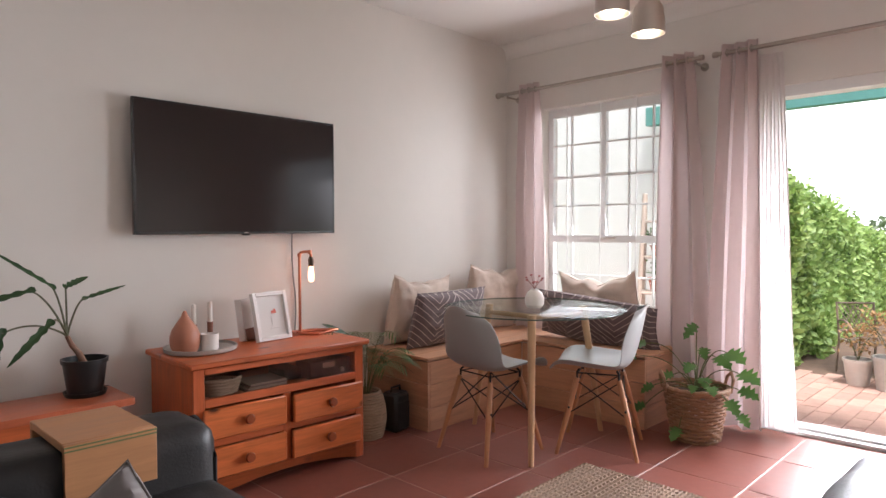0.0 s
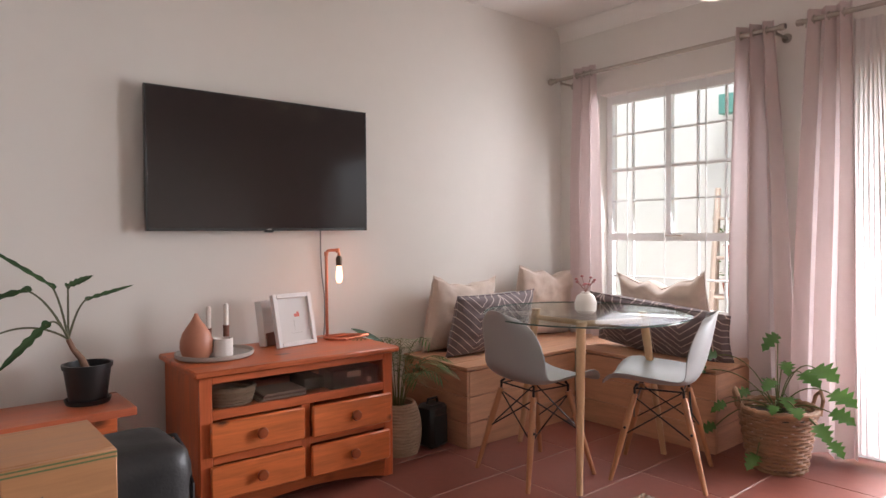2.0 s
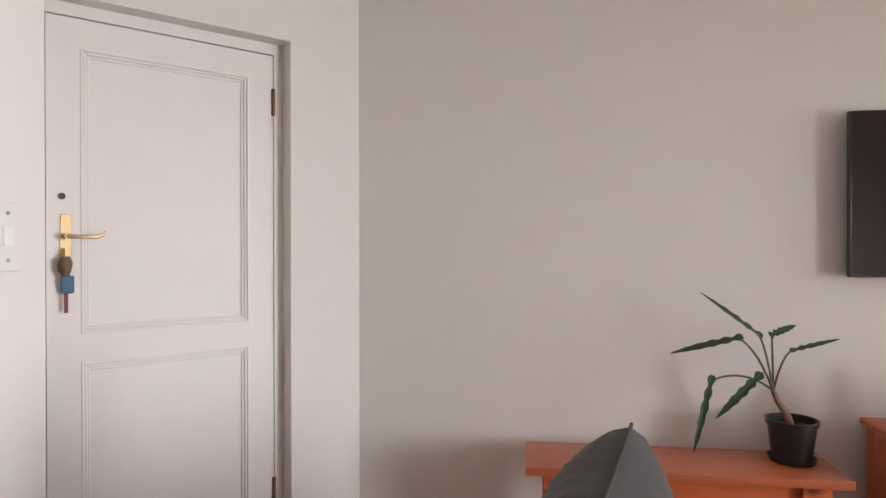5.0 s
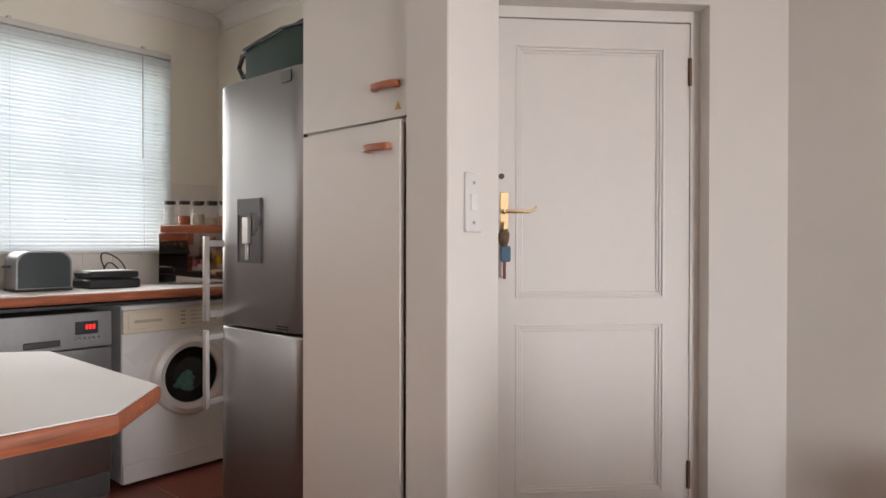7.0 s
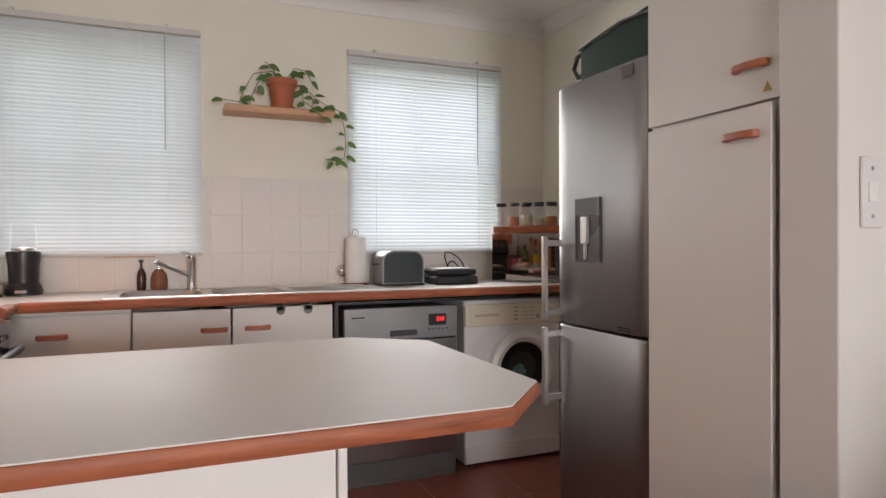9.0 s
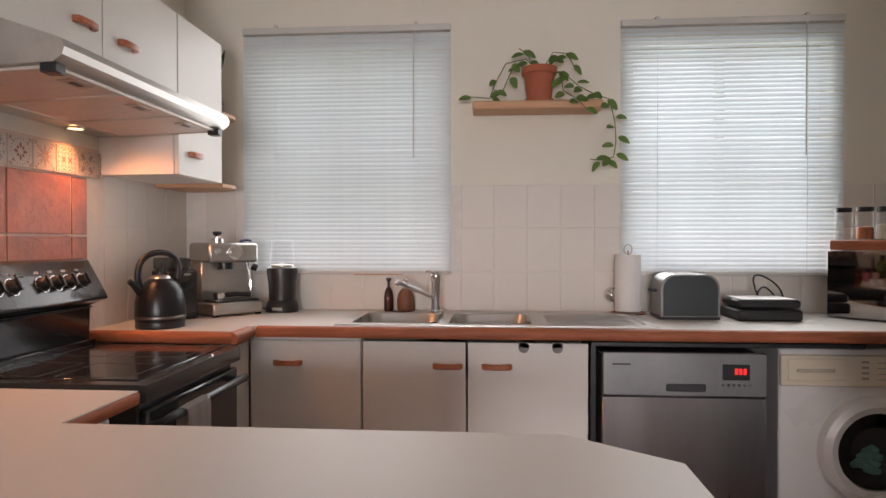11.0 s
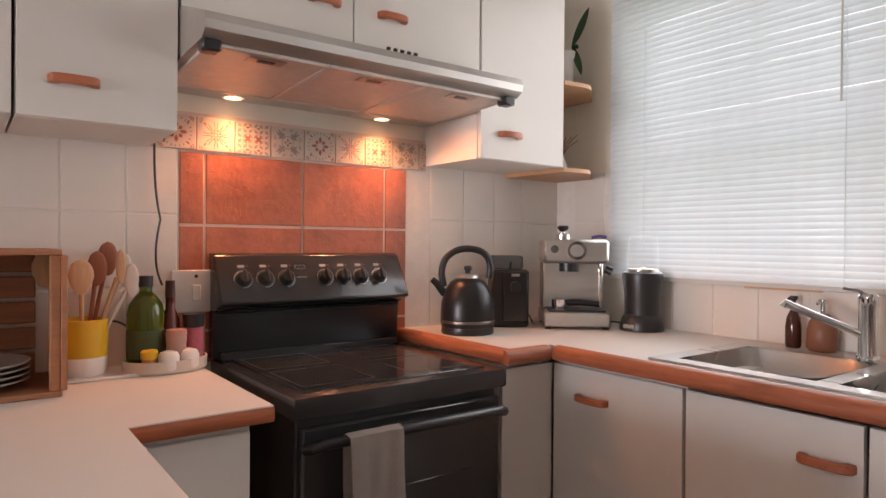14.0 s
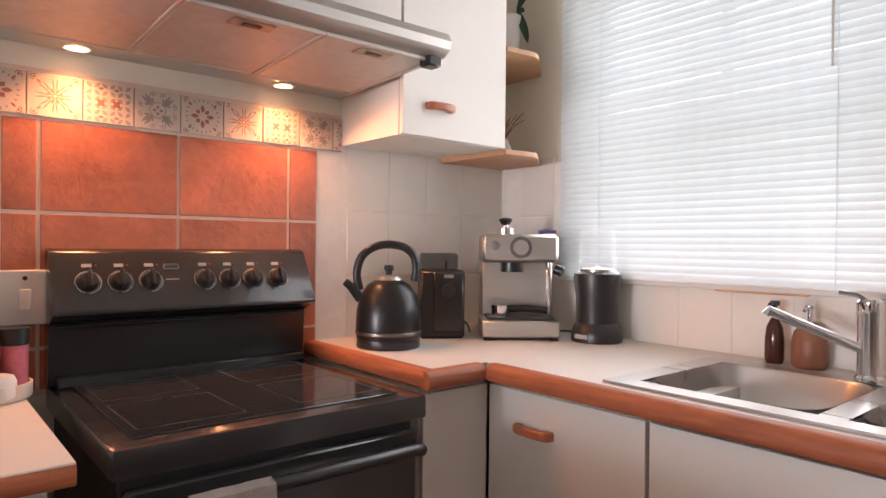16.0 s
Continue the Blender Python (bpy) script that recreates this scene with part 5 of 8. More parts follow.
tm = thing("coffee_tamper", pose(-7.57, -3.695, Z + 0.3155), "small coffee tamper lying on the espresso machine", "tamper")
part("head", one(lathe, [(0, 0), (0.026, 0), (0.026, 0.018), (0.01, 0.022), (0.008, 0.03), (0, 0.03)]), chrome_m, tm)
part("grip", one(lathe, [(0, 0.03), (0.012, 0.03), (0.022, 0.044), (0.016, 0.05), (0, 0.05)]), black_m, tm)
br = solid("cleaning_brush", one(tube, [(-7.64, -3.62, Z + 0.322), (-7.66, -3.60, Z + 0.328), (-7.68, -3.585, Z + 0.324)], 0.006, 8), mat("purple_plastic", (0.10, 0.09, 0.25), 0.5), "small purple brush on the espresso machine", "brush")
b = thing("blender", pose(-7.71, -3.45, Z), "black personal blender with clear cup", "blender")
part("base", one(lathe, [(0, 0), (0.074, 0), (0.075, 0.022), (0.068, 0.045), (0.060, 0.055), (0.062, 0.13), (0.070, 0.185), (0.068, 0.20), (0.055, 0.206), (0, 0.206)], seg=28), black_m, b)
part("cup", one(lathe, [(0.052, 0.206), (0.055, 0.208), (0.05, 0.31), (0.044, 0.328), (0, 0.33)], seg=28), glass_m, b)
part("blade_holder", one(lathe, [(0, 0.206), (0.05, 0.206), (0.05, 0.214), (0.012, 0.218), (0, 0.226)], seg=20), nickel_m, b)
part("label", boxes(((0.066, -0.022, 0.012), (0.0762, 0.022, 0.024))), MATS["pale_print"], b, smooth=False)
for y, col, lab, w in ((-2.965, (0.06, 0.02, 0.013), "dark amber soap bottle with black pump", 0.022), (-2.885, (0.22, 0.085, 0.045), "round brown stoneware soap dispenser with chrome pump", 0.04)):
    b = thing("soap_dispenser", pose(-7.765, y, Z + 0.0), lab, "soap dispenser", "soap bottles by the sink")
    hh = 0.11 if w < 0.03 else 0.105
    part("bottle", one(lathe, [(0, 0), (w * 0.85, 0), (w, 0.01), (w, hh * 0.55), (w * 0.85, hh * 0.8), (w * 0.4, hh), (0, hh)]), mat("soap_%d" % int(w * 1000), col, 0.15 if w < 0.03 else 0.45, var=0.3, scale=12), b)
    part("pump", one(lambda m: (cyl(m, (0, 0, hh), (0, 0, hh + 0.03), 0.006, seg=10), cyl(m, (0, 0, hh + 0.03), (0, 0, hh + 0.042), 0.011, seg=12), tube(m, [(0, 0, hh + 0.036), (0.03, 0, hh + 0.036), (0.035, 0, hh + 0.03)], 0.004, 6))), black_m if w < 0.03 else chrome_m, b)
solid("window_ledge_stick", boxes(((XW + 0.013, -3.13, 1.108), (XW + 0.03, -2.90, 1.116)), bev=0.002), shelf_m, "thin wooden stick lying on the tiled ledge", "stick")
kr = thing("kitchen_roll", pose(-7.735, -1.885, Z), "white kitchen roll on a copper wire holder", "kitchen roll")
part("roll", one(lathe, [(0.02, 0.012), (0.056, 0.012), (0.057, 0.02), (0.057, 0.255), (0.055, 0.262), (0.02, 0.262)], seg=28), mat("paper_towel", (0.82, 0.80, 0.77), 0.95, var=0.03, bump=0.2, bscale=150), kr)
part("wire_base", one(lambda m: [tube(m, [(0.075 * math.cos(a), 0.075 * math.sin(a), 0.004) for a in [2 * math.pi * i / 24 for i in range(25)]], 0.003, 6), tube(m, [(-0.075, 0, 0.004), (0.075, 0, 0.004)], 0.003, 6), cyl(m, (0, 0, 0.004), (0, 0, 0.28), 0.003, seg=6)]), copper_m, kr)
part("wire_loop", one(tube, [(0, 0.018 * math.cos(a), 0.285 + 0.022 * math.sin(a)) for a in [2 * math.pi * i / 14 - 1.5 for i in range(14)]], 0.0025, 6), nickel_m, kr)
wp = thing("wall_plug_knob", pose(XW + 0.012, -1.945, 1.02), "chrome round hook plate on the tiled wall", "hook")
part("plate", ring_x([(0.036, 0.0), (0.036, 0.004), (0.026, 0.02), (0.010, 0.03), (0, 0.03)], (0, 0, 0), 24), chrome_m, wp)
to = thing("toaster", pose(-7.60, -1.68, Z), "two-slice toaster with dark grey side panels", "toaster")
tg_m = mat("toaster_grey_green", (0.026, 0.034, 0.036), 0.35, var=0.08)
bm = bmesh.new()
bx(bm, (-0.085, -0.117, 0.012), (0.085, 0.117, 0.186), 0.0)
es = [e_ for e_ in bm.edges if abs(e_.verts[0].co.x - e_.verts[1].co.x) > 0.1 and e_.verts[0].co.z > 0.1]
bmesh.ops.bevel(bm, geom=es, offset=0.055, segments=6, profile=0.5, affect='EDGES')
part("housing", bm, mat("toaster_rim", (0.26, 0.26, 0.255), 0.35, metal=0.6, var=0.05), to)
for x in (-0.0852, 0.0852):
    bm = bmesh.new()
    bx(bm, (x - 0.004, -0.109, 0.016), (x + 0.004, 0.109, 0.180))
    es = [e_ for e_ in bm.edges if abs(e_.verts[0].co.x - e_.verts[1].co.x) > 0.004 and e_.verts[0].co.z > 0.1]
    bmesh.ops.bevel(bm, geom=es, offset=0.054, segments=6, profile=0.5, affect='EDGES')
    part("side_panel", bm, tg_m, to)
part("slots", boxes(((-0.045, -0.055, 0.184), (-0.02, 0.055, 0.1875)), ((0.02, -0.055, 0.184), (0.045, 0.055, 0.1875))), black_m, to, smooth=False)
part("lever", boxes(((-0.02, -0.145, 0.11), (0.02, -0.115, 0.122)), bev=0.003), black_m, to)
part("foot_rail", boxes(((-0.08, -0.122, 0.0), (0.08, 0.122, 0.014)), bev=0.003), black_m, to)
sp = thing("sandwich_press", pose(-7.59, -1.375, Z), "black flat sandwich press with steel handle", "sandwich press")
part("base", boxes(((-0.11, -0.125, 0.0), (0.11, 0.125, 0.045)), bev=0.008), black_m, sp)
part("lid", boxes(((-0.105, -0.12, 0.05), (0.105, 0.12, 0.085)), bev=0.010), black_m, sp)
part("lid_plate", boxes(((-0.09, -0.105, 0.085), (0.09, 0.105, 0.088)), bev=0.001), steel_m, sp)
part("power_cord", one(tube, arc((-0.10, 0.05, 0.05), (-0.12, -0.02, 0.20), (-0.12, 0.06, 0.17)) + arc((-0.12, 0.07, 0.165), (-0.12, 0.16, 0.12), (-0.13, 0.15, 0.03)), 0.004, 6), black_m, sp)
part("power_cord", one(tube, arc((-0.10, 0.02, 0.06), (-0.12, 0.05, 0.19), (-0.12, 0.13, 0.05)), 0.004, 6), black_m, sp)
mw = thing("microwave", pose(-7.495, -0.905, Z, 0, 0, 42), "black glass-fronted microwave oven in the corner", "microwave")
part("case", boxes(((-0.225, -0.02, 0.008), (0.225, 0.13, 0.28)), bev=0.004), black_m, mw)
part("glass_front", boxes(((-0.228, -0.032, 0.006), (0.228, -0.019, 0.283)), bev=0.002), mat("mirror_black_glass", (0.30, 0.29, 0.28), 0.03, metal=1.0, var=0.02), mw)
part("keypad", boxes(((0.155, -0.034, 0.03), (0.215, -0.0315, 0.25)), bev=0.001), MATS["dark_handle"], mw)
mb = solid("jar_board", boxes(((-0.22, -0.03, 0.2845), (0.24, 0.14, 0.325)), bev=0.004), edgex_m, "thick stained wooden board on the microwave", "board")
mb.matrix_world = mw.matrix_world.copy()
jar0 = None
for j, (jx, jy, fill) in enumerate(((-0.19, 0.03, None), (-0.105, 0.02, (0.42, 0.14, 0.06)), (-0.03, 0.03, (0.55, 0.50, 0.36)), (0.045, 0.02, (0.5, 0.4, 0.3)), (0.12, 0.02, (0.40, 0.15, 0.06)), (-0.06, 0.10, (0.48, 0.42, 0.36)), (0.02, 0.10, (0.6, 0.55, 0.5)), (0.10, 0.10, (0.5, 0.3, 0.2)))):
    jr = thing("glass_jar", mw.matrix_world @ pose(jx, jy, 0.3255), "glass storage jar with dark lid" + (", empty" if fill is None else ", part filled"), "jar", "storage jars on the board")
    part("glass", one(lathe, [(0, 0.002), (0.032, 0.002), (0.034, 0.01), (0.034, 0.10), (0.028, 0.115), (0.028, 0.125)], seg=20), glass_m, jr).visible_shadow = False
    part("lid", one(lathe, [(0.030, 0.118), (0.031, 0.12), (0.031, 0.136), (0, 0.137)], seg=20), black_m, jr)
    if fill:
        part("contents", one(lathe, [(0, 0.004), (0.030, 0.004), (0.030, 0.04 + 0.012 * (j % 3)), (0, 0.045 + 0.012 * (j % 3))], seg=16), mat("jar_fill_%d" % j, fill, 0.9, var=0.3, scale=60), jr)

solid("power_cable", one(tube, arc((-7.53, YS + 0.03, 1.17), (-7.50, YS + 0.05, 1.06), (-7.545, YS + 0.06, 1.02)) + arc((-7.545, YS + 0.065, 1.01), (-7.60, YS + 0.07, 0.95), (-7.49, YS + 0.14, Z + 0.004)), 0.0035, 6), black_m, "black power cable hanging behind the coffee machine", "cable")
solid("power_cable", one(tube, arc((-7.52, YS + 0.16, Z + 0.004), (-7.56, YS + 0.10, Z + 0.05), (-7.50, YS + 0.08, Z + 0.03)) + arc((-7.50, YS + 0.08, Z + 0.028), (-7.46, YS + 0.10, Z + 0.004), (-7.52, YS + 0.13, Z + 0.004)), 0.0035, 6), black_m, "coiled black power cable on the worktop", "cable")
solid("power_cable", one(tube, arc((-7.70, -3.62, Z + 0.01), (-7.74, -3.58, Z + 0.02), (-7.75, -3.53, Z + 0.004)), 0.003, 6), black_m, "thin black cable running to the blender", "cable")
# left of the cooker
ZP = PZ + 0.0022
cr = thing("wooden_crate", pose(-5.70, -3.80, ZP), "pine crate on its side holding plates", "crate")
cw_m = mat("crate_pine", (0.36, 0.15, 0.07), 0.6, var=0.3, scale=2.4, grain=0, bump=0.1)
for k in range(5):
    part("slat", boxes(((-0.25, -0.135, 0.012 + k * 0.062), (0.25, -0.125, 0.064 + k * 0.062)), bev=0.002), cw_m, cr)
for z in (0.0, 0.306):
    part("slat", boxes(((-0.28, -0.135, z), (0.28, 0.125, z + 0.012)), bev=0.002), cw_m, cr)
for x in (-0.29, 0.278):
    part("side_board", boxes(((x, -0.135, 0.013), (x + 0.012, 0.125, 0.305)), bev=0.002), cw_m, cr)
for x in (-0.278, 0.258):
    part("corner_post", boxes(((x, 0.095, 0.013), (x + 0.02, 0.12, 0.305)), bev=0.002), cw_m, cr)
pl = thing("plate_stack", pose(-5.82, -3.79, ZP + 0.0125), "stack of grey stoneware plates in the crate", "plates")
for k in range(4):
    part("plate", one(lathe, [(0, 0.004 + k * 0.012), (0.06, 0.004 + k * 0.012), (0.11, 0.02 + k * 0.012), (0.112, 0.024 + k * 0.012), (0.06, 0.010 + k * 0.012), (0, 0.010 + k * 0.012)], seg=28), greycer_m, pl)
solid("chopping_board", boxes(((-6.17, -3.945, ZP), (-5.995, -3.80, ZP + 0.008)), bev=0.002), ceram_m, "small pale board under the utensil pot", "board")
up = thing("utensil_pot", pose(-6.045, -3.872, ZP + 0.0085), "yellow and white ceramic pot full of wooden utensils", "utensil pot")
part("pot_base", one(lathe, [(0, 0), (0.050, 0), (0.054, 0.006), (0.055, 0.045), (0, 0.045)], seg=28), ceram_m, up)
part("pot_wall", one(lathe, [(0.055, 0.045), (0.056, 0.135), (0.053, 0.137), (0.050, 0.13), (0.050, 0.046)], seg=28), mat("yellow_glaze", (0.65, 0.38, 0.02), 0.35, var=0.08), up, "yellow glazed upper part")
wd = [mat("spoon_pale", (0.55, 0.32, 0.17), 0.6, var=0.2, grain=2), mat("spoon_red", (0.28, 0.09, 0.04), 0.5, var=0.2, grain=2), mat("spoon_white", (0.66, 0.56, 0.48), 0.5, var=0.1)]
for k, (ax, ay, L, w, c) in enumerate(((0.30, 0.0, 0.19, 0.030, 0), (0.05, 0.25, 0.17, 0.028, 0), (-0.20, -0.05, 0.21, 0.024, 1), (-0.10, 0.12, 0.185, 0.022, 1), (-0.36, 0.05, 0.19, 0.016, 2), (-0.45, 0.12, 0.17, 0.018, 2), (-0.28, 0.2, 0.2, 0.012, 0))):
    bm = bmesh.new()
    d = Vector((ax, ay, 1)).normalized()
    p0 = Vector((ax * 0.05, ay * 0.05, 0.05))
    p1 = p0 + d * L
    tube(bm, [p0, p0.lerp(p1, 0.7), p1], 0.005, 8)
    lathe(bm, [(0, -0.045), (w * 0.45, -0.04), (w * 0.8, -0.022), (w, 0.0), (w * 0.95, 0.014), (w * 0.7, 0.03), (w * 0.4, 0.038), (0, 0.042)], (0, 0, 0), 14, 1.0, 0.22)
    for v in list(bm.verts)[-86:]:
        v.co = v.co + p1 + d * 0.03
    part("wooden_spoon" if k != 0 else "slotted_spatula", bm, wd[c], up)
cr2 = thing("condiment_tray", pose(-6.235, -3.853, ZP, 0, 0, 8), "oval cream tray with oil and spice containers", "tray")
part("tray", one(lambda m: lathe(m, [(0, 0), (0.098, 0), (0.105, 0.006), (0.106, 0.034), (0.101, 0.034), (0.099, 0.008), (0, 0.007)], seg=36, sy=0.72)), mat("cream_tray", (0.62, 0.53, 0.44), 0.5, var=0.05), cr2)
TM = cr2.matrix_world
ob_ = thing("oil_bottle", TM @ pose(0.045, -0.02, 0.008), "green glass olive oil bottle with dark cap", "bottle")
part("glass", one(lathe, [(0, 0), (0.042, 0), (0.045, 0.008), (0.045, 0.145), (0.040, 0.168), (0.026, 0.188), (0.016, 0.198), (0.015, 0.215), (0, 0.215)], seg=24), mat("green_bottle", (0.11, 0.15, 0.012), 0.08, var=0.15, trans=0.5), ob_)
part("cap", one(cyl, (0, 0, 0.212), (0, 0, 0.24), 0.0175, seg=18), black_m, ob_)
part("label", one(lathe, [(0.0455, 0.03), (0.0458, 0.032), (0.0458, 0.10), (0.0455, 0.102)], seg=24), mat("dark_label", (0.05, 0.07, 0.02), 0.6), ob_)
sb2 = thing("sauce_bottle", TM @ pose(-0.022, -0.03, 0.008), "slim dark red sauce bottle", "bottle")
part("glass", one(lathe, [(0, 0), (0.023, 0), (0.024, 0.006), (0.024, 0.12), (0.012, 0.15), (0.012, 0.18), (0, 0.18)]), mat("red_sauce", (0.10, 0.015, 0.01), 0.15), sb2)
part("cap", one(cyl, (0, 0, 0.18), (0, 0, 0.225), 0.0135, 0.012, 14), mat("maroon_cap", (0.06, 0.015, 0.012), 0.4), sb2)
sj = thing("spice_jar", TM @ pose(-0.073, 0.0, 0.008), "pink salt grinder with black cap", "spice jar", "condiment jars")
part("jar", one(lathe, [(0, 0), (0.025, 0), (0.0255, 0.10), (0, 0.10)]), mat("pink_salt", (0.55, 0.13, 0.16), 0.4, var=0.3, scale=60), sj)
part("cap", one(lathe, [(0.025, 0.10), (0.027, 0.102), (0.029, 0.135), (0, 0.136)]), black_m, sj)
sj = thing("spice_jar", TM @ pose(-0.015, 0.028, 0.008), "ribbed jar of toothpicks with pink lid", "spice jar", "condiment jars")
part("jar", one(lathe, [(0, 0), (0.024, 0), (0.026, 0.02), (0.024, 0.03), (0.026, 0.045), (0.024, 0.06), (0.026, 0.075), (0.024, 0.085), (0, 0.085)]), mat("pinkish_glass", (0.50, 0.30, 0.24), 0.3), sj)
part("lid", one(cyl, (0, 0, 0.085), (0, 0, 0.10), 0.027, 0.025, 20), mat("pink_lid", (0.55, 0.28, 0.22), 0.5), sj)
sj = thing("spice_jar", TM @ pose(0.056, 0.036, 0.008), "small jar with yellow lid", "spice jar", "condiment jars")
part("jar", one(lathe, [(0, 0), (0.018, 0), (0.018, 0.035), (0, 0.035)]), mat("jar_amber", (0.4, 0.2, 0.06), 0.3), sj)
part("lid", one(lathe, [(0.020, 0.033), (0.021, 0.036), (0.021, 0.05), (0.016, 0.056), (0, 0.056)]), mat("yellow_lid", (0.70, 0.42, 0.02), 0.4), sj)
for x in (0.014, -0.040):
    sj = thing("salt_shaker", TM @ pose(x, 0.052 if x > 0 else 0.046, 0.008), "round white ceramic shaker", "shaker", "salt and pepper")
    part("body", one(lathe, [(0, 0), (0.022, 0), (0.026, 0.008), (0.026, 0.036), (0.021, 0.047), (0.008, 0.051), (0, 0.051)]), ceram_m, sj)
so = thing("wall_socket", pose(-6.335, YS + 0.010, 1.10), "white cooker isolator socket plate on the tiles", "socket")
part("plate", boxes(((-0.066, 0, -0.06), (0.066, 0.010, 0.06)), bev=0.003), appl_m, so)
part("switch", boxes(((-0.012, 0.009, -0.028), (0.012, 0.014, 0.018)), bev=0.002), MATS["switch_rocker"], so)
part("screw", one(cyl, (0, 0.01, 0.042), (0, 0.0115, 0.042), 0.005, seg=10), black_m, so)
solid("power_cable", one(tube, arc((-6.224, YS + 0.016, 1.505), (-6.222, YS + 0.02, 1.38), (-6.238, YS + 0.018, 1.31)) + arc((-6.240, YS + 0.018, 1.30), (-6.212, YS + 0.03, 1.18), (-6.245, YS + 0.02, 1.12)), 0.003, 6), black_m, "thin black power cable running down the tiles", "cable")
solid("power_cable", one(tube, arc((-6.12, YS + 0.02, 1.03), (-6.19, YS + 0.03, 1.02), (-6.17, YS + 0.05, 0.91)), 0.003, 6), black_m, "thin black power cable behind the utensil pot", "cable")
# tea towel on the oven handle
bm = bmesh.new()
cols, rows_ = 12, 26
grid = []
for r in range(rows_ + 1):
    s_ = r / rows_
    row = []
    for q_ in range(cols + 1):
        x = -6.480 - 0.135 * q_ / cols - 0.01 * s_ * (1 if s_ > 0.3 else 0) * (q_ / cols)
        if s_ < 0.28:
            yy, zz = YS + 0.632, 0.62 + s_ / 0.28 * 0.195
        elif s_ < 0.36:
            a = (s_ - 0.28) / 0.08 * math.pi
            yy, zz = YS + 0.648 - 0.016 * math.cos(a), 0.81 + 0.016 * math.sin(a)
        else:
            yy, zz = YS + 0.665 + 0.006 * math.sin(q_ * 0.9) * (s_ - 0.36), 0.81 - (s_ - 0.36) / 0.64 * 0.33
        row.append(bm.verts.new((x + 0.004 * math.sin(s_ * 7 + q_ * 0.4), yy + 0.004 * math.sin(q_ * 1.3) * s_, zz)))
    grid.append(row)
for a, b in zip(grid, grid[1:]):
    for q_ in range(cols):
        bm.faces.new((a[q_], a[q_ + 1], b[q_ + 1], b[q_]))
bmesh.ops.solidify(bm, geom=list(bm.faces), thickness=0.004)
wf = mat("waffle_cloth", (0.56, 0.48, 0.43), 0.95, var=0.12, scale=8, bump=0.2, sheen=0.3)
nt = wf.node_tree
vor = nt.nodes.new("ShaderNodeTexVoronoi")
vor.inputs["Scale"].default_value = 260
nt.links.new(nt.nodes["Texture Coordinate"].outputs["Object"], vor.inputs["Vector"])
nt.links.new(vor.outputs["Distance"], nt.nodes["Bump"].inputs["Height"])
nt.nodes["Bump"].inputs["Strength"].default_value = 0.22
solid("tea_towel", bm, wf, "taupe waffle-weave tea towel hung over the oven handle", "tea towel")
# things on the corner shelves
pv = thing("shelf_plant", pose(-7.655, YS + 0.185, 1.825), "dark-leaved plant in a white vase on the corner shelf", "plant")
part("pot", one(lathe, [(0, 0), (0.028, 0), (0.038, 0.08), (0.043, 0.15), (0.039, 0.15), (0.034, 0.10), (0, 0.10)]), ceram_m, pv)
for tip in ((-0.085, 0.045, 0.33), (-0.035, 0.055, 0.06), (-0.02, 0.052, 0.16), (-0.055, 0.04, 0.08)):
    bm = bmesh.new()
    leaf_blade(bm, (-0.01, 0.03, 0.17), tip, 0.015, (0.3, 1, 0.2), 6, 0.0)
    part("leaf", bm, dark_leaf, pv)
dv = thing("dried_sprigs", pose(-7.65, YS + 0.18, 1.515), "little vase with dried flower sprigs on the lower shelf", "dried flowers")
part("vase", one(lathe, [(0, 0), (0.018, 0), (0.022, 0.03), (0.01, 0.055), (0.012, 0.06), (0, 0.058)]), ceram_m, dv)
for k in range(7):
    a = k * 0.9
    part("sprig", one(tube, arc((0, 0, 0.05), (0.01 * math.cos(a), 0.01, 0.1), (-0.05 + 0.03 * math.cos(a), 0.03 * math.sin(a), 0.13 + 0.01 * (k % 3))), 0.0015, 5), mat("dried_stem", (0.30, 0.12, 0.09), 0.8), dv)

# ---- living room: window, sliding door, curtains ----
w = thing("window_3", Matrix(), "white steel cottage-pane window in the dining corner", "window", kind="structure")
xa, xb = 0.085, 0.12
part("window_frame", boxes(((xa, WY0, WZ0), (xb, WY0 + 0.04, WZ1)), ((xa, WY1 - 0.04, WZ0), (xb, WY1, WZ1)), ((xa, WY0 + 0.04, WZ1 - 0.06), (xb, WY1 - 0.04, WZ1)), ((xa, WY0 + 0.04, WZ0), (xb, WY1 - 0.04, WZ0 + 0.04)),
     ((xa - 0.006, WY0 + 0.04, 1.06), (xb, WY1 - 0.04, 1.11)), ((xa - 0.004, -0.815, 1.11), (xb, -0.78, WZ1 - 0.06))), frame_m, w, smooth=False)
part("glazing_bars", boxes(*[((xa + 0.006, WY0 + 0.04, z - 0.006), (xb - 0.008, WY1 - 0.04, z + 0.006)) for z in (1.77, 1.325, 0.82)], ((xa, WY0 + 0.04, 1.527), (xb, WY1 - 0.04, 1.545)), *[((xa + 0.007, y - 0.006, WZ0 + 0.04), (xb - 0.009, y + 0.006, WZ1 - 0.06)) for y in (-0.53, -0.985, -1.16)]), frame_m, w, smooth=False)
pane = part("pane", boxes(((xb - 0.02, WY0 + 0.04, WZ0 + 0.04), (xb - 0.017, WY1 - 0.04, WZ1 - 0.06))), glass_m, w, smooth=False)
pane.visible_shadow = False
part("window_sill", boxes(((-0.02, WY0 - 0.02, WZ0 - 0.03), (xa, WY1 + 0.02, WZ0)), bev=0.004), trim_m, w)
part("stay_handle", boxes(((xa - 0.03, -0.90, 1.088), (xa - 0.006, -0.79, 1.10)), bev=0.003), nickel_m, w)
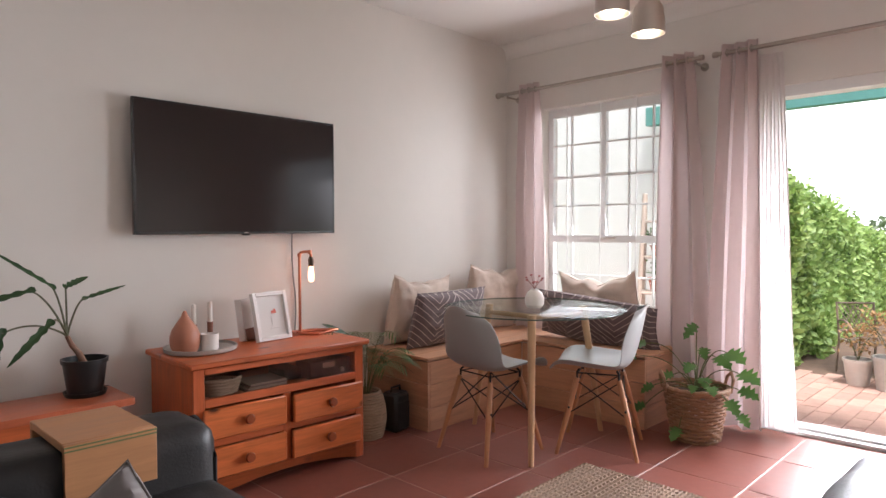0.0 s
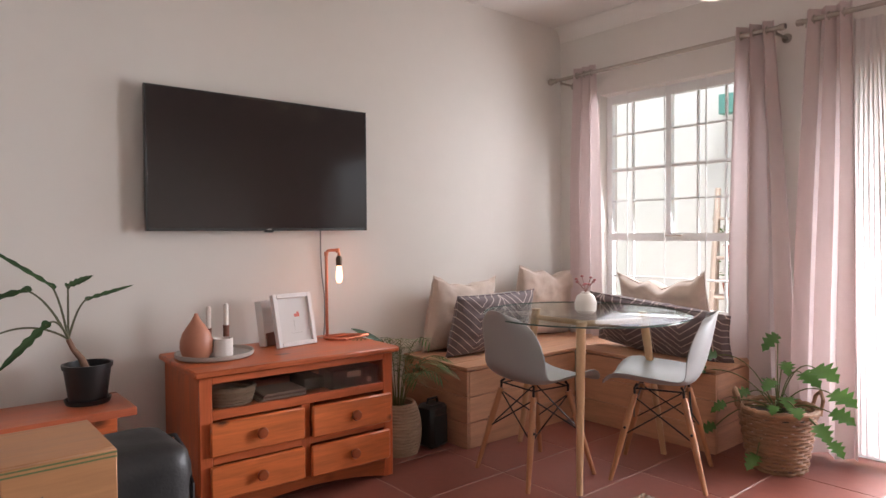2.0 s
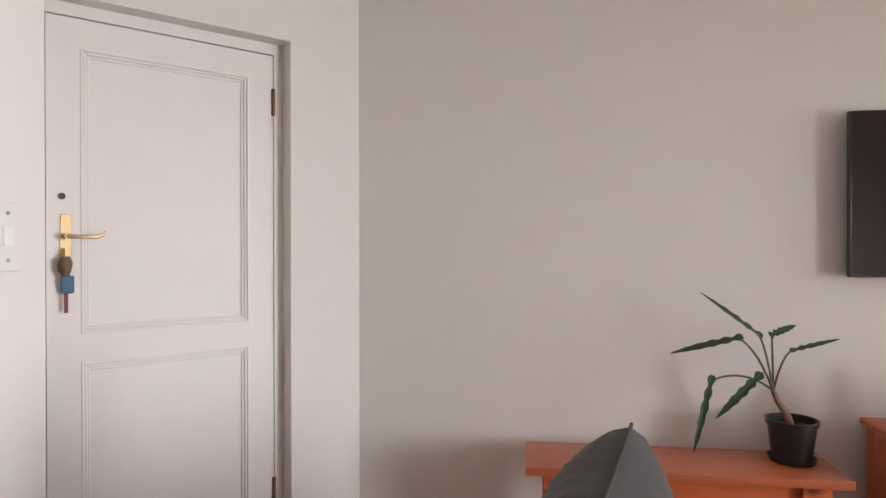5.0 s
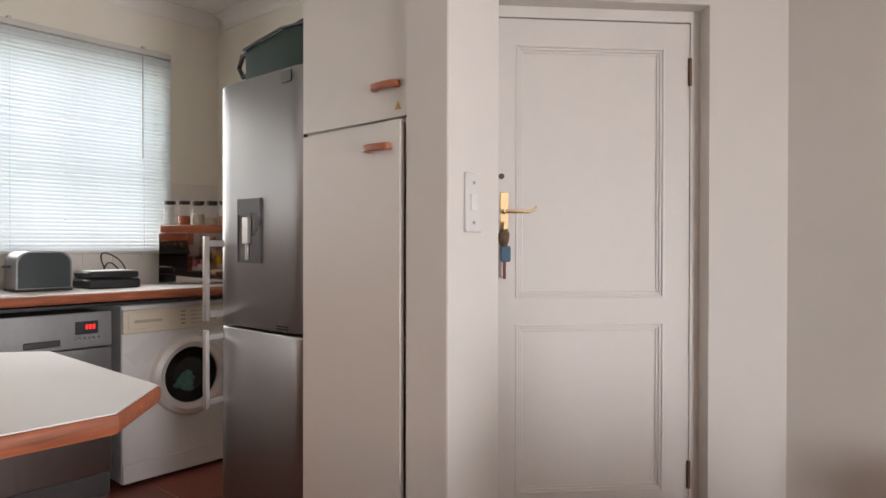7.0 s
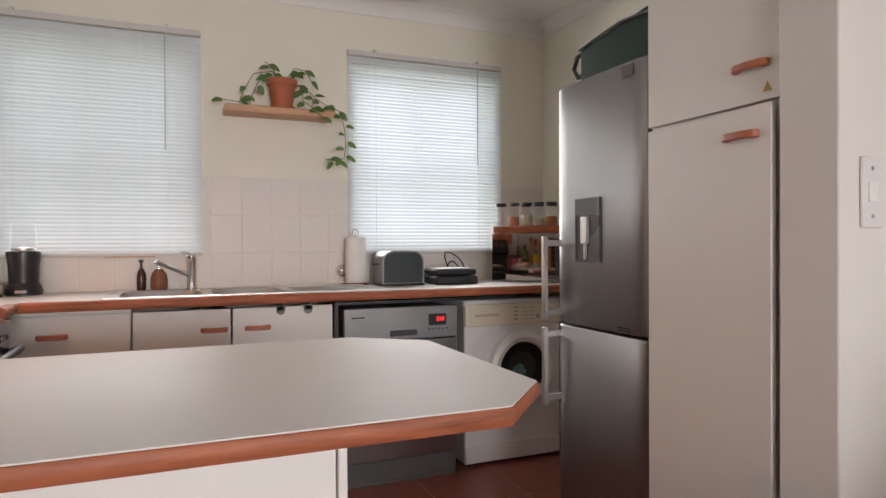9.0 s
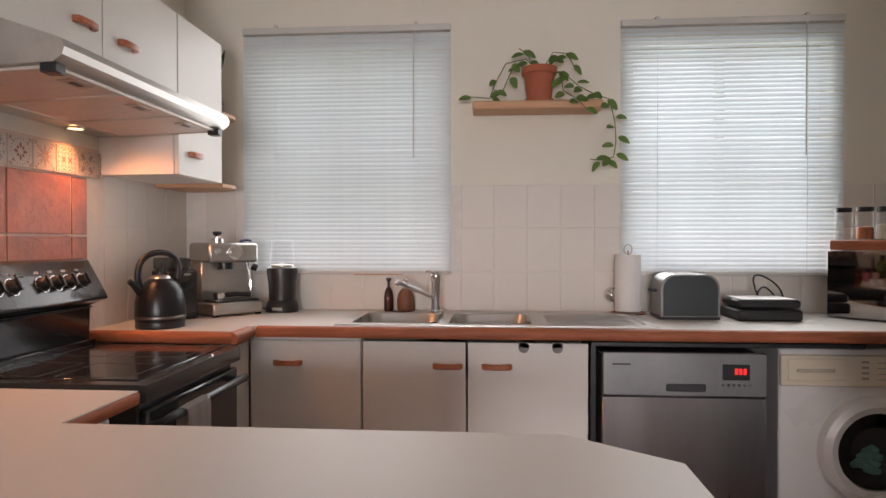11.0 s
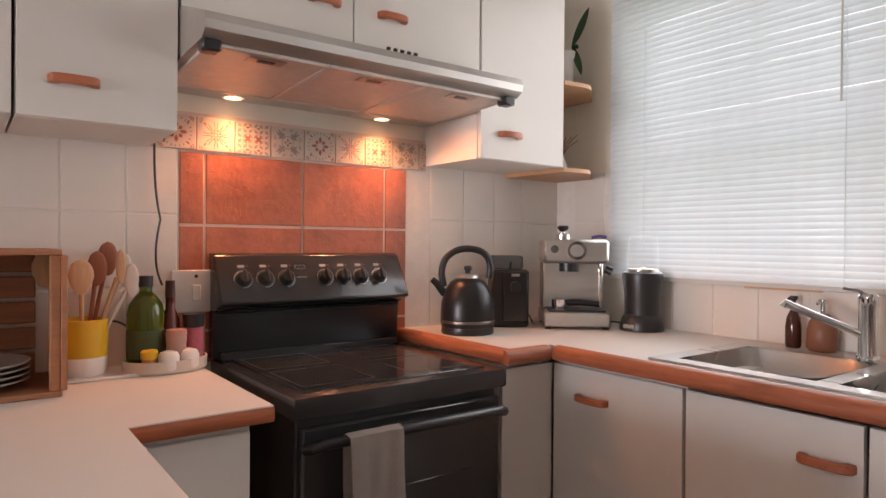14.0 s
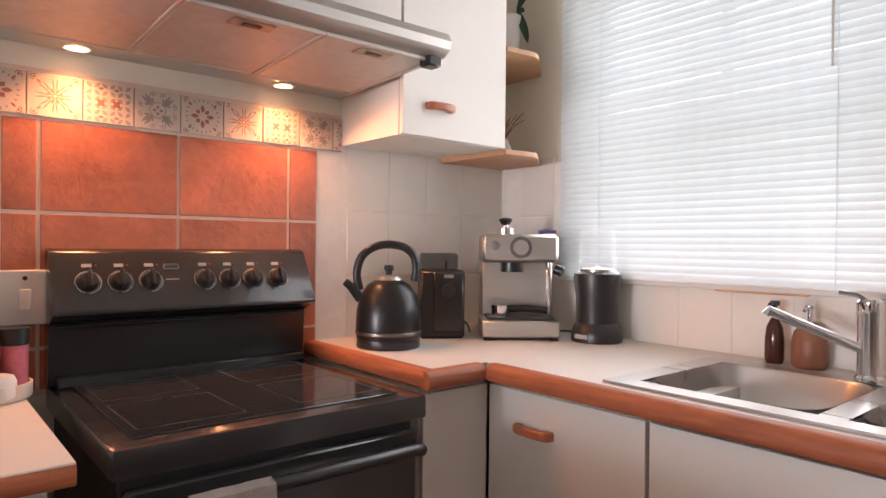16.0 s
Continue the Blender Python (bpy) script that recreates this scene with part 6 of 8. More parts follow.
for y in (-0.53, -0.80, -1.07):
    part("burglar_bar", one(cyl, (0.03, y, WZ0), (0.03, y, WZ1), 0.004, seg=8), frame_m, w)
sd = thing("door_2", Matrix(), "white aluminium sliding door frame, standing open", "door", kind="structure")
part("door_frame", boxes(((0.02, SY0, SZ1 - 0.06), (0.14, SY1, SZ1)), ((0.02, SY1 - 0.06, 0.03), (0.14, SY1, SZ1 - 0.06)), ((0.02, SY0, 0.03), (0.14, SY0 + 0.06, SZ1 - 0.06))), frame_m, sd, smooth=False)
part("sill_track", boxes(((-0.02, SY0, 0.0), (0.19, SY1, 0.02)), ((0.03, SY0, 0.02), (0.045, SY1, 0.035)), ((0.08, SY0, 0.02), (0.095, SY1, 0.035)), ((0.13, SY0, 0.02), (0.145, SY1, 0.035))), frame_m, sd, smooth=False)
part("sliding_leaf", boxes(((0.10, SY1 - 0.16, 0.035), (0.125, SY1 - 0.10, SZ1 - 0.065))), frame_m, sd, smooth=False)


def curtain(y0, y1, zt, zb, folds, name, material, label, x=-0.14, flare=0.0, depth=0.035, shift=0.0, rings=True):
    c = thing(name, Matrix(), label, "curtain", "curtains")
    bm = bmesh.new()
    nu, nv = folds * 10, 24
    g = []
    rnd = [random.uniform(0.6, 1.2) for _ in range(folds + 1)]
    for j in range(nv + 1):
        v = j / nv
        row = []
        for i in range(nu + 1):
            u = i / nu
            k = u * folds
            amp = depth * rnd[int(min(k, folds))] * (0.75 + 0.35 * v)
            ph = k * 2 * math.pi + 0.5 * math.sin(v * 3 + k)
            y = y0 + (y1 - y0) * u + flare * v * (u - 0.5) + shift * v + 0.008 * math.sin(ph * 2)
            row.append(bm.verts.new((x + amp * math.sin(ph) + 0.01 * math.sin(v * 5 + k), y, zt + (zb - zt) * v)))
        g.append(row)
    for a, b in zip(g, g[1:]):
        for i in range(nu):
            bm.faces.new((a[i], a[i + 1], b[i + 1], b[i]))
    part("cloth", bm, material, c)
    if rings:
        for k in range(folds):
            y = y0 + (y1 - y0) * (k + 0.5) / folds
            bm = bmesh.new()
            lathe(bm, [(0.016, -0.002), (0.022, -0.002), (0.022, 0.002), (0.016, 0.002), (0.016, -0.002)], seg=16)
            for v in bm.verts:
                v.co = Vector((x + v.co.x, y + v.co.z, 2.165 + v.co.y))
            part("eyelet", bm, nickel_m, c)
    return c


curtain(-0.405, -0.225, 2.215, 0.44, 3, "curtain", curt_m, "dusty pink eyelet curtain gathered beside the window", flare=0.10, depth=0.036, shift=-0.02)
curtain(-1.525, -1.325, 2.215, 0.012, 3, "curtain", curt_m, "dusty pink eyelet curtain between window and sliding door", flare=0.20, depth=0.048, shift=-0.06)
curtain(-1.885, -1.685, 2.215, 0.012, 3, "curtain", curt_m, "dusty pink eyelet curtain drawn open at the sliding door", flare=0.13, depth=0.05, shift=0.02)
curtain(-2.00, -1.88, 2.13, 0.03, 4, "sheer_curtain", sheer_m, "thin white voile curtain at the sliding door", x=-0.09, depth=0.009, flare=0.10, shift=-0.05, rings=False)
for y0, y1 in ((-1.585, -0.06), (-3.75, -1.635)):
    r = thing("curtain_rod", Matrix(), "satin nickel curtain rod with ball ends", "curtain rod", "curtain rods")
    part("rod", one(cyl, (-0.14, y0, 2.165), (-0.14, y1, 2.165), 0.0125, seg=14), nickel_m, r)
    for y, s in ((y0, -1), (y1, 1)):
        bm = bmesh.new()
        prof = [(0, -0.012), (0.017, -0.012), (0.017, 0.0), (0.012, 0.004), (0.012, 0.014), (0.022, 0.02), (0.025, 0.032), (0.020, 0.043), (0, 0.048)] if y == y1 and y1 > -1 else [(0, -0.03), (0.017, -0.03), (0.017, -0.004), (0.012, 0), (0, 0)]
        lathe(bm, prof, seg=16)
        for v in bm.verts:
            v.co = Vector((-0.14 + v.co.x, y + s * v.co.z, 2.165 + v.co.y))
        part("finial", bm, nickel_m, r)
    for y in ((y1 - 0.06, y0 + 0.05) if y1 > -1 else (y1 - 0.05, y0 + 0.1)):
        part("bracket", one(lambda m: (cyl(m, (-0.14, y, 2.15), (-0.14, y, 2.13), 0.008, seg=8), cyl(m, (-0.14, y, 2.14), (0.0, y, 2.14), 0.007, seg=8), cyl(m, (-0.006, y, 2.14), (0.0, y, 2.14), 0.025, seg=14))), nickel_m, r)

# ---- television ----
tv = thing("television", Matrix.Translation((-2.262, 0, 1.4525)), "large black flat television on the wall, switched off", "television")
TW, TH = 0.561, 0.316
part("back", boxes(((-TW + 0.02, -0.055, -TH + 0.03), (TW - 0.02, -0.02, TH - 0.03)), bev=0.01), black_m, tv)
part("wall_bracket", boxes(((-0.2, -0.022, -0.15), (0.2, 0.0, 0.15))), black_m, tv, smooth=False)
part("bezel", boxes(((-TW, -0.072, -TH), (-TW + 0.010, -0.05, TH)), ((TW - 0.010, -0.072, -TH), (TW, -0.05, TH)), ((-TW + 0.01, -0.072, TH - 0.010), (TW - 0.01, -0.05, TH)), ((-TW + 0.01, -0.072, -TH), (TW - 0.01, -0.05, -TH + 0.014)), bev=0.002), gloss_m, tv)
part("screen", boxes(((-TW + 0.009, -0.070, -TH + 0.013), (TW - 0.009, -0.052, TH - 0.009))), screen_m, tv, smooth=False)
part("standby_sensor", boxes(((-0.022, -0.073, -TH - 0.008), (0.022, -0.058, -TH + 0.003)), bev=0.003), gloss_m, tv)
part("name_mark", boxes(((-0.012, -0.0728, -TH + 0.004), (0.012, -0.0718, -TH + 0.009))), MATS["pale_print"], tv, smooth=False)
solid("television_cable", one(tube, arc((-1.955, -0.02, 1.15), (-1.955, -0.008, 0.95), (-1.93, -0.008, 0.80)) + arc((-1.93, -0.008, 0.79), (-1.925, -0.01, 0.70), (-1.94, -0.015, 0.59)), 0.004, 6), mat("grey_cable", (0.24, 0.23, 0.22), 0.6), "pale cable hanging down the wall from the television", "cable")

# ---- sideboard ----
sb = thing("sideboard", pose(-2.322, -0.309, 0, 0, 0, -2.2), "orange pine sideboard with four drawers and glazed shelf", "sideboard")
HW, HD, HT = 0.438, 0.240, 0.600
part("top", boxes(((-HW - 0.022, -HD - 0.03, HT - 0.026), (HW + 0.022, HD + 0.012, HT)), bev=0.006), side_m, sb)
for s in (-1, 1):
    x0, x1 = (-HW, -HW + 0.02) if s < 0 else (HW - 0.02, HW)
    part("side_panel", boxes(((x0, -HD + 0.02, 0.0), (x1, HD, HT - 0.026)), bev=0.002), sidev_m, sb)
    part("front_post", boxes(((x0 - (0.0 if s < 0 else 0.03), -HD, 0.0), (x1 + (0.03 if s < 0 else 0.0), -HD + 0.02, HT - 0.026)), bev=0.003), sidev_m, sb)
# near-black colour stands in for the shade inside the enclosed shelf
part("back_panel", boxes(((-HW + 0.02, HD - 0.012, 0.02), (HW - 0.02, HD - 0.002, HT - 0.03))), mat("shade_black_back_board", (0.012, 0.009, 0.008), 0.7), sb)
part("shelf", boxes(((-HW + 0.02, -HD + 0.02, 0.411), (HW - 0.02, HD - 0.012, 0.428))), side_m, sb)
part("divider", boxes(((-0.02, -HD - 0.0015, 0.09), (0.02, -HD + 0.02, 0.402)), bev=0.002), sidev_m, sb)
for z0, z1 in ((0.543, HT - 0.027), (0.402, 0.438), (0.228, 0.262)):
    part("front_rail", boxes(((-HW + 0.05, -HD, z0), (HW - 0.05, -HD + 0.02, z1)), bev=0.002), side_m, sb)
bm = bmesh.new()
n = 16
ta = [bm.verts.new((-HW + 0.0505 + (2 * HW - 0.101) * k / n, -HD, 0.09)) for k in range(n + 1)]
ba = [bm.verts.new((-HW + 0.0505 + (2 * HW - 0.101) * k / n, -HD, 0.004 + 0.045 * math.sin(math.pi * k / n) ** 0.8)) for k in range(n + 1)]
for k in range(n):
    bm.faces.new((ba[k], ba[k + 1], ta[k + 1], ta[k]))
bmesh.ops.solidify(bm, geom=list(bm.faces), thickness=-0.02)
part("arched_apron", bm, side_m, sb)
dpose = {(0, 1): 0.012, (1, 1): 0.034, (0, 0): 0.010, (1, 0): 0.022}
for (i, j), out in dpose.items():
    x0 = -HW + 0.035 if i == 0 else 0.012
    x1 = -0.012 if i == 0 else HW - 0.035
    z0 = 0.094 if j == 0 else 0.264
    d = part("drawer", boxes(((x0, -HD - out - 0.012, z0), (x1, -HD - out + 0.008, z0 + 0.133)), bev=0.006), draw_m, sb)
    part("drawer_box", boxes(((x0 + 0.05, -HD - out + 0.008, z0 + 0.01), (x1 - 0.05, HD - 0.05, z0 + 0.12))), sidev_m, d, smooth=False)
    cx, cz = (x0 + x1) / 2, z0 + 0.068
    bm = bmesh.new()
    lathe(bm, [(0, 0), (0.011, 0), (0.010, 0.010), (0.020, 0.016), (0.023, 0.024), (0.019, 0.033), (0, 0.036)], seg=18)
    for v in bm.verts:
        v.co = Vector((cx + v.co.x, -HD - out - 0.012 - v.co.z, cz + v.co.y))
    part("knob", bm, knob_m, d, "round dark wooden knob")
pg = part("glass_flap", boxes(((-HW + 0.052, -HD + 0.008, 0.439), (HW - 0.052, -HD + 0.011, 0.542))), glass_mat("smoked_flap_glass", (0.88, 0.87, 0.85)), sb, smooth=False)
pg.visible_shadow = False
SM = sb.matrix_world
o = thing("woven_basket", SM @ pose(-0.285, -0.135, 0.4285), "shallow woven basket inside the sideboard", "basket")
for k in range(5):
    part("coil", one(tube, [((0.085 + 0.004 * k) * math.cos(a), (0.065 + 0.004 * k) * math.sin(a), 0.012 + k * 0.014 + 0.002 * math.sin(a * 12)) for a in [2 * math.pi * i / 36 for i in range(37)]], 0.009, 6), jute_m, o)
o = thing("book_stack", SM @ pose(-0.085, -0.125, 0.4285), "small stack of magazines in the sideboard", "books")
for k in range(4):
    part("magazine", boxes(((-0.10 + 0.006 * k, -0.09, 0.009 * k), (0.10, 0.08 - 0.004 * k, 0.009 * k + 0.008)), bev=0.001), [mat("mag_a", (0.12, 0.06, 0.04), 0.5), mat("mag_b", (0.3, 0.22, 0.18), 0.5)][k % 2], o)
o = thing("set_top_box", SM @ pose(0.125, -0.06, 0.4285), "black set-top box in the sideboard", "set-top box")
part("case", boxes(((-0.08, -0.08, 0.004), (0.015, 0.08, 0.055)), bev=0.003), mat("dull_black", (0.008, 0.008, 0.008), 0.75, var=0.1, spec=0.15), o)
o = thing("radio", SM @ pose(0.265, -0.12, 0.4285), "small dark radio with silver trim in the sideboard", "radio")
part("case", boxes(((-0.12, -0.09, 0.0), (0.115, 0.05, 0.085)), bev=0.004), mat("dull_black", (0.008, 0.008, 0.008), 0.75, var=0.1, spec=0.15), o)
part("silver_trim", boxes(((-0.05, -0.094, 0.05), (0.02, -0.09, 0.075)), bev=0.001), nickel_m, o)
part("control_knob", one(cyl, (0.06, -0.09, 0.03), (0.06, -0.10, 0.03), 0.012, seg=14), nickel_m, o)

# on the sideboard
ZS = HT + 0.0005
ty = thing("stone_tray", pose(-2.605, -0.26, ZS), "round grey stone tray with candles and vase", "tray")
part("dish", one(lathe, [(0, 0), (0.150, 0), (0.160, 0.006), (0.162, 0.022), (0.155, 0.022), (0.150, 0.010), (0, 0.009)], seg=40), greycer_m, ty)
TZ = ZS + 0.0095
solid("teardrop_vase", one(lathe, [(0, 0), (0.050, 0), (0.060, 0.016), (0.066, 0.045), (0.065, 0.072), (0.055, 0.102), (0.036, 0.132), (0.017, 0.158), (0.009, 0.176), (0.007, 0.184), (0, 0.185)], (-2.694, -0.295, TZ), 32), mat("blush_wood", (0.47, 0.19, 0.115), 0.5, var=0.12, scale=5), "blush teardrop vase in turned wood", "vase")
for x, y, hh in ((-2.609, -0.20, 0.115), (-2.539, -0.22, 0.125)):
    cs = thing("candlestick", pose(x, y, TZ), "brown candlestick with a white candle", "candlestick", "candles on the tray")
    part("holder", one(lathe, [(0, 0), (0.022, 0), (0.022, 0.006), (0.013, 0.012), (0.013, hh * 0.85), (0.015, hh * 0.9), (0, hh * 0.9)]), mat("brown_stoneware", (0.22, 0.09, 0.06), 0.5), cs)
    part("candle", one(lathe, [(0.011, hh * 0.9), (0.011, hh * 0.9 + 0.085), (0.007, hh * 0.9 + 0.095), (0, hh * 0.9 + 0.096)]), mat("wax", (0.80, 0.74, 0.68), 0.5), cs)
solid("white_cup", one(lathe, [(0, 0), (0.036, 0), (0.040, 0.005), (0.040, 0.075), (0.036, 0.075), (0.035, 0.01), (0, 0.008)], (-2.597, -0.332, TZ), 28), ceram_m, "small white ceramic tealight cup", "cup")
fp = thing("picture_frame", pose(-2.222, -0.27, ZS, -13, 0, 8), "white picture frame with a small pink motif", "picture frame")
part("frame", boxes(((-0.105, -0.014, 0.0), (-0.085, 0.014, 0.245)), ((0.085, -0.014, 0.0), (0.105, 0.014, 0.245)), ((-0.085, -0.014, 0.0), (0.085, 0.014, 0.02)), ((-0.085, -0.014, 0.225), (0.085, 0.014, 0.245)), bev=0.002), mat("white_frame", (0.74, 0.71, 0.69), 0.4, var=0.03), fp)
part("print", boxes(((-0.0855, 0.002, 0.0195), (0.0855, 0.006, 0.2255))), mat("paper", (0.72, 0.70, 0.68), 0.8, var=0.02), fp, smooth=False)
part("motif", boxes(((0.005, 0.0005, 0.135), (0.035, 0.0019, 0.15)), ((0.02, 0.0005, 0.15), (0.032, 0.0019, 0.158))), mat("coral_ink", (0.62, 0.16, 0.12), 0.7), fp, smooth=False)
part("motif_line", boxes(((-0.02, 0.0008, 0.06), (0.04, 0.0019, 0.061)), ((0.0, 0.0008, 0.075), (0.001, 0.0019, 0.12))), MATS["grey_print"], fp, smooth=False)
fp2 = thing("picture_frame", pose(-2.312, -0.17, ZS, -8, 0, 25), "second white frame leaning behind", "picture frame")
part("frame", boxes(((-0.05, -0.02, 0.0), (0.05, 0.02, 0.21)), bev=0.002), MATS["white_frame"], fp2)
part("foot", boxes(((-0.045, -0.03, 0.0), (0.045, -0.02, 0.06)), bev=0.002), MATS["brown_stoneware"], fp2)
lp = thing("table_lamp", pose(-2.02, -0.19, ZS), "copper pipe table lamp with a glowing filament bulb", "lamp")
part("stand", one(tube, [(0, 0, 0.0), (0, 0, 0.40), (0, 0, 0.425), (0.006, -0.004, 0.435), (0.02, -0.005, 0.438), (0.05, -0.008, 0.438), (0.062, -0.01, 0.434), (0.066, -0.01, 0.42), (0.066, -0.01, 0.40)], 0.0075, 10), copper_m, lp)
part("base_loop", one(tube, [(-0.01, 0.01, 0.008), (0.11, 0.0, 0.008), (0.19, -0.07, 0.008), (0.035, -0.115, 0.008), (-0.015, -0.05, 0.008), (-0.01, 0.01, 0.008)], 0.0075, 10), copper_m, lp)
for q in ((0, 0, 0.42), (0.06, -0.009, 0.436), (0.0, 0.0, 0.012)):
    part("elbow", one(lathe, [(0, -0.012), (0.0105, -0.01), (0.0105, 0.01), (0, 0.012)], q, 12), copper_m, lp)
part("lamp_holder", one(lathe, [(0, 0.36), (0.015, 0.36), (0.016, 0.395), (0.010, 0.41), (0, 0.41)], (0.066, -0.01, 0), 16), mat("aged_bronze", (0.10, 0.07, 0.05), 0.4, metal=0.8), lp)
bg = part("bulb_glass", one(lathe, [(0.011, 0.362), (0.013, 0.34), (0.0165, 0.315), (0.0165, 0.292), (0.011, 0.276), (0, 0.272)], (0.066, -0.01, 0), 20), glow_mat("filament_glow", (1.0, 0.55, 0.34), 1.7), lp, "warm glowing bulb")
bg.visible_shadow = False
lamp("table_lamp_light", 'POINT', Matrix.Translation((-1.954, -0.20, ZS + 0.31)), 0.42, (1.0, 0.36, 0.20), soft=0.02)
part("flex", one(tube, arc((-0.005, 0.01, 0.008), (-0.06, 0.06, 0.004), (-0.02, 0.1, 0.004)), 0.003, 6), mat("white_flex", (0.6, 0.5, 0.45), 0.6), lp)

# ---- red bench and potted alocasia ----
be = thing("low_bench", Matrix(), "long red-stained wooden bench against the wall", "bench")
bm = bmesh.new()
bx(bm, (-4.04, -0.42, 0.447), (-2.958, -0.105, 0.478), 0.008, 2)
part("seat", bm, red_m, be)
part("apron", boxes(((-3.98, -0.385, 0.36), (-3.02, -0.362, 0.447)), ((-3.98, -0.15, 0.36), (-3.02, -0.127, 0.447)), bev=0.003), side_m, be)
for x in (-3.95, -3.09):
    bm = bmesh.new()
    o = [(x, -0.40), (x + 0.035, -0.40), (x + 0.035, -0.12), (x, -0.12)]
    slab(bm, o, 0.0, 0.447)
    part("leg_panel", bm, side_m, be)
    part("bracket", boxes(((x - 0.03, -0.41, 0.40), (x + 0.065, -0.40, 0.447)), bev=0.003), side_m, be)
al = thing("potted_alocasia", pose(-3.085, -0.225, 0.4785), "alocasia with narrow wavy leaves in a black plastic pot", "plant")
part("saucer", one(lathe, [(0, 0), (0.075, 0), (0.082, 0.018), (0.077, 0.018), (0.07, 0.005), (0, 0.004)], seg=28), black_m, al)
part("pot", one(lathe, [(0, 0.006), (0.066, 0.006), (0.082, 0.135), (0.088, 0.135), (0.089, 0.152), (0.082, 0.152), (0.08, 0.12), (0, 0.12)], seg=32), black_m, al)
part("soil", one(lathe, [(0.079, 0.125), (0, 0.132)], seg=20), soil_m, al)
bm = bmesh.new()
tube(bm, [(0, 0, 0.12), (-0.02, 0, 0.17), (-0.045, 0.005, 0.21), (-0.06, 0.01, 0.25)], 0.015, 10, 0.6)
for v in bm.verts:
    v.co += noise.noise_vector(v.co * 60) * 0.004
part("trunk", bm, mat("scaly_trunk", (0.22, 0.12, 0.08), 0.8, var=0.4, scale=30, bump=0.6), al)


def wavy(t):
    return (0.75 * math.sin(math.pi * min(1.0, 0.13 + 0.87 * t)) ** 0.7 + 0.26 * math.sin(t * 34) * (1 - t)) * (1.25 if t < 0.12 else 1.0)


B0 = Vector((-3.085, -0.225, 0.4785))
for base, tip, wd_ in (((-3.20, -0.22, 0.935), (-3.40, -0.20, 1.086), 0.018), ((-3.285, -0.27, 0.925), (-3.52, -0.27, 0.865), 0.023), ((-3.385, -0.30, 0.775), (-3.45, -0.32, 0.52), 0.022), ((-3.235, -0.33, 0.80), (-3.385, -0.36, 0.655), 0.026), ((-3.07, -0.20, 0.875), (-2.905, -0.19, 0.918), 0.016), ((-3.135, -0.17, 0.925), (-3.045, -0.16, 0.962), 0.024)):
    base, tip = Vector(base) - B0, Vector(tip) - B0
    top = Vector((-0.06, 0.01, 0.25))
    part("leaf_stalk", one(tube, arc(top, top.lerp(base, 0.5) + Vector((0, 0, 0.07)), base), 0.0045, 8, 0.7), mat("alocasia_stalk", (0.10, 0.10, 0.05), 0.5), al)
    bm = bmesh.new()
    leaf_blade(bm, base - (tip - base) * 0.08, tip, wd_ * 0.74, (0.1, -0.75, 0.65), 26, 0.0, 0.35, wavy)
    part("leaf", bm, dark_leaf, al)

# ---- cushions ----


def pillow(bm, w, h, t, sag=0.0, n=30):
    g = {}
    for s in (1, -1):
        for i in range(n + 1):
            for j in range(n + 1):
                u, v = -1 + 2 * i / n, -1 + 2 * j / n
                if s < 0 and (i in (0, n) or j in (0, n)):
                    g[(s, i, j)] = g[(1, i, j)]
                    continue
                x = w / 2 * u * (1 - 0.06 * (1 - v * v) * abs(u) ** 3)
                z = h / 2 * v * (1 - 0.06 * (1 - u * u) * abs(v) ** 3)
                y = s * t / 2 * (max(0, (1 - u ** 2)) * max(0, (1 - v ** 2))) ** 0.36
                y *= 1 + 0.10 * noise.noise((u * 1.7 + w, v * 1.7 + t, s))
                z -= sag * max(0, v) ** 2 * (1 - u * u) * (0.75 + 0.9 * noise.noise((u * 2.2 + w * 5, 0.3, h * 9)))
                y += 0.012 * noise.noise((u * 4, v * 4, s * 3 + w * 7)) * (1 - u ** 4) * (1 - v ** 4)
                y += 0.009 * (1 - abs(noise.noise((u * 5 + v * 2, v * 3 - u, w * 9 + s)))) ** 6 * (1 - u ** 6) * (1 - v ** 6)
                g[(s, i, j)] = bm.verts.new((x, y, z))
    for s in (1, -1):
        for i in range(n):
            for j in range(n):
                bm.faces.new([g[(s, i, j)], g[(s, i + 1, j)], g[(s, i + 1, j + 1)], g[(s, i, j + 1)]])


def cushion(m, w, h, t, material, label, sag=0.0):
    bm = bmesh.new()
    pillow(bm, w, h, t, sag)
    c = thing("cushion", m, label, "cushion", "cushions")
    part("cover", bm, material, c)
    e = 0.985
    pts = []
    for a, b in (((-1, -1), (1, -1)), ((1, -1), (1, 1)), ((1, 1), (-1, 1)), ((-1, 1), (-1, -1))):
        for k in range(8):
            u, v = a[0] + (b[0] - a[0]) * k / 8, a[1] + (b[1] - a[1]) * k / 8
            pts.append((w / 2 * u * (1 - 0.06 * (1 - v * v) * abs(u) ** 3), 0, h / 2 * v * (1 - 0.06 * (1 - u * u) * abs(v) ** 3) - sag * max(0, v) ** 2 * (1 - u * u) * (0.75 + 0.9 * noise.noise((u * 2.2 + w * 5, 0.3, h * 9)))))
    part("seam", one(tube, pts + [pts[0]], 0.004, 6), material, c)
    return c


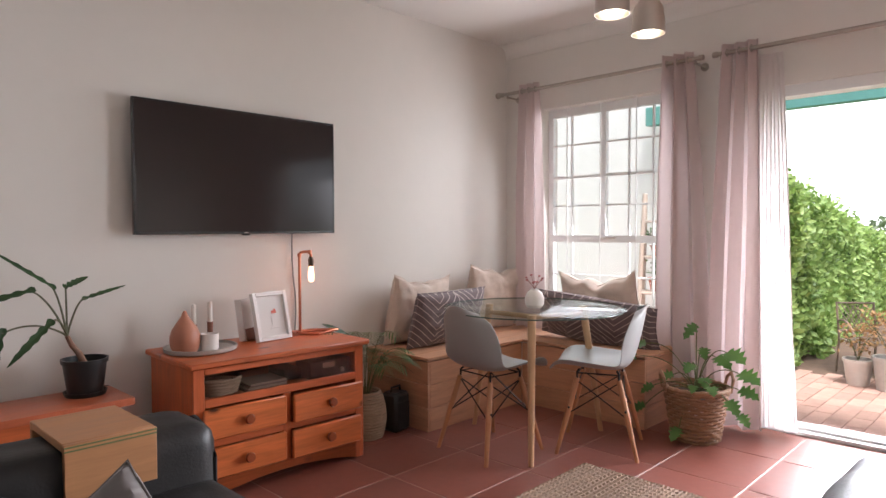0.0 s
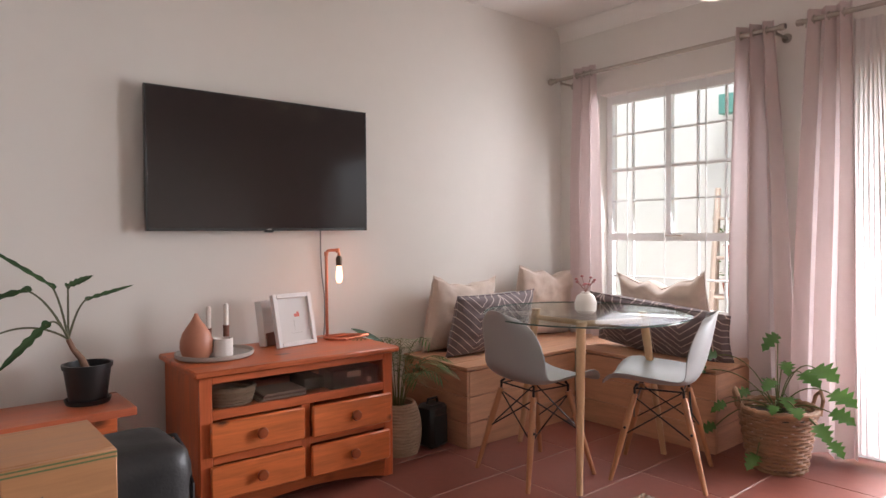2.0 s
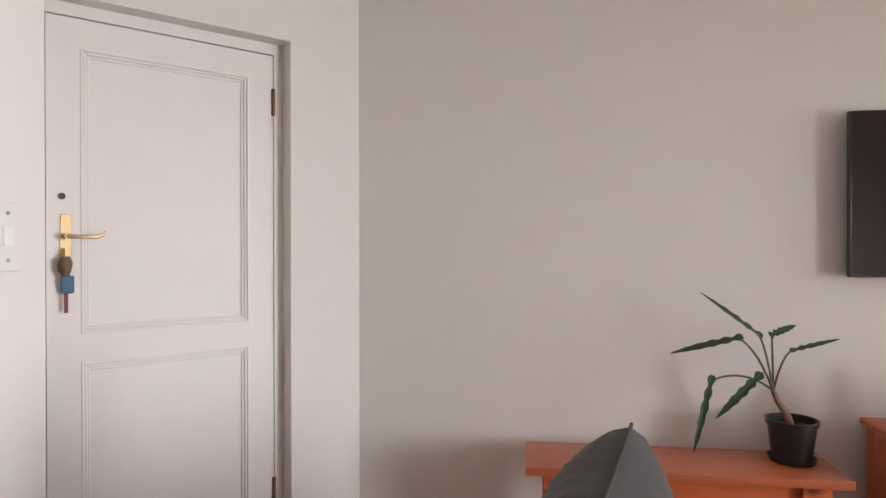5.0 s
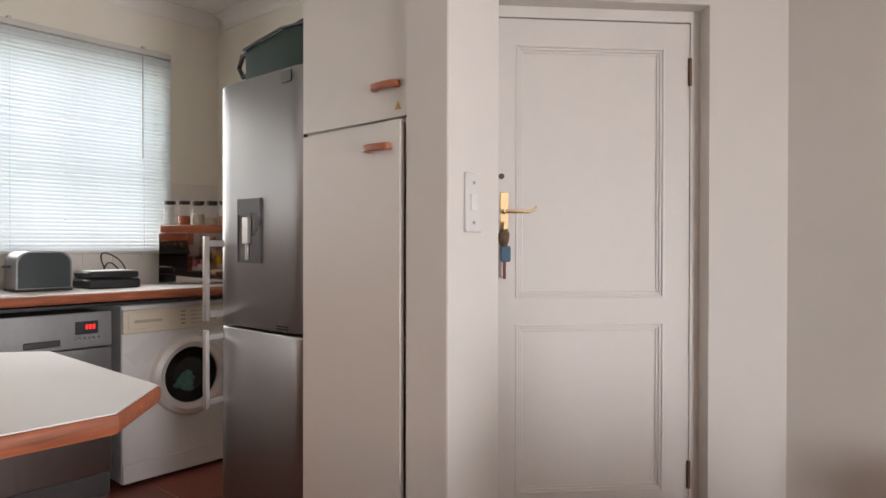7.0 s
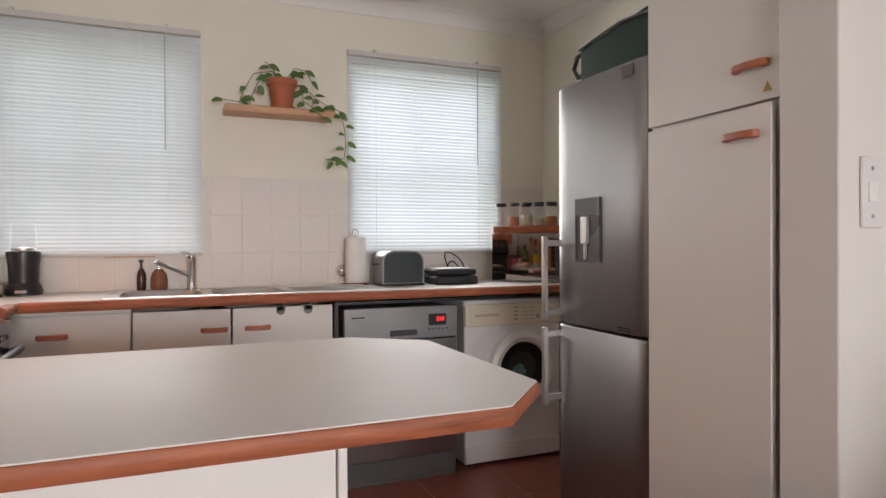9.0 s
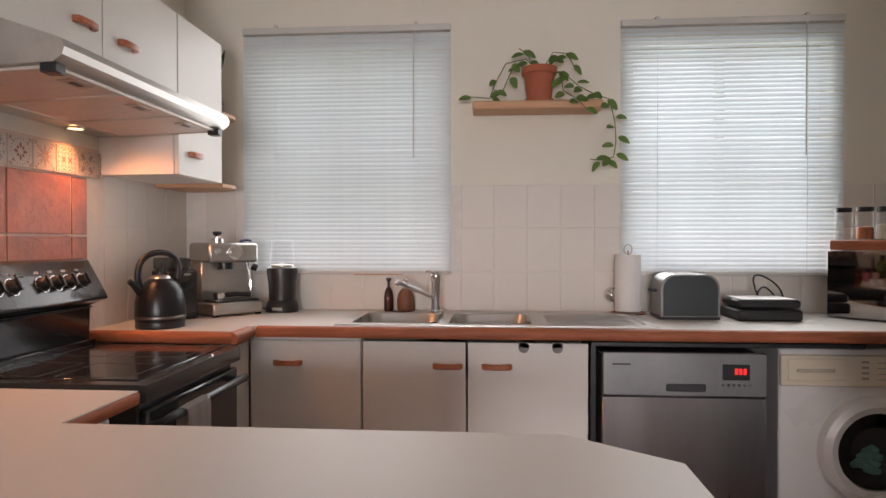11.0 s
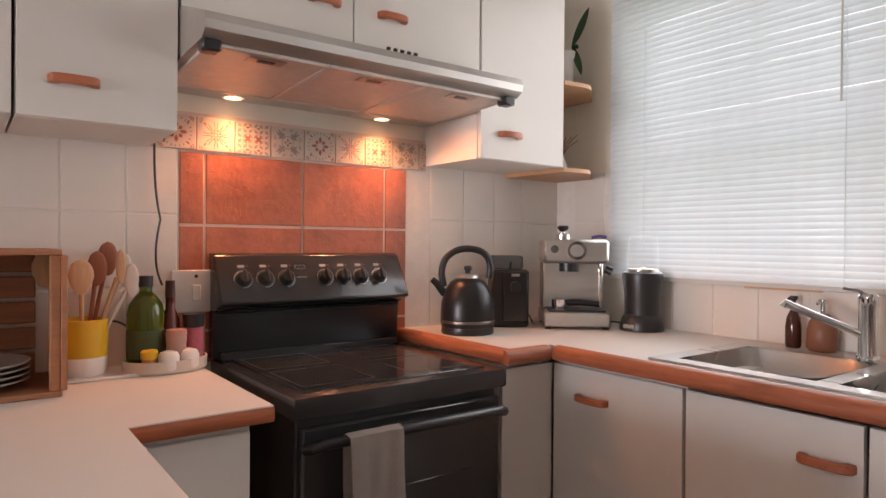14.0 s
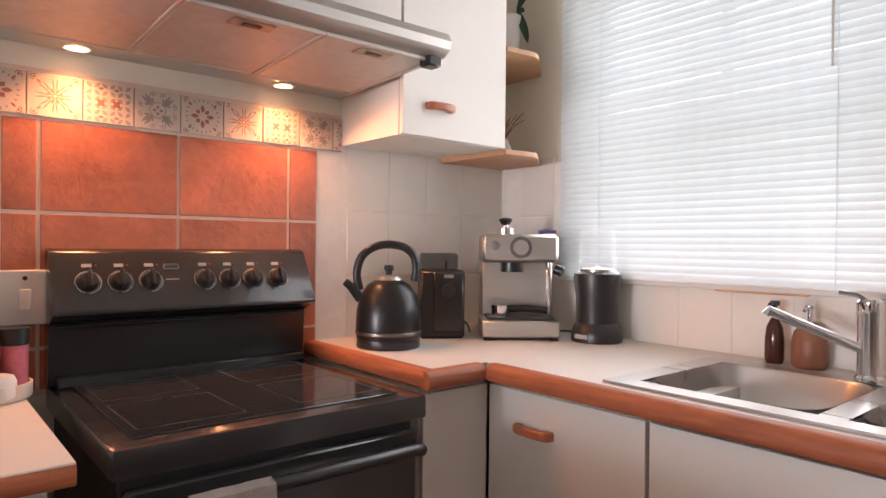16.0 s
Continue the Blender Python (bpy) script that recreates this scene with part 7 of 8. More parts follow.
def chevron_mat():
    m = mat("chevron_fabric", (0.145, 0.11, 0.115), 0.9, var=0.2, scale=10, bump=0.3, bscale=250, sheen=0.2)
    nt = m.node_tree
    tc = nt.nodes["Texture Coordinate"]
    sep = nt.nodes.new("ShaderNodeSeparateXYZ")
    nt.links.new(tc.outputs["Object"], sep.inputs[0])

    def mth(op, a, b=None):
        k = nt.nodes.new("ShaderNodeMath")
        k.operation = op
        for i, q in enumerate((a, b)):
            if q is None:
                continue
            if isinstance(q, (int, float)):
                k.inputs[i].default_value = q
            else:
                nt.links.new(q, k.inputs[i])
        return k.outputs[0]
    ax = mth('PINGPONG', sep.outputs[0], 0.17)
    v = mth('ADD', mth('MULTIPLY', ax, 0.75), sep.outputs[2])
    f = mth('FRACT', mth('MULTIPLY', v, 24.0))
    line = mth('LESS_THAN', f, 0.14)
    f2 = mth('LESS_THAN', mth('FRACT', mth('MULTIPLY', mth('ADD', sep.outputs[0], 0.0), 2.94)), 0.018)
    line = mth('MAXIMUM', line, f2)
    mx = nt.nodes.new("ShaderNodeMix")
    mx.data_type = 'RGBA'
    nt.links.new(line, mx.inputs[0])
    b = nt.nodes["Principled BSDF"]
    src = b.inputs["Base Color"].links[0].from_socket
    nt.links.new(src, mx.inputs[6])
    mx.inputs[7].default_value = (0.52, 0.44, 0.40, 1)
    nt.links.new(mx.outputs[2], b.inputs["Base Color"])
    return m


chev_m = chevron_mat()
velvet_m = mat("grey_velvet", (0.035, 0.032, 0.032), 0.9, var=0.3, scale=6, bump=0.2, bscale=250, sheen=0.25, spec=0.2)
# seat top of the corner bench
BZ = 0.425
cushion(pose(-1.06, -0.10, BZ + 0.215, 10, 3, 3), 0.52, 0.45, 0.18, beige_m, "plain beige canvas cushion on the corner bench", 0.05)
cushion(pose(-1.00, -0.31, BZ + 0.175, 16, 0, 2), 0.64, 0.36, 0.17, chev_m, "dark cushion with fine pale chevron lines")
cushion(pose(-0.32, -0.12, BZ + 0.235, 12, 2, -8), 0.52, 0.49, 0.16, beige_m, "beige canvas cushion leaning in the bench corner", 0.05)
cushion(pose(-0.19, -0.94, BZ + 0.23, 14, -3, -90), 0.56, 0.47, 0.20, beige_m, "beige canvas cushion slumped against the window sill", 0.08)
cushion(pose(-0.34, -0.985, BZ + 0.145, 24, 5, -88), 0.86, 0.33, 0.18, chev_m, "long dark cushion with pale chevron lines")

# ---- corner bench of pine boards ----
cbn = thing("corner_bench", Matrix(), "L-shaped corner bench of pale pine pallet boards", "bench")
X_W, Y_F, X_F, Y_E = -1.41, -0.545, -0.53, -1.42
gap = 0.004
hb = (BZ - 0.02 - 0.004 * 3) / 3
for k in range(3):
    z0 = k * (hb + gap)
    part("board", boxes(((X_W + 0.02, Y_F, z0), (X_F, Y_F + 0.018, z0 + hb)), bev=0.002), pal_m, cbn)
    part("board", boxes(((X_W, Y_F, z0), (X_W + 0.018, -0.004, z0 + hb)), bev=0.002), paly_m, cbn)
    part("board", boxes(((X_F, Y_E, z0), (X_F + 0.018, Y_F - 0.002, z0 + hb)), bev=0.002), paly_m, cbn)
    part("board", boxes(((X_F + 0.02, Y_E, z0), (-0.022, Y_E + 0.018, z0 + hb)), bev=0.002), pal_m, cbn)
for k in range(4):
    d_ = 0.1345
    part("seat_board", boxes(((X_W - 0.004, Y_F - 0.006 + k * (d_ + 0.003), BZ - 0.018), (-0.004, Y_F - 0.006 + k * (d_ + 0.003) + d_, BZ)), bev=0.002), pal_m, cbn)
    part("seat_board", boxes(((X_F - 0.006 + k * 0.128, Y_E - 0.004, BZ - 0.018), (X_F - 0.006 + k * 0.128 + 0.125, Y_F - 0.009, BZ)), bev=0.002), paly_m, cbn)
part("frame", boxes(((X_W + 0.03, -0.05, 0), (X_W + 0.07, -0.01, BZ - 0.02)), ((-0.10, -0.05, 0), (-0.06, -0.01, BZ - 0.02)), ((-0.10, Y_E + 0.03, 0), (-0.06, Y_E + 0.07, BZ - 0.02))), pal_m, cbn, smooth=False)

# ---- glass table ----
TB = Vector((-1.115, -1.065, 0))
tb = thing("dining_table", Matrix.Translation(TB), "round glass-topped dining table on beech legs", "table")
TZ_, TR = 0.725, 0.487
bm = bmesh.new()
lathe(bm, [(0, 0), (TR - 0.004, 0), (TR, 0.003), (TR, 0.007), (TR - 0.004, 0.010), (0, 0.010)], (0, 0, TZ_), 72)
tg = glass_mat("table_glass", (0.90, 0.955, 0.93))
part("glass_top", bm, tg, tb).visible_shadow = False
part("glass_rim", one(lathe, [(TR + 0.0002, 0.002), (TR + 0.0012, 0.003), (TR + 0.0012, 0.007), (TR + 0.0002, 0.008)], (0, 0, TZ_), 72), mat("glass_edge_green", (0.10, 0.14, 0.125), 0.15, var=0.1), tb, "dark green glass edge")
legs = [(-1.432, -1.281), (-0.705, -1.24), (-1.106, -0.63), ]
for lx, ly in legs:
    p0 = Vector((lx, ly, 0)) - TB
    p1 = Vector((p0.x * 0.72, p0.y * 0.72, TZ_ - 0.001))
    bm = bmesh.new()
    cyl(bm, p0, p1, 0.014, 0.022, 18)
    for v in bm.verts:
        if v.co.z < 0.02:
            v.co.z = 0
        elif v.co.z > TZ_ - 0.03:
            v.co.z = TZ_ - 0.0005
    part("leg", bm, beech_m, tb)
    part("stretcher", one(tube, [Vector((0, 0, TZ_ - 0.045)), Vector((p1.x, p1.y, TZ_ - 0.045))], 0.014, 10), beech_m, tb)
va_ = thing("bud_vase", pose(-1.14, -1.09, TZ_ + 0.0105), "round white bud vase with dried pink flowers", "vase")
part("vase", one(lathe, [(0, 0), (0.035, 0), (0.05, 0.015), (0.052, 0.05), (0.040, 0.082), (0.022, 0.094), (0.022, 0.10), (0.018, 0.10), (0, 0.09)], seg=28), ceram_m, va_)
for k in range(9):
    a = k * 2.4
    tp_ = (0.05 * math.cos(a) * (0.5 + 0.1 * (k % 4)), 0.05 * math.sin(a), 0.135 + 0.012 * (k % 4))
    part("stem", one(tube, arc((0, 0, 0.095), (0.01 * math.cos(a), 0.01 * math.sin(a), 0.12), tp_), 0.0012, 5), MATS["dried_stem"], va_)
    part("flower", one(lathe, [(0, -0.006), (0.007, -0.002), (0.008, 0.003), (0, 0.007)], tp_, 8), mat("dusty_pink_petals", (0.45, 0.17, 0.17), 0.8, var=0.3), va_)
bw = solid("dark_dish", one(lathe, [(0, 0), (0.03, 0), (0.06, 0.012), (0.062, 0.018), (0.03, 0.006), (0, 0.005)], (-0.86, -0.90, TZ_ + 0.0105), 24), mat("dark_glaze", (0.03, 0.022, 0.025), 0.3), "small dark dish on the glass table", "dish")


# ---- chairs ----
def shell_chair(m):
    c = thing("dining_chair", m, "grey moulded plastic shell chair on splayed wooden legs", "chair", "chairs at the glass table")
    prof = [(0.225, 0.425, 0.185), (0.215, 0.44, 0.205), (0.17, 0.447, 0.22), (0.08, 0.437, 0.232), (-0.03, 0.428, 0.235), (-0.12, 0.432, 0.23), (-0.165, 0.455, 0.225), (-0.19, 0.50, 0.222), (-0.207, 0.56, 0.218), (-0.222, 0.63, 0.208), (-0.236, 0.70, 0.185), (-0.245, 0.75, 0.15), (-0.249, 0.772, 0.10)]
    bm = bmesh.new()
    n = 14
    g = []
    for k, (x, z, hw) in enumerate(prof):
        back = min(1, max(0, (k - 4) / 4))
        row = []
        for i in range(n + 1):
            s = -1 + 2 * i / n
            lift = abs(s) ** 3
            xx = x + back * 0.075 * lift * (1.0 if k < 10 else 0.8)
            zz = z + (1 - back) * 0.055 * lift * (0.35 if k < 2 else 1.0) - (0.03 * s * s if k >= 11 else 0) - (0.012 * s * s if k < 1 else 0)
            row.append(bm.verts.new((xx, s * hw, zz)))
        g.append(row)
    for a, b in zip(g, g[1:]):
        for i in range(n):
            bm.faces.new((a[i], a[i + 1], b[i + 1], b[i]))
    bmesh.ops.recalc_face_normals(bm, faces=bm.faces)
    bmesh.ops.solidify(bm, geom=list(bm.faces), thickness=0.006)
    sh_ = part("seat_shell", bm, shell_m, c)
    md = sh_.modifiers.new("sub", 'SUBSURF')
    md.levels = md.render_levels = 1
    tops = []
    for sx, sy in ((1, 1), (1, -1), (-1, 1), (-1, -1)):
        p0, p1 = Vector((sx * 0.20 - 0.01, sy * 0.185, 0)), Vector((sx * 0.105 - 0.01, sy * 0.115, 0.385))
        bm = bmesh.new()
        cyl(bm, p0, p0.lerp(p1, 0.6), 0.0105, 0.0155, 14)
        cyl(bm, p0.lerp(p1, 0.6), p1, 0.0155, 0.0145, 14)
        for v in bm.verts:
            if v.co.z < 0.01:
                v.co.z = 0
        part("leg", bm, oakleg_m, c)
        tops.append((p0, p1))
        part("bolt", one(cyl, p0.lerp(p1, 0.62) + Vector((0, 0.016 * sy, 0)), p0.lerp(p1, 0.62) + Vector((0, 0.021 * sy, 0)), 0.006, seg=10), wire_m, c)
        part("leg_bracket", one(tube, [p1 - Vector((0, 0, 0.03)), p1 + Vector((0, 0, 0.03)), Vector((p1.x * 0.9, p1.y * 0.9, 0.43))], 0.006, 6), wire_m, c)
    prs = [(0, 1), (2, 3), (0, 2), (1, 3)]
    for a, b in prs:
        part("cross_wire", one(cyl, tops[a][0].lerp(tops[a][1], 0.52), tops[b][0].lerp(tops[b][1], 0.97), 0.0035, seg=6), wire_m, c)
        part("cross_wire", one(cyl, tops[b][0].lerp(tops[b][1], 0.52), tops[a][0].lerp(tops[a][1], 0.97), 0.0035, seg=6), wire_m, c)
    part("seat_wire", one(tube, [(0.09, 0.11, 0.41), (0.09, -0.11, 0.41), (-0.11, -0.11, 0.41), (-0.11, 0.11, 0.41), (0.09, 0.11, 0.41)], 0.004, 6), wire_m, c)
    return c


ch = shell_chair(pose(-1.356, -0.968, 0, 0, 0, -7))
copy_thing(ch, pose(-0.947, -1.365, 0, 0, 0, 114))

# ---- palm, speaker, basket plant ----
pa = thing("potted_palm", pose(-1.695, -0.33, 0), "small palm in a woven rope pot beside the sideboard", "plant")
bm = bmesh.new()
for k in range(17):
    z = 0.008 + k * 0.0152
    r = 0.085 + 0.03 * math.sin(math.pi * min(1, (z + 0.02) / 0.27)) ** 0.8
    tube(bm, [(r * math.cos(a), r * math.sin(a), z + 0.001 * math.sin(7 * a)) for a in [2 * math.pi * i / 32 for i in range(33)]], 0.009, 6)
part("rope_pot", bm, mat("rope_fibre", (0.40, 0.29, 0.20), 0.95, var=0.25, scale=25, bump=0.6, bscale=160, isl=0.3), pa)
part("soil", one(lathe, [(0.098, 0.22), (0, 0.228)]), soil_m, pa)
for k in range(20):
    a = k * 2.39996
    ln = 0.24 + 0.24 * ((k * 7) % 5) / 5
    out = 0.16 + 0.16 * ((k * 3) % 4) / 4
    pts = arc((0.02 * math.cos(a), 0.02 * math.sin(a), 0.22), (0.35 * out * math.cos(a), 0.35 * out * math.sin(a), 0.26 + ln), (out * math.cos(a), min(out * math.sin(a), 0.27), 0.18 + ln * 0.95), 14)
    part("frond_stalk", one(tube, pts, 0.0025, 5, 0.5), stem_m, pa)
    bm = bmesh.new()
    for i in range(4, 15):
        p = pts[i]
        d = (pts[min(i + 1, 14)] - pts[i - 1]).normalized()
        sd_ = d.cross(Vector((0, 0, 1)))
        sd_ = sd_.normalized() if sd_.length > 1e-4 else Vector((1, 0, 0))
        for s in (1, -1):
            L = 0.10 * (1 - abs(i - 9) / 14)
            tip = p + (sd_ * s * 0.75 + d * 0.65 + Vector((0, 0, -0.25))) * L
            tip.y = min(tip.y, 0.32)
            leaf_blade(bm, p, tip, 0.0045, (0, 0, 1), 3, 0.01)
    part("frond", bm, palm_leaf, pa)
# one broad leaf rising behind the sideboard
bm = bmesh.new()
leaf_blade(bm, (-0.02, 0.10, 0.55), (-0.20, 0.12, 0.66), 0.016, (0, -0.8, 0.5), 6, 0.02)
part("leaf", bm, dark_leaf, pa)
part("leaf_stalk", one(tube, arc((0, 0.03, 0.22), (0.02, 0.08, 0.45), (-0.02, 0.10, 0.56)), 0.003, 6), stem_m, pa)
sk = thing("speaker", pose(-1.50, -0.37, 0, 0, 0, 8), "small black portable speaker on the floor", "speaker")
part("case", boxes(((-0.065, -0.06, 0.0), (0.065, 0.06, 0.225)), bev=0.018), black_m, sk)
part("grille", boxes(((-0.05, -0.063, 0.02), (0.05, -0.058, 0.17)), bev=0.002), mat("speaker_cloth", (0.015, 0.015, 0.016), 0.9, bump=0.5, bscale=400), sk)
part("carry_handle", one(tube, [(-0.04, 0, 0.22), (-0.035, 0, 0.25), (0.035, 0, 0.25), (0.04, 0, 0.22)], 0.007, 8), black_m, sk)

bk = thing("basket_planter", pose(-0.47, -1.69, 0), "brown wicker basket holding a leafy trailing plant", "plant")
bm = bmesh.new()
for k in range(15):
    z = 0.010 + k * 0.0185
    r = 0.118 + 0.045 * (z / 0.28)
    ph = math.pi * (k % 2)
    tube(bm, [((r + 0.006 * math.sin(13 * a + ph)) * math.cos(a), (r + 0.006 * math.sin(13 * a + ph)) * math.sin(a), z + 0.002 * math.sin(3 * a + k)) for a in [2 * math.pi * i / 78 for i in range(79)]], 0.0088, 6)
part("weave", bm, wick_m, bk)
for k in range(26):
    a = 2 * math.pi * k / 26
    part("stake", one(tube, [(0.116 * math.cos(a), 0.116 * math.sin(a), 0.0), (0.163 * math.cos(a), 0.163 * math.sin(a), 0.29)], 0.005, 6), wick_m, bk)
part("rim", one(tube, [(0.166 * math.cos(a), 0.166 * math.sin(a), 0.288 + 0.004 * math.sin(24 * a)) for a in [2 * math.pi * i / 60 for i in range(61)]], 0.013, 8), wick_m, bk)
for s in (-1, 1):
    ax = Vector((-0.6, 0.8, 0)) * s
    t_ = Vector((-ax.y, ax.x, 0))
    part("handle", one(tube, [ax * 0.165 + t_ * 0.06 + Vector((0, 0, 0.27)), ax * 0.18 + t_ * 0.05 + Vector((0, 0, 0.34)), ax * 0.185 + Vector((0, 0, 0.37)), ax * 0.18 - t_ * 0.05 + Vector((0, 0, 0.34)), ax * 0.165 - t_ * 0.06 + Vector((0, 0, 0.27))], 0.009, 8), wick_m, bk)
part("soil", one(lathe, [(0.155, 0.25), (0, 0.262)], seg=20), soil_m, bk)


def lobed(t):
    return max(0.03, math.sin(math.pi * min(1, 0.08 + 0.9 * t)) ** 0.7 * (0.78 + 0.28 * math.sin(t * 25)) * (1.25 - 0.55 * t))


pl_leaves = [((-0.05, 0.0, 0.42), 0.07), ((0.02, -0.10, 0.46), 0.085), ((-0.02, -0.17, 0.50), 0.10), ((-0.03, -0.24, 0.40), 0.095), ((0.03, -0.22, 0.30), 0.08), ((-0.08, -0.20, 0.26), 0.075), ((-0.13, -0.13, 0.33), 0.065), ((0.05, 0.02, 0.62), 0.07), ((-0.04, -0.06, 0.35), 0.07), ((-0.02, 0.12, 0.34), 0.06), ((-0.10, 0.20, 0.28), 0.055), ((-0.09, -0.26, 0.20), 0.06), ((-0.17, 0.02, 0.09), 0.065), ((-0.10, 0.25, 0.16), 0.06), ((-0.06, 0.32, 0.42), 0.075), ((-0.05, 0.27, 0.50), 0.07), ((0.02, -0.03, 0.50), 0.06), ((-0.12, -0.04, 0.32), 0.05)]
for k, (p, sz) in enumerate(pl_leaves):
    p = Vector(p)
    mid = Vector((p.x * 0.4, p.y * 0.4, max(p.z, 0.3) + 0.05))
    part("leaf_stalk", one(tube, arc((0, 0, 0.25), mid, p), 0.003, 6), stem_m, bk)
    bm = bmesh.new()
    d = Vector((p.x * 0.8 - 0.06, p.y * 0.8, -0.08 if p.z < 0.3 else -0.02)).normalized()
    leaf_blade(bm, p, p + d * sz * 1.35, sz * 0.62, (-0.55, -0.2, 0.8), 16, 0.02, 0.25, lobed)
    part("leaf", bm, green_leaf, bk)

# ---- rug ----
rg = thing("jute_rug", Matrix(), "braided natural jute rug on the tiled floor", "rug")
bm = bmesh.new()
RX0, RX1, RY0, RY1 = -2.75, -1.26, -2.60, -1.475
k = 0
y = RY1
while y > RY0:
    n = 130
    pts = [(RX0 + (RX1 - RX0) * i / n, y - 0.011 + 0.004 * math.sin(i * 2.1 + k * 1.3), 0.0125 + 0.003 * math.sin(i * 2.1 + k)) for i in range(n + 1)]
    part("braid", one(tube, pts, 0.0115, 6), jute_m, rg)
    y -= 0.0205
    k += 1
part("border", one(tube, [(RX0, RY0, 0.011), (RX1, RY0, 0.011), (RX1, RY1, 0.011), (RX0, RY1, 0.011), (RX0, RY0, 0.011)], 0.011, 8), jute_m, rg)


# ---- sofas ----
def soft_box(lo, hi, r, bulge=0.0, n=1):
    bm = bmesh.new()
    bx(bm, lo, hi, r, 5)
    c = (Vector(lo) + Vector(hi)) / 2
    h = (Vector(hi) - Vector(lo)) / 2
    bmesh.ops.subdivide_edges(bm, edges=[e for e in bm.edges if e.calc_length() > 0.12], cuts=6, use_grid_fill=True)
    for v in bm.verts:
        q = Vector([(v.co[i] - c[i]) / h[i] for i in range(3)])
        for i in range(3):
            j, k = (i + 1) % 3, (i + 2) % 3
            v.co[i] += bulge * q[i] * max(0, 1 - q[j] ** 2) * max(0, 1 - q[k] ** 2)
        v.co += noise.noise_vector(v.co * 5) * 0.006
    return bm


s1 = thing("leather_sofa", Matrix(), "black leather two-seater sofa with rolled arms", "sofa", "leather sofas")
part("base", boxes(((-3.93, -2.12, 0.08), (-3.08, -1.08, 0.28)), bev=0.02), leather_m, s1)
part("seat_cushion", soft_box((-3.78, -1.98, 0.27), (-3.06, -1.30, 0.42), 0.05, 0.02), leather_m, s1)
part("backrest", soft_box((-3.98, -2.05, 0.20), (-3.76, -1.25, 0.60), 0.07, 0.02), leather_m, s1)
part("armrest", soft_box((-3.98, -1.315, 0.06), (-3.045, -1.03, 0.583), 0.095, 0.008), leather_m, s1)
part("arm_piping", one(tube, [(-3.052, -1.29, 0.10), (-3.052, -1.295, 0.475), (-3.055, -1.26, 0.547), (-3.055, -1.17, 0.571), (-3.055, -1.08, 0.547), (-3.052, -1.05, 0.475), (-3.052, -1.055, 0.10)], 0.006, 6), leather_m, s1)
part("armrest", soft_box((-3.98, -2.30, 0.06), (-3.045, -2.03, 0.56), 0.095, 0.008), leather_m, s1)
for x in (-3.9, -3.12):
    for y in (-2.2, -1.12):
        part("foot", boxes(((x - 0.03, y - 0.03, 0), (x + 0.03, y + 0.03, 0.085))), black_m, s1, smooth=False)


def arm_tray(m):
    t = thing("armrest_tray", m, "plywood tray folded over the sofa armrest", "tray", "armrest trays")
    part("top", boxes(((-0.115, -0.14, 0.0), (0.115, 0.14, 0.022)), bev=0.002), ply_m, t)
    part("side", boxes(((-0.115, -0.158, -0.125), (0.115, -0.1405, 0.0215)), bev=0.002), ply_m, t)
    part("side", boxes(((-0.115, 0.1405, -0.125), (0.115, 0.158, 0.0215)), bev=0.002), ply_m, t)
    pg_ = mat("ply_green_layer", (0.12, 0.16, 0.06), 0.6)
    for z in (0.003, 0.013):
        part("ply_layer", boxes(((-0.1155, -0.1588, z), (0.1155, -0.1578, z + 0.004))), pg_, t, "greenish plywood layer", smooth=False)
    return t


tr1 = arm_tray(pose(-3.352, -1.172, 0.593))
cushion(pose(-3.895, -1.47, 0.640, 8, -6, 74), 0.44, 0.44, 0.27, velvet_m, "dark grey velvet cushion upright on the sofa")
cushion(pose(-3.50, -1.72, 0.43, 25, 40, 150), 0.34, 0.34, 0.15, mat("taupe_velvet", (0.14, 0.12, 0.115), 0.85, var=0.2, scale=6, sheen=0.6), "taupe velvet cushion lying on the sofa")
cushion(pose(-3.66, -1.60, 0.46, 30, 0, 120), 0.34, 0.30, 0.14, mat("navy_cloth", (0.02, 0.024, 0.03), 0.9, var=0.2), "dark navy cushion on the sofa")
s2 = thing("leather_sofa", Matrix(), "black leather sofa with soft seat and rounded arm", "sofa", "leather sofas")
part("base", boxes(((-3.0, -3.55, 0.08), (-1.22, -2.74, 0.28)), bev=0.02), leather_m, s2)
part("seat_cushion", soft_box((-2.25, -3.35, 0.25), (-1.49, -2.665, 0.435), 0.08, 0.03), leather_m, s2)
part("seat_cushion", soft_box((-3.0, -3.35, 0.25), (-2.26, -2.70, 0.42), 0.08, 0.03), leather_m, s2)
part("backrest", soft_box((-3.0, -3.62, 0.20), (-1.25, -3.34, 0.78), 0.09, 0.02), leather_m, s2)
part("armrest", soft_box((-1.485, -3.55, 0.06), (-1.20, -2.745, 0.64), 0.10, 0.01), leather_m, s2)
for x in (-2.9, -1.3):
    for y in (-3.45, -2.85):
        part("foot", boxes(((x - 0.03, y - 0.03, 0), (x + 0.03, y + 0.03, 0.085))), black_m, s2, smooth=False)
copy_thing(tr1, pose(-1.342, -2.98, 0.65, 0, 0, 90))

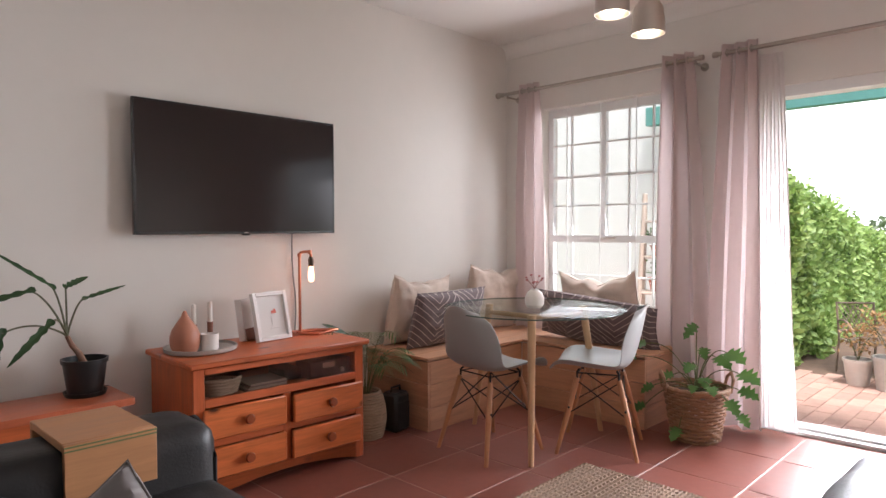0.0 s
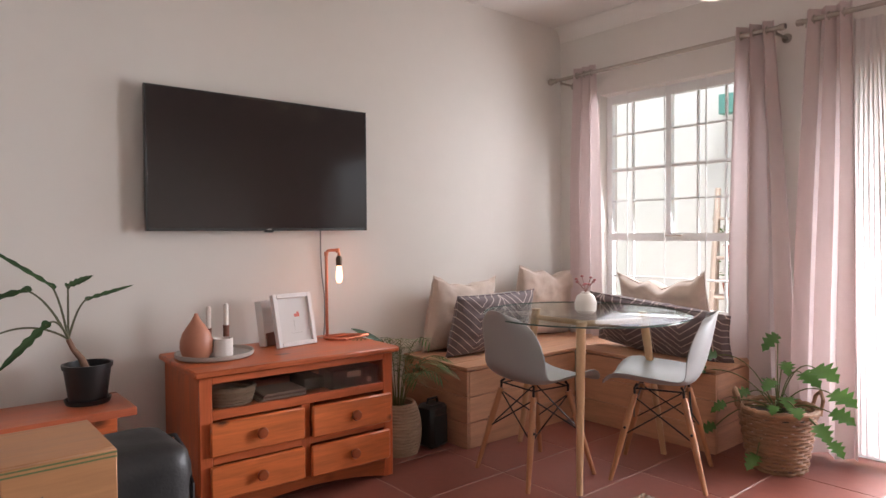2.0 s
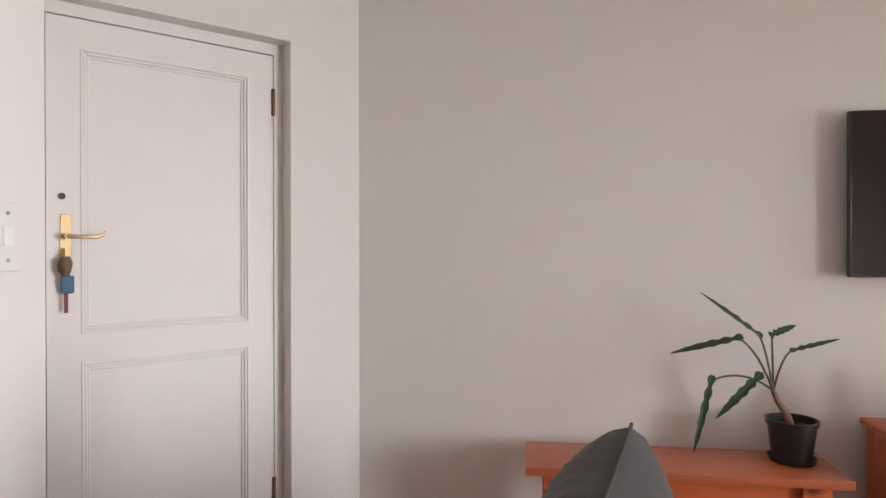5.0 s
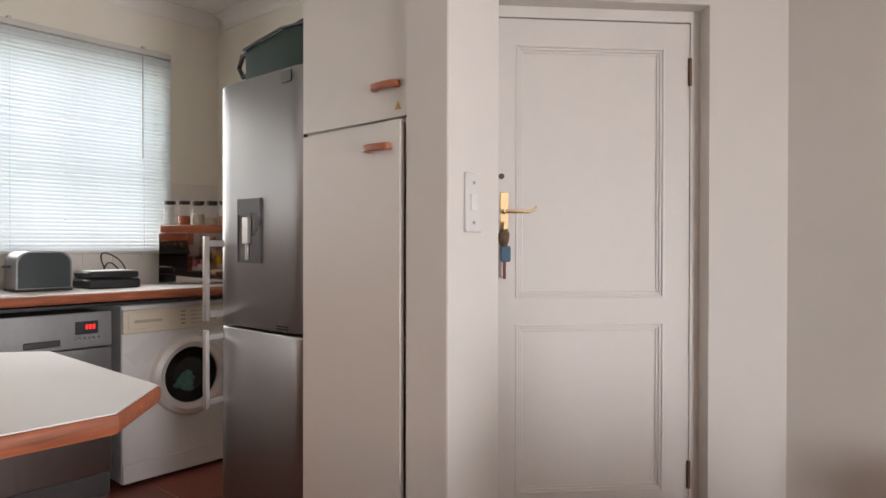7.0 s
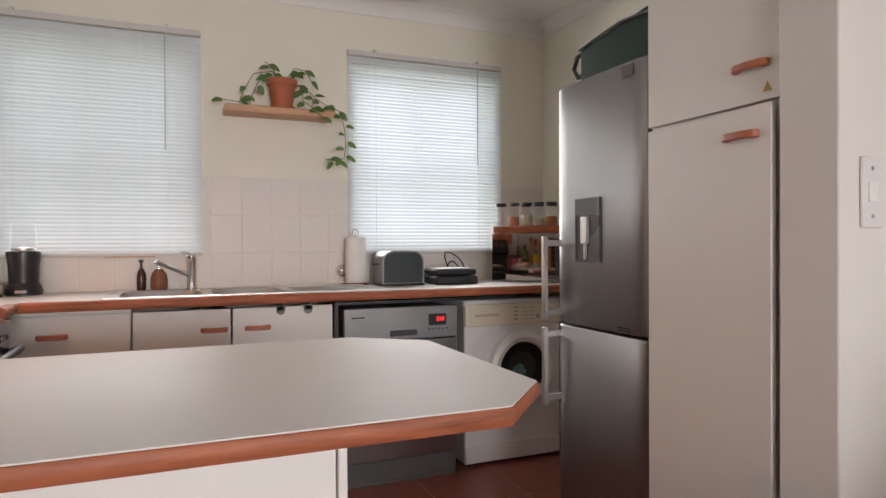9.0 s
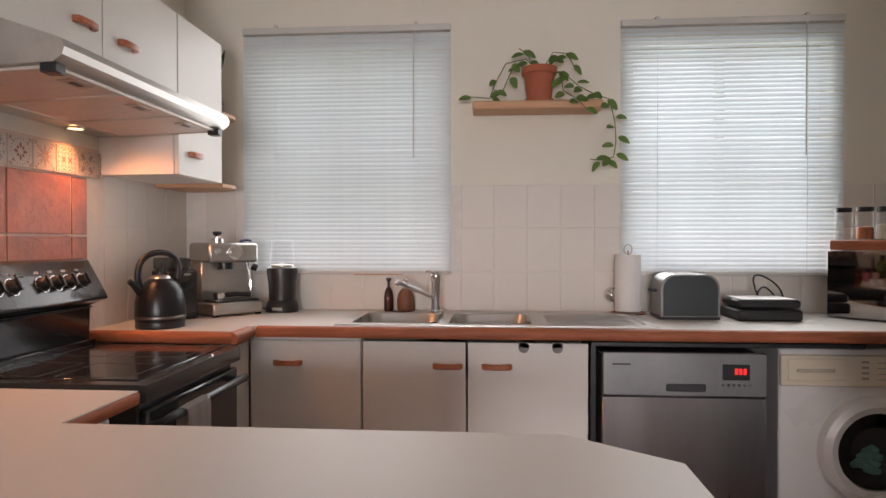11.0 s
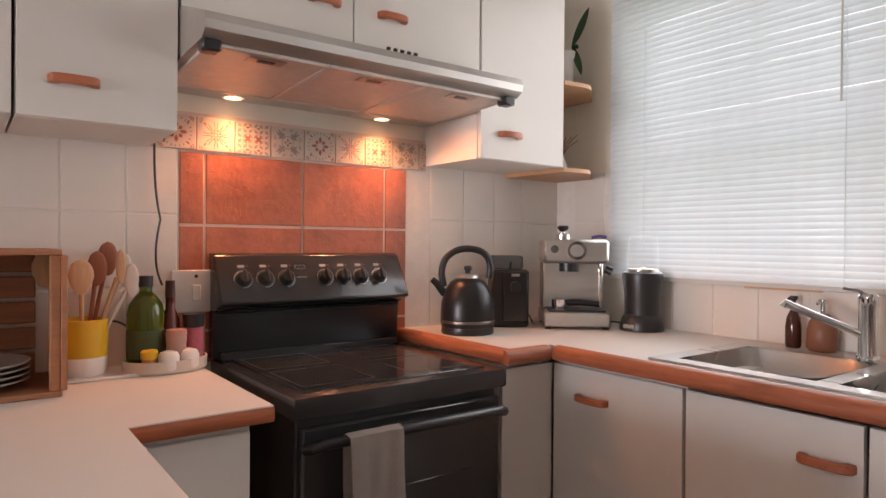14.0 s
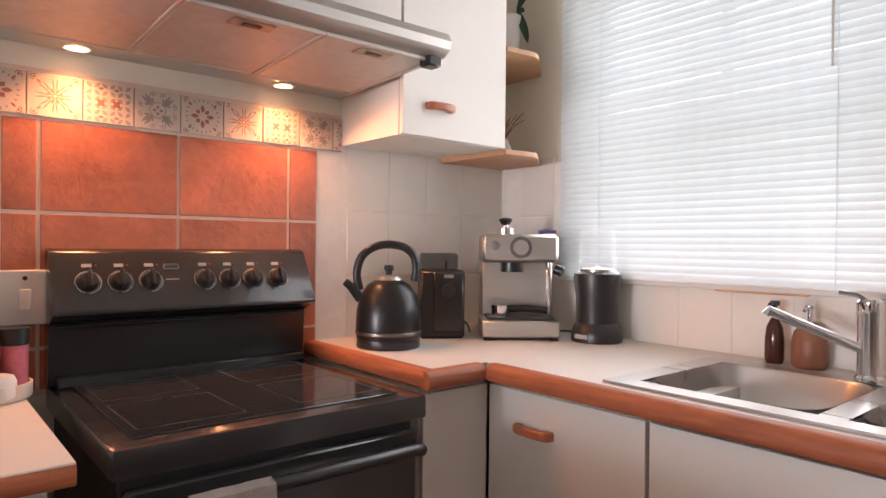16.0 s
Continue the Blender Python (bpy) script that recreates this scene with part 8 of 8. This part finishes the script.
# ---- ceiling spots ----
sl = thing("ceiling_spotlight", Matrix(), "satin nickel spotlight bar with lit bell shades", "ceiling light")
part("bar", boxes(((-1.75, -1.70, CEIL - 0.03), (-1.05, -1.64, CEIL - 0.001)), bev=0.006), nickel_m, sl)
spot_glow = glow_mat("spot_glow", (1.0, 0.86, 0.66), 5.0)
for x, y, z in ((-1.12, -1.72, 2.06), (-1.40, -1.69, 2.09)):
    part("drop_rod", one(cyl, (x, -1.67, CEIL - 0.03), (x, y, z + 0.15), 0.007, seg=10), nickel_m, sl)
    bm = bmesh.new()
    lathe(bm, [(0.02, 0.165), (0.045, 0.155), (0.066, 0.12), (0.074, 0.06), (0.076, 0.0), (0.073, 0.0), (0.070, 0.06), (0.062, 0.115), (0.02, 0.15)], (x, y, z), 32)
    shd = part("shade", bm, nickel_m, sl, "bell-shaped satin nickel shade")
    part("bulb", one(lathe, [(0.02, 0.13), (0.05, 0.09), (0.058, 0.045), (0.04, 0.025), (0, 0.02)], (x, y, z), 24), spot_glow, shd)
    lamp("spot_lamp", 'SPOT', look((x, y, z + 0.012), (x - 0.02, y, 0)), 3, (1.0, 0.80, 0.58), cone=120, soft=0.05)

# ---- outside ----
solid("ground", boxes(((-400, -400, -0.35), (400, 400, -0.16))), grass_m, "grassy ground reaching the horizon", "ground", "structure")
solid("patio_bed", boxes(((0.2, -5.0, -0.2), (2.02, 0.6, -0.062))), mat("sand_joint", (0.45, 0.34, 0.29), 0.95, var=0.2, scale=30), "sand bed of the brick patio", "patio", "structure")
solid("soil_bed", boxes(((2.02, -3.2, -0.2), (9.0, 0.3, -0.07))), mat("garden_soil", (0.16, 0.10, 0.07), 0.95, var=0.4, scale=12, bump=0.6), "bare soil under the hedge", "soil", "structure")
solid("house_wing", boxes(((2.1, -0.32, -0.2), (2.35, 3.5, 2.9)), ((0.2, 2.6, -0.2), (2.1, 2.8, 2.9))), ext_m, "white rendered outbuilding wall", "wall", "structure")
solid("patio_pillar", boxes(((2.05, -2.9, -0.2), (2.4, -2.305, 2.9))), ext_m, "white rendered patio pillar", "pillar", "structure")
solid("pergola_beam", boxes(((1.94, -5.0, 2.155), (2.04, -0.18, 2.33)), bev=0.004), beam_m, "green painted pergola beam over the patio", "beam", "structure")
hg = thing("hedge", Matrix(), "dense clipped green hedge behind the patio", "hedge")


def htop(x):
    return 1.62 - 0.13 * (x - 1.7)


# plain dark sheet behind the leaves: the hedge's inner shade, put in as colour
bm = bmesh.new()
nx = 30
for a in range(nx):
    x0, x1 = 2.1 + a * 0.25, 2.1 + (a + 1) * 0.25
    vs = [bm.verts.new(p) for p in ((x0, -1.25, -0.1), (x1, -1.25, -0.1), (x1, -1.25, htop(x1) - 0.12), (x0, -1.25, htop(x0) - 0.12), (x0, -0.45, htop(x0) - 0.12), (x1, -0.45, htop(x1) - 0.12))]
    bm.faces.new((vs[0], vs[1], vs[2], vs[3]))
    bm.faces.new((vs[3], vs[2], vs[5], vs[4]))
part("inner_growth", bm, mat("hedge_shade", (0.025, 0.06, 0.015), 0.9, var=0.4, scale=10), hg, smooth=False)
rs = random.Random(5)
nv, fc = [], []
for k in range(17000):
    x = 1.95 + (rs.random() ** 1.5) * 6.6
    f = rs.random()
    if f < 0.70:
        z = -0.06 + rs.random() * (htop(x) + 0.02)
        y = -1.42 + 0.16 * noise.noise((x * 2.2, z * 2.2, 1.0)) + rs.uniform(-0.05, 0.10)
        n_ = Vector((-0.35, -1, 0.35))
    elif f < 0.92:
        y = -1.42 + rs.random() * 1.0
        z = htop(x) + 0.13 * noise.noise((x * 2.5, y * 2.5, 4.0)) + rs.uniform(-0.12, 0.09)
        n_ = Vector((-0.2, -0.3, 1))
    else:
        x = 2.0 + rs.uniform(-0.08, 0.08)
        y = -1.40 + rs.random() * 1.0
        z = rs.random() * htop(x)
        n_ = Vector((-1, -0.2, 0.3))
    d = Vector((rs.uniform(-1, 1), rs.uniform(-1, 0.2), rs.uniform(-0.6, 0.9))).normalized()
    n_ = (n_.normalized() + Vector((rs.uniform(-.7, .7), rs.uniform(-.7, .7), rs.uniform(-.7, .7)))).normalized()
    s_ = d.cross(n_)
    if s_.length < 0.05:
        continue
    s_.normalize()
    L, W_ = rs.uniform(0.055, 0.095), rs.uniform(0.018, 0.03)
    p = Vector((x, y, z))
    i0 = len(nv)
    up_ = s_.cross(d)
    nv += [p, p + d * L * 0.45 + s_ * W_ + up_ * 0.006, p + d * L, p + d * L * 0.45 - s_ * W_ + up_ * 0.006]
    fc += [(i0, i0 + 1, i0 + 2), (i0, i0 + 2, i0 + 3)]
me = bpy.data.meshes.new("hedge_leaves")
me.from_pydata(nv, [], fc)
me.materials.append(hedge_leaf)
ob = tagged(new("hedge_leaves", me), kind="stuff")
ob.parent = hg
# bright overcast sky low over the garden
solid("backdrop", boxes(((120, -110, -3), (121, 110, 60))), glow_mat("pale_sky", (0.95, 0.98, 1.0), 1.3), "pale overcast sky low over the garden", "backdrop", "structure", smooth=False)
# a low line of trees far off
nv, fc = [], []
for k in range(46):
    cx, cy = 46 + rs.uniform(-6, 10), -14 + k * 0.9 + rs.uniform(-1.5, 1.5)
    rr, hh = rs.uniform(1.2, 2.2), rs.uniform(1.5, 2.4)
    for q in range(150):
        u, w = rs.uniform(0, 6.28), rs.random()
        rad = rr * (1 - w ** 2.2) ** 0.5 * rs.uniform(0.7, 1.05)
        p = Vector((cx + rad * math.cos(u), cy + rad * math.sin(u), -0.2 + hh * w))
        i0 = len(nv)
        nv += [p + Vector((rs.uniform(-.28, .28), rs.uniform(-.28, .28), rs.uniform(-.22, .22))) for _ in range(4)]
        fc += [(i0, i0 + 1, i0 + 2), (i0, i0 + 2, i0 + 3)]
me = bpy.data.meshes.new("distant_trees")
me.from_pydata(nv, [], fc)
me.materials.append(leafy_mat("far_foliage", (0.12, 0.17, 0.08), (0.26, 0.32, 0.18)))
tagged(new("distant_trees", me), "hazy green trees far beyond the garden", "trees", kind="stuff")


def pot(m, r0, r1, h, material, label, name="plant_pot"):
    t = thing(name, m, label, "plant pot", "patio pots")
    part("pot", one(lathe, [(0, 0), (r0, 0), (r1, h * 0.9), (r1 + 0.008, h * 0.9), (r1 + 0.008, h), (r1 - 0.006, h), (r1 - 0.01, h * 0.85), (0, h * 0.85)], seg=24), material, t)
    part("soil", one(lathe, [(r1 - 0.008, h * 0.86), (0, h * 0.87)], seg=16), soil_m, t)
    return t


autumn_leaf = leafy_mat("autumn_leaf", (0.20, 0.13, 0.04), (0.55, 0.32, 0.16))


def bush(t, z, r, h, n, material, seed):
    q = random.Random(seed)
    for k in range(7):
        a = q.uniform(0, 6.28)
        part("twig", one(tube, arc((0, 0, z), (0.3 * r * math.cos(a), 0.3 * r * math.sin(a), z + h * 0.5), (r * 0.8 * math.cos(a), r * 0.8 * math.sin(a), z + h * q.uniform(0.6, 1))), 0.003, 5), stem_m, t)
    bm = bmesh.new()
    for k in range(n):
        a, rr, zz = q.uniform(0, 6.28), r * q.random() ** 0.5, z + h * (0.25 + 0.75 * q.random())
        p = Vector((rr * math.cos(a), rr * math.sin(a), zz))
        leaf_blade(bm, p, p + Vector((q.uniform(-1, 1), q.uniform(-1, 1), q.uniform(-0.6, 0.6))).normalized() * 0.04, 0.011, (q.uniform(-1, 1), q.uniform(-1, 1), 1), 2)
    tagged(part("foliage", bm, material, t), kind="stuff")


GZ = -0.05
p1_ = pot(pose(1.80, -2.01, GZ), 0.075, 0.10, 0.20, mat("pale_pot", (0.62, 0.57, 0.52), 0.7, var=0.1), "pale plastic pot with a small autumn shrub")
bush(p1_, 0.18, 0.13, 0.28, 130, autumn_leaf, 3)
p2_ = pot(pose(1.74, -2.23, GZ), 0.09, 0.115, 0.25, mat("galvanised", (0.55, 0.54, 0.52), 0.5, metal=0.5, var=0.2), "galvanised bucket planted with a golden shrub", "metal_planter")
bush(p2_, 0.22, 0.20, 0.38, 300, autumn_leaf, 4)
p3_ = thing("plant_trough", pose(1.82, -2.55, GZ), "terracotta trough with mixed plants", "plant pot", "patio pots")
part("trough", boxes(((-0.11, -0.22, 0.0), (0.11, 0.22, 0.18)), bev=0.01), tpot_m, p3_)
bush(p3_, 0.17, 0.20, 0.25, 260, green_leaf, 6)
pale_m = mat("weathered_pale_wood", (0.55, 0.44, 0.37), 0.8, var=0.15, scale=4)
trl = thing("trellis", pose(1.95, -2.5, GZ), "pale wooden garden trellis", "trellis")
for k in range(5):
    part("upright", boxes(((-0.012, -0.30 + k * 0.15, 0.1 if 0 < k < 4 else 0), (0.012, -0.276 + k * 0.15, 0.84)), bev=0.002), pale_m, trl)
for z in (0.30, 0.55, 0.80):
    part("rail", boxes(((-0.024, -0.30, z), (-0.0125, 0.324, z + 0.03)), bev=0.002), pale_m, trl)
hp = pot(pose(1.885, -2.34, 0.56), 0.045, 0.06, 0.10, mat("dark_grey_pot", (0.08, 0.085, 0.09), 0.5), "small grey pot hooked on the trellis")
gc = thing("garden_chair", pose(2.22, -1.98, -0.065, 0, 0, 215) @ Matrix.Scale(0.76, 4), "weathered lattice metal garden chair", "chair")
gm = mat("weathered_metal", (0.30, 0.23, 0.19), 0.6, metal=0.4, var=0.2)
for x in (-0.19, 0.19):
    part("leg", one(tube, [(0.20, x, 0), (0.19, x, 0.38)], 0.012, 8), gm, gc)
    part("leg", one(tube, [(-0.24, x, 0), (-0.18, x, 0.38), (-0.26, x, 0.78)], 0.012, 8), gm, gc)
    part("arm", one(tube, arc((-0.21, x, 0.58), (0.1, x, 0.66), (0.20, x, 0.38)), 0.012, 8), gm, gc)
part("seat", boxes(*[((-0.18, -0.19 + k * 0.055, 0.375), (0.20, -0.16 + k * 0.055, 0.39)) for k in range(7)]), gm, gc, smooth=False)
for k in range(-5, 6):
    for s in (1, -1):
        y0, y1 = k * 0.05, k * 0.05 + s * 0.14
        if max(abs(y0), abs(y1)) < 0.2:
            part("lattice_bar", one(cyl, (-0.195, y0, 0.48), (-0.255, y1, 0.75), 0.006, seg=6), gm, gc)
for z, x in ((0.47, -0.193), (0.77, -0.258)):
    part("back_rail", one(cyl, (x, -0.19, z), (x, 0.19, z), 0.011, seg=8), gm, gc)
# stepladder plant stand seen through the window
ld = thing("stepladder", pose(1.55, -0.50, GZ, 0, 0, 20), "wooden stepladder used as a plant stand", "stepladder")
for s in (-1, 1):
    part("rail", one(tube, [(0.25, s * 0.16, 0), (0.02, s * 0.11, 1.52)], 0.02, 8), pale_m, ld)
    part("rail", one(tube, [(-0.25, s * 0.16, 0), (-0.02, s * 0.11, 1.52)], 0.02, 8), pale_m, ld)
for z in (0.3, 0.62, 0.94, 1.26):
    f = z / 1.52
    part("step", boxes(((-0.25 + 0.23 * f, -0.15, z), (0.25 - 0.23 * f, 0.15, z + 0.02)), bev=0.003), pale_m, ld)
for z, r in ((0.64, 0.08), (0.96, 0.06)):
    q_ = pot(ld.matrix_world @ pose(0.0, 0.0, z + 0.0005), r * 0.7, r, r * 1.6, tpot_m, "terracotta pot standing on the stepladder")
    bush(q_, r * 1.4, 0.10, 0.16, 60, green_leaf, int(z * 100))

# ---- pieces: floor tiles, pavers, wall tiles ----


def tile_mesh(sx, sy, sz, bev, material, name):
    bm = bmesh.new()
    bx(bm, (-sx / 2, -sy / 2, -sz), (sx / 2, sy / 2, 0))
    top = [e for e in bm.edges if e.verts[0].co.z > -1e-5 and e.verts[1].co.z > -1e-5]
    bmesh.ops.bevel(bm, geom=top, offset=bev, segments=1, profile=0.5, affect='EDGES')
    return mesh_of(bm, material, False, name)


FX, FY = 0.4875, 0.4165
fme = tile_mesh(FX - 0.008, FY - 0.008, 0.007, 0.0015, terra_m, "floor_tile")
x = -0.03 + FX
while x > -7.9:
    y = -0.885 + FY * 3
    while y > -4.3:
        cx, cy = x - FX / 2, y - FY / 2
        if -7.9 < cx < 0.1 and -4.1 < cy < 0.3 and not (cx < -4.9 and cy > 0.0):
            o = new("tile", fme)
            o.parent = floor
            o.location = (min(cx, -0.03 - FX / 2), cy, 0.0 - random.uniform(0, 0.0003)) if cx < 0 else (cx, cy, -0.0005)
        y -= FY
    x -= FX
# patio pavers in running bond
bed = bpy.data.objects["patio_bed"]
pme = tile_mesh(0.218, 0.108, 0.05, 0.003, paver_m, "paver")
r = 0
y = -3.7
while y < 0.0:
    x = 0.32 + (0.11 if r % 2 else 0.0)
    while x < 2.0:
        o = new("brick", pme)
        o.parent = bed
        o.location = (x, y, -0.048 + random.uniform(-0.003, 0.003))
        o.rotation_euler = (random.uniform(-0.01, 0.01), random.uniform(-0.01, 0.01), random.uniform(-0.012, 0.012))
        x += 0.222
    y += 0.112
    r += 1


TWt, THt = 0.153, 0.2
wm_ = tile_mesh(TWt - 0.004, THt - 0.004, 0.006, 0.0018, wtile_m, "white_tile")
west, south = bpy.data.objects["wall_west"], bpy.data.objects["wall_south"]
RX = Matrix.Rotation(radians(90), 4, 'X')
# grout beds stand 4 mm proud of the plaster
g = part("grout_bed", boxes(((XW, YS, WZ), (XW + 0.004, YN_K, 1.105)), ((XW, -2.68, 1.105), (XW + 0.004, -1.905, 1.525)), ((XW, YS, 1.105), (XW + 0.004, K1[0] - 0.035, 1.525)), ((XW, K2[1] + 0.035, 1.105), (XW + 0.004, YN_K, 1.525))), wgrout_m, west, smooth=False)
g2 = part("grout_bed", boxes(((XW + 0.004, YS, WZ), (-7.053, YS + 0.004, 1.525)), ((-6.289, YS, PZ), (-5.2, YS + 0.004, 1.525))), wgrout_m, south, smooth=False)


def on_west(y, z):
    return Matrix.Translation((XW + 0.0065, y, z)) @ Matrix.Rotation(radians(90), 4, 'Z') @ RX


def on_south(x, z):
    return Matrix.Translation((x, YS + 0.0065, z)) @ Matrix.Rotation(radians(180), 4, 'Z') @ RX


rows3 = (1.025, 1.225, 1.425)
cy = [-2.6335 + TWt * (k + 0.5) for k in range(-9, 13)]
for y in cy:
    for z in rows3:
        if not (YS + 0.07 < y < YN_K - 0.05):
            continue
        if z > 1.1 and (-3.72 < y < -2.66 or -1.92 < y < -0.90):
            continue
        o = new("tile", wm_)
        o.parent = west
        o.matrix_basis = on_west(y, z)
for x in [-7.0765 - TWt * k for k in range(1, 6)]:
    for z in rows3:
        o = new("tile", wm_)
        o.parent = south
        o.matrix_basis = on_south(x if x - 0.076 > XW else XW + 0.085, z)
for x in [-6.0795 - 0.153 + TWt * (k + 0.5) + 0.0765 for k in range(0, 7)]:
    for z in (0.925 + 0.085, 1.215, 1.415):
        if x + 0.07 < -5.2:
            o = new("tile", wm_)
            o.parent = south
            o.matrix_basis = on_south(x, z)
cut = tile_mesh(0.128, THt - 0.004, 0.006, 0.0018, wtile_m, "white_tile_narrow")
for z in (1.01, 1.215, 1.415):
    o = new("tile", cut)
    o.parent = south
    o.matrix_basis = on_south(-6.222, z)
# terracotta splashback
sp_ = thing("splashback", Matrix(), "terracotta tiled splashback with patterned border tiles", "splashback", kind="structure")
part("grout_bed", boxes(((-7.053, YS, 0.88), (-6.289, YS + 0.004, 1.605)), ((-7.1325, YS, 1.497), (-7.053, YS + 0.004, 1.605)), ((-6.289, YS, 1.497), (-6.213, YS + 0.004, 1.605))), rgrout_m, sp_, smooth=False)
xs = [-7.053, -6.962, -6.662, -6.361, -6.289]
zs = [0.70, 0.985, 1.287, 1.495]
for a, b in zip(xs, xs[1:]):
    for c_, d_ in zip(zs[:-1], zs[1:]):
        lo = max(c_, 0.89)
        bm = bmesh.new()
        bx(bm, (a + 0.004, YS + 0.003, lo + 0.004), (b - 0.004, YS + 0.008, d_ - 0.004), 0.0015)
        part("tile", bm, rtile_m, sp_, smooth=False)
# patterned border tiles: each tile carries its own inlaid motif
pt_a = mat("border_tile_cream", (0.60, 0.50, 0.42), 0.45, var=0.1, scale=10, rnd=0.2)
ink = [mat("ink_red", (0.33, 0.12, 0.085), 0.45, var=0.3, scale=60), mat("ink_grey", (0.33, 0.285, 0.25), 0.45, var=0.25, scale=60), mat("ink_ochre", (0.38, 0.20, 0.12), 0.45, var=0.25, scale=60), mat("ink_brown", (0.30, 0.20, 0.15), 0.45, var=0.25, scale=60)]


def petal(bm, cx, cz, a, r0, r1, w, n=5):
    d, s = Vector((math.cos(a), 0, math.sin(a))), Vector((-math.sin(a), 0, math.cos(a)))
    c0 = Vector((cx, 0, cz))
    pts = []
    for k in range(n + 1):
        t_ = k / n
        pts.append(c0 + d * (r0 + (r1 - r0) * t_) + s * w * math.sin(math.pi * t_))
    for k in range(n - 1, 0, -1):
        t_ = k / n
        pts.append(c0 + d * (r0 + (r1 - r0) * t_) - s * w * math.sin(math.pi * t_))
    bm.faces.new([bm.verts.new(p) for p in pts])


def ring(bm, cx, cz, r0, r1, a0=0.0, a1=2 * math.pi, n=20):
    """A flat arc band."""
    pa = [bm.verts.new((cx + r0 * math.cos(a0 + (a1 - a0) * k / n), 0, cz + r0 * math.sin(a0 + (a1 - a0) * k / n))) for k in range(n + 1)]
    pb = [bm.verts.new((cx + r1 * math.cos(a0 + (a1 - a0) * k / n), 0, cz + r1 * math.sin(a0 + (a1 - a0) * k / n))) for k in range(n + 1)]
    for k in range(n):
        bm.faces.new((pa[k], pa[k + 1], pb[k + 1], pb[k]))


def scroll(bm, cx, cz, sx, sz):
    """A little curled sprig in a tile's corner."""
    a = math.atan2(sz, sx)
    ring(bm, cx, cz, 0.0055, 0.0075, a - 2.2, a + 1.6, 10)
    petal(bm, cx, cz, a + math.pi, 0.006, 0.019, 0.0028)
    petal(bm, cx, cz, a, -0.003, 0.004, 0.003)


def motif(kind, cx, cz):
    """Two layers of print for one border tile: the main figure and its surround."""
    a, b = bmesh.new(), bmesh.new()
    tau = 2 * math.pi
    if kind == 0:
        for q in range(8):
            petal(a, cx, cz, tau * q / 8, 0.009, 0.030 if q % 2 == 0 else 0.023, 0.0055)
        for q in range(22):
            petal(b, cx, cz, tau * q / 22 + 0.2, 0.036, 0.0445, 0.0022)
        for sx in (-1, 1):
            for sz in (-1, 1):
                scroll(a, cx + sx * 0.0405, cz + sz * 0.0385, sx, sz)
    elif kind == 1:
        for q in range(8):
            t = tau * q / 8
            petal(b, cx, cz, t - 0.13, 0.008, 0.041, 0.0016)
            petal(b, cx, cz, t + 0.13, 0.008, 0.041, 0.0016)
            petal(a, cx, cz, t + 0.39, 0.006, 0.019, 0.0022)
        ring(a, cx, cz, 0.004, 0.0065)
        for sx in (-1, 1):
            for sz in (-1, 1):
                scroll(a, cx + sx * 0.040, cz + sz * 0.038, sx, sz)
    elif kind == 2:
        for i in range(-1, 2):
            for j in range(-1, 2):
                px, pz = cx + i * 0.033, cz + j * 0.031
                for q in range(4):
                    petal(b, px, pz, tau * q / 4 + tau / 8, 0.004, 0.020, 0.0042)
        for px in (-0.0165, 0.0165):
            for q in range(4):
                petal(a, cx + px, cz, tau * q / 4 + tau / 8, 0.0, 0.011, 0.0042)
        for j in (-0.033, 0.033):
            for px in (-0.0165, 0.0165):
                petal(a, cx + px, cz + j, 0, -0.006, 0.006, 0.003)
    else:
        for q in range(4):
            t = tau * q / 4 + tau / 8
            petal(b, cx, cz, t - 0.10, 0.014, 0.050, 0.0045)
            petal(b, cx, cz, t + 0.10, 0.014, 0.050, 0.0045)
            petal(a, cx, cz, t + tau / 8, 0.003, 0.013, 0.0035)
            dx, dz = math.cos(t + tau / 8), math.sin(t + tau / 8)
            scroll(b, cx + dx * 0.038 - dz * 0.012, cz + dz * 0.036 + dx * 0.012, dx, dz)
            scroll(b, cx + dx * 0.038 + dz * 0.012, cz + dz * 0.036 - dx * 0.012, dx, dz)
        ring(b, cx, cz, 0.018, 0.0205)
    return a, b


def clipped(bm, x0, x1, z0, z1):
    for v in bm.verts:
        v.co.x = min(max(v.co.x, x0), x1)
        v.co.z = min(max(v.co.z, z0), z1)


FIG = [(ink[0], ink[1]), (ink[2], ink[3]), (ink[0], ink[1]), (ink[3], ink[1])]
for k in range(-1, 9):
    x1 = -6.228 - k * 0.1092
    x0, x1 = max(x1 - 0.1072, -7.132), min(x1, -6.214)
    cx, cz = -6.228 - k * 0.1092 - 0.0536, 1.546
    tl = part("border_tile", boxes(((x0, YS + 0.004, 1.4985), (x1, YS + 0.011, 1.594)), bev=0.0012), pt_a, sp_, smooth=False)
    for layer, (bm, material) in enumerate(zip(motif(k % 4, cx, cz), FIG[k % 4])):
        clipped(bm, x0 + 0.002, x1 - 0.002, 1.5005, 1.592)
        for v in bm.verts:
            v.co.y += YS + 0.0116 - 0.0002 * layer
        bmesh.ops.dissolve_degenerate(bm, edges=list(bm.edges), dist=1e-5)
        part("motif", bm, material, tl, "printed ornament", smooth=False)
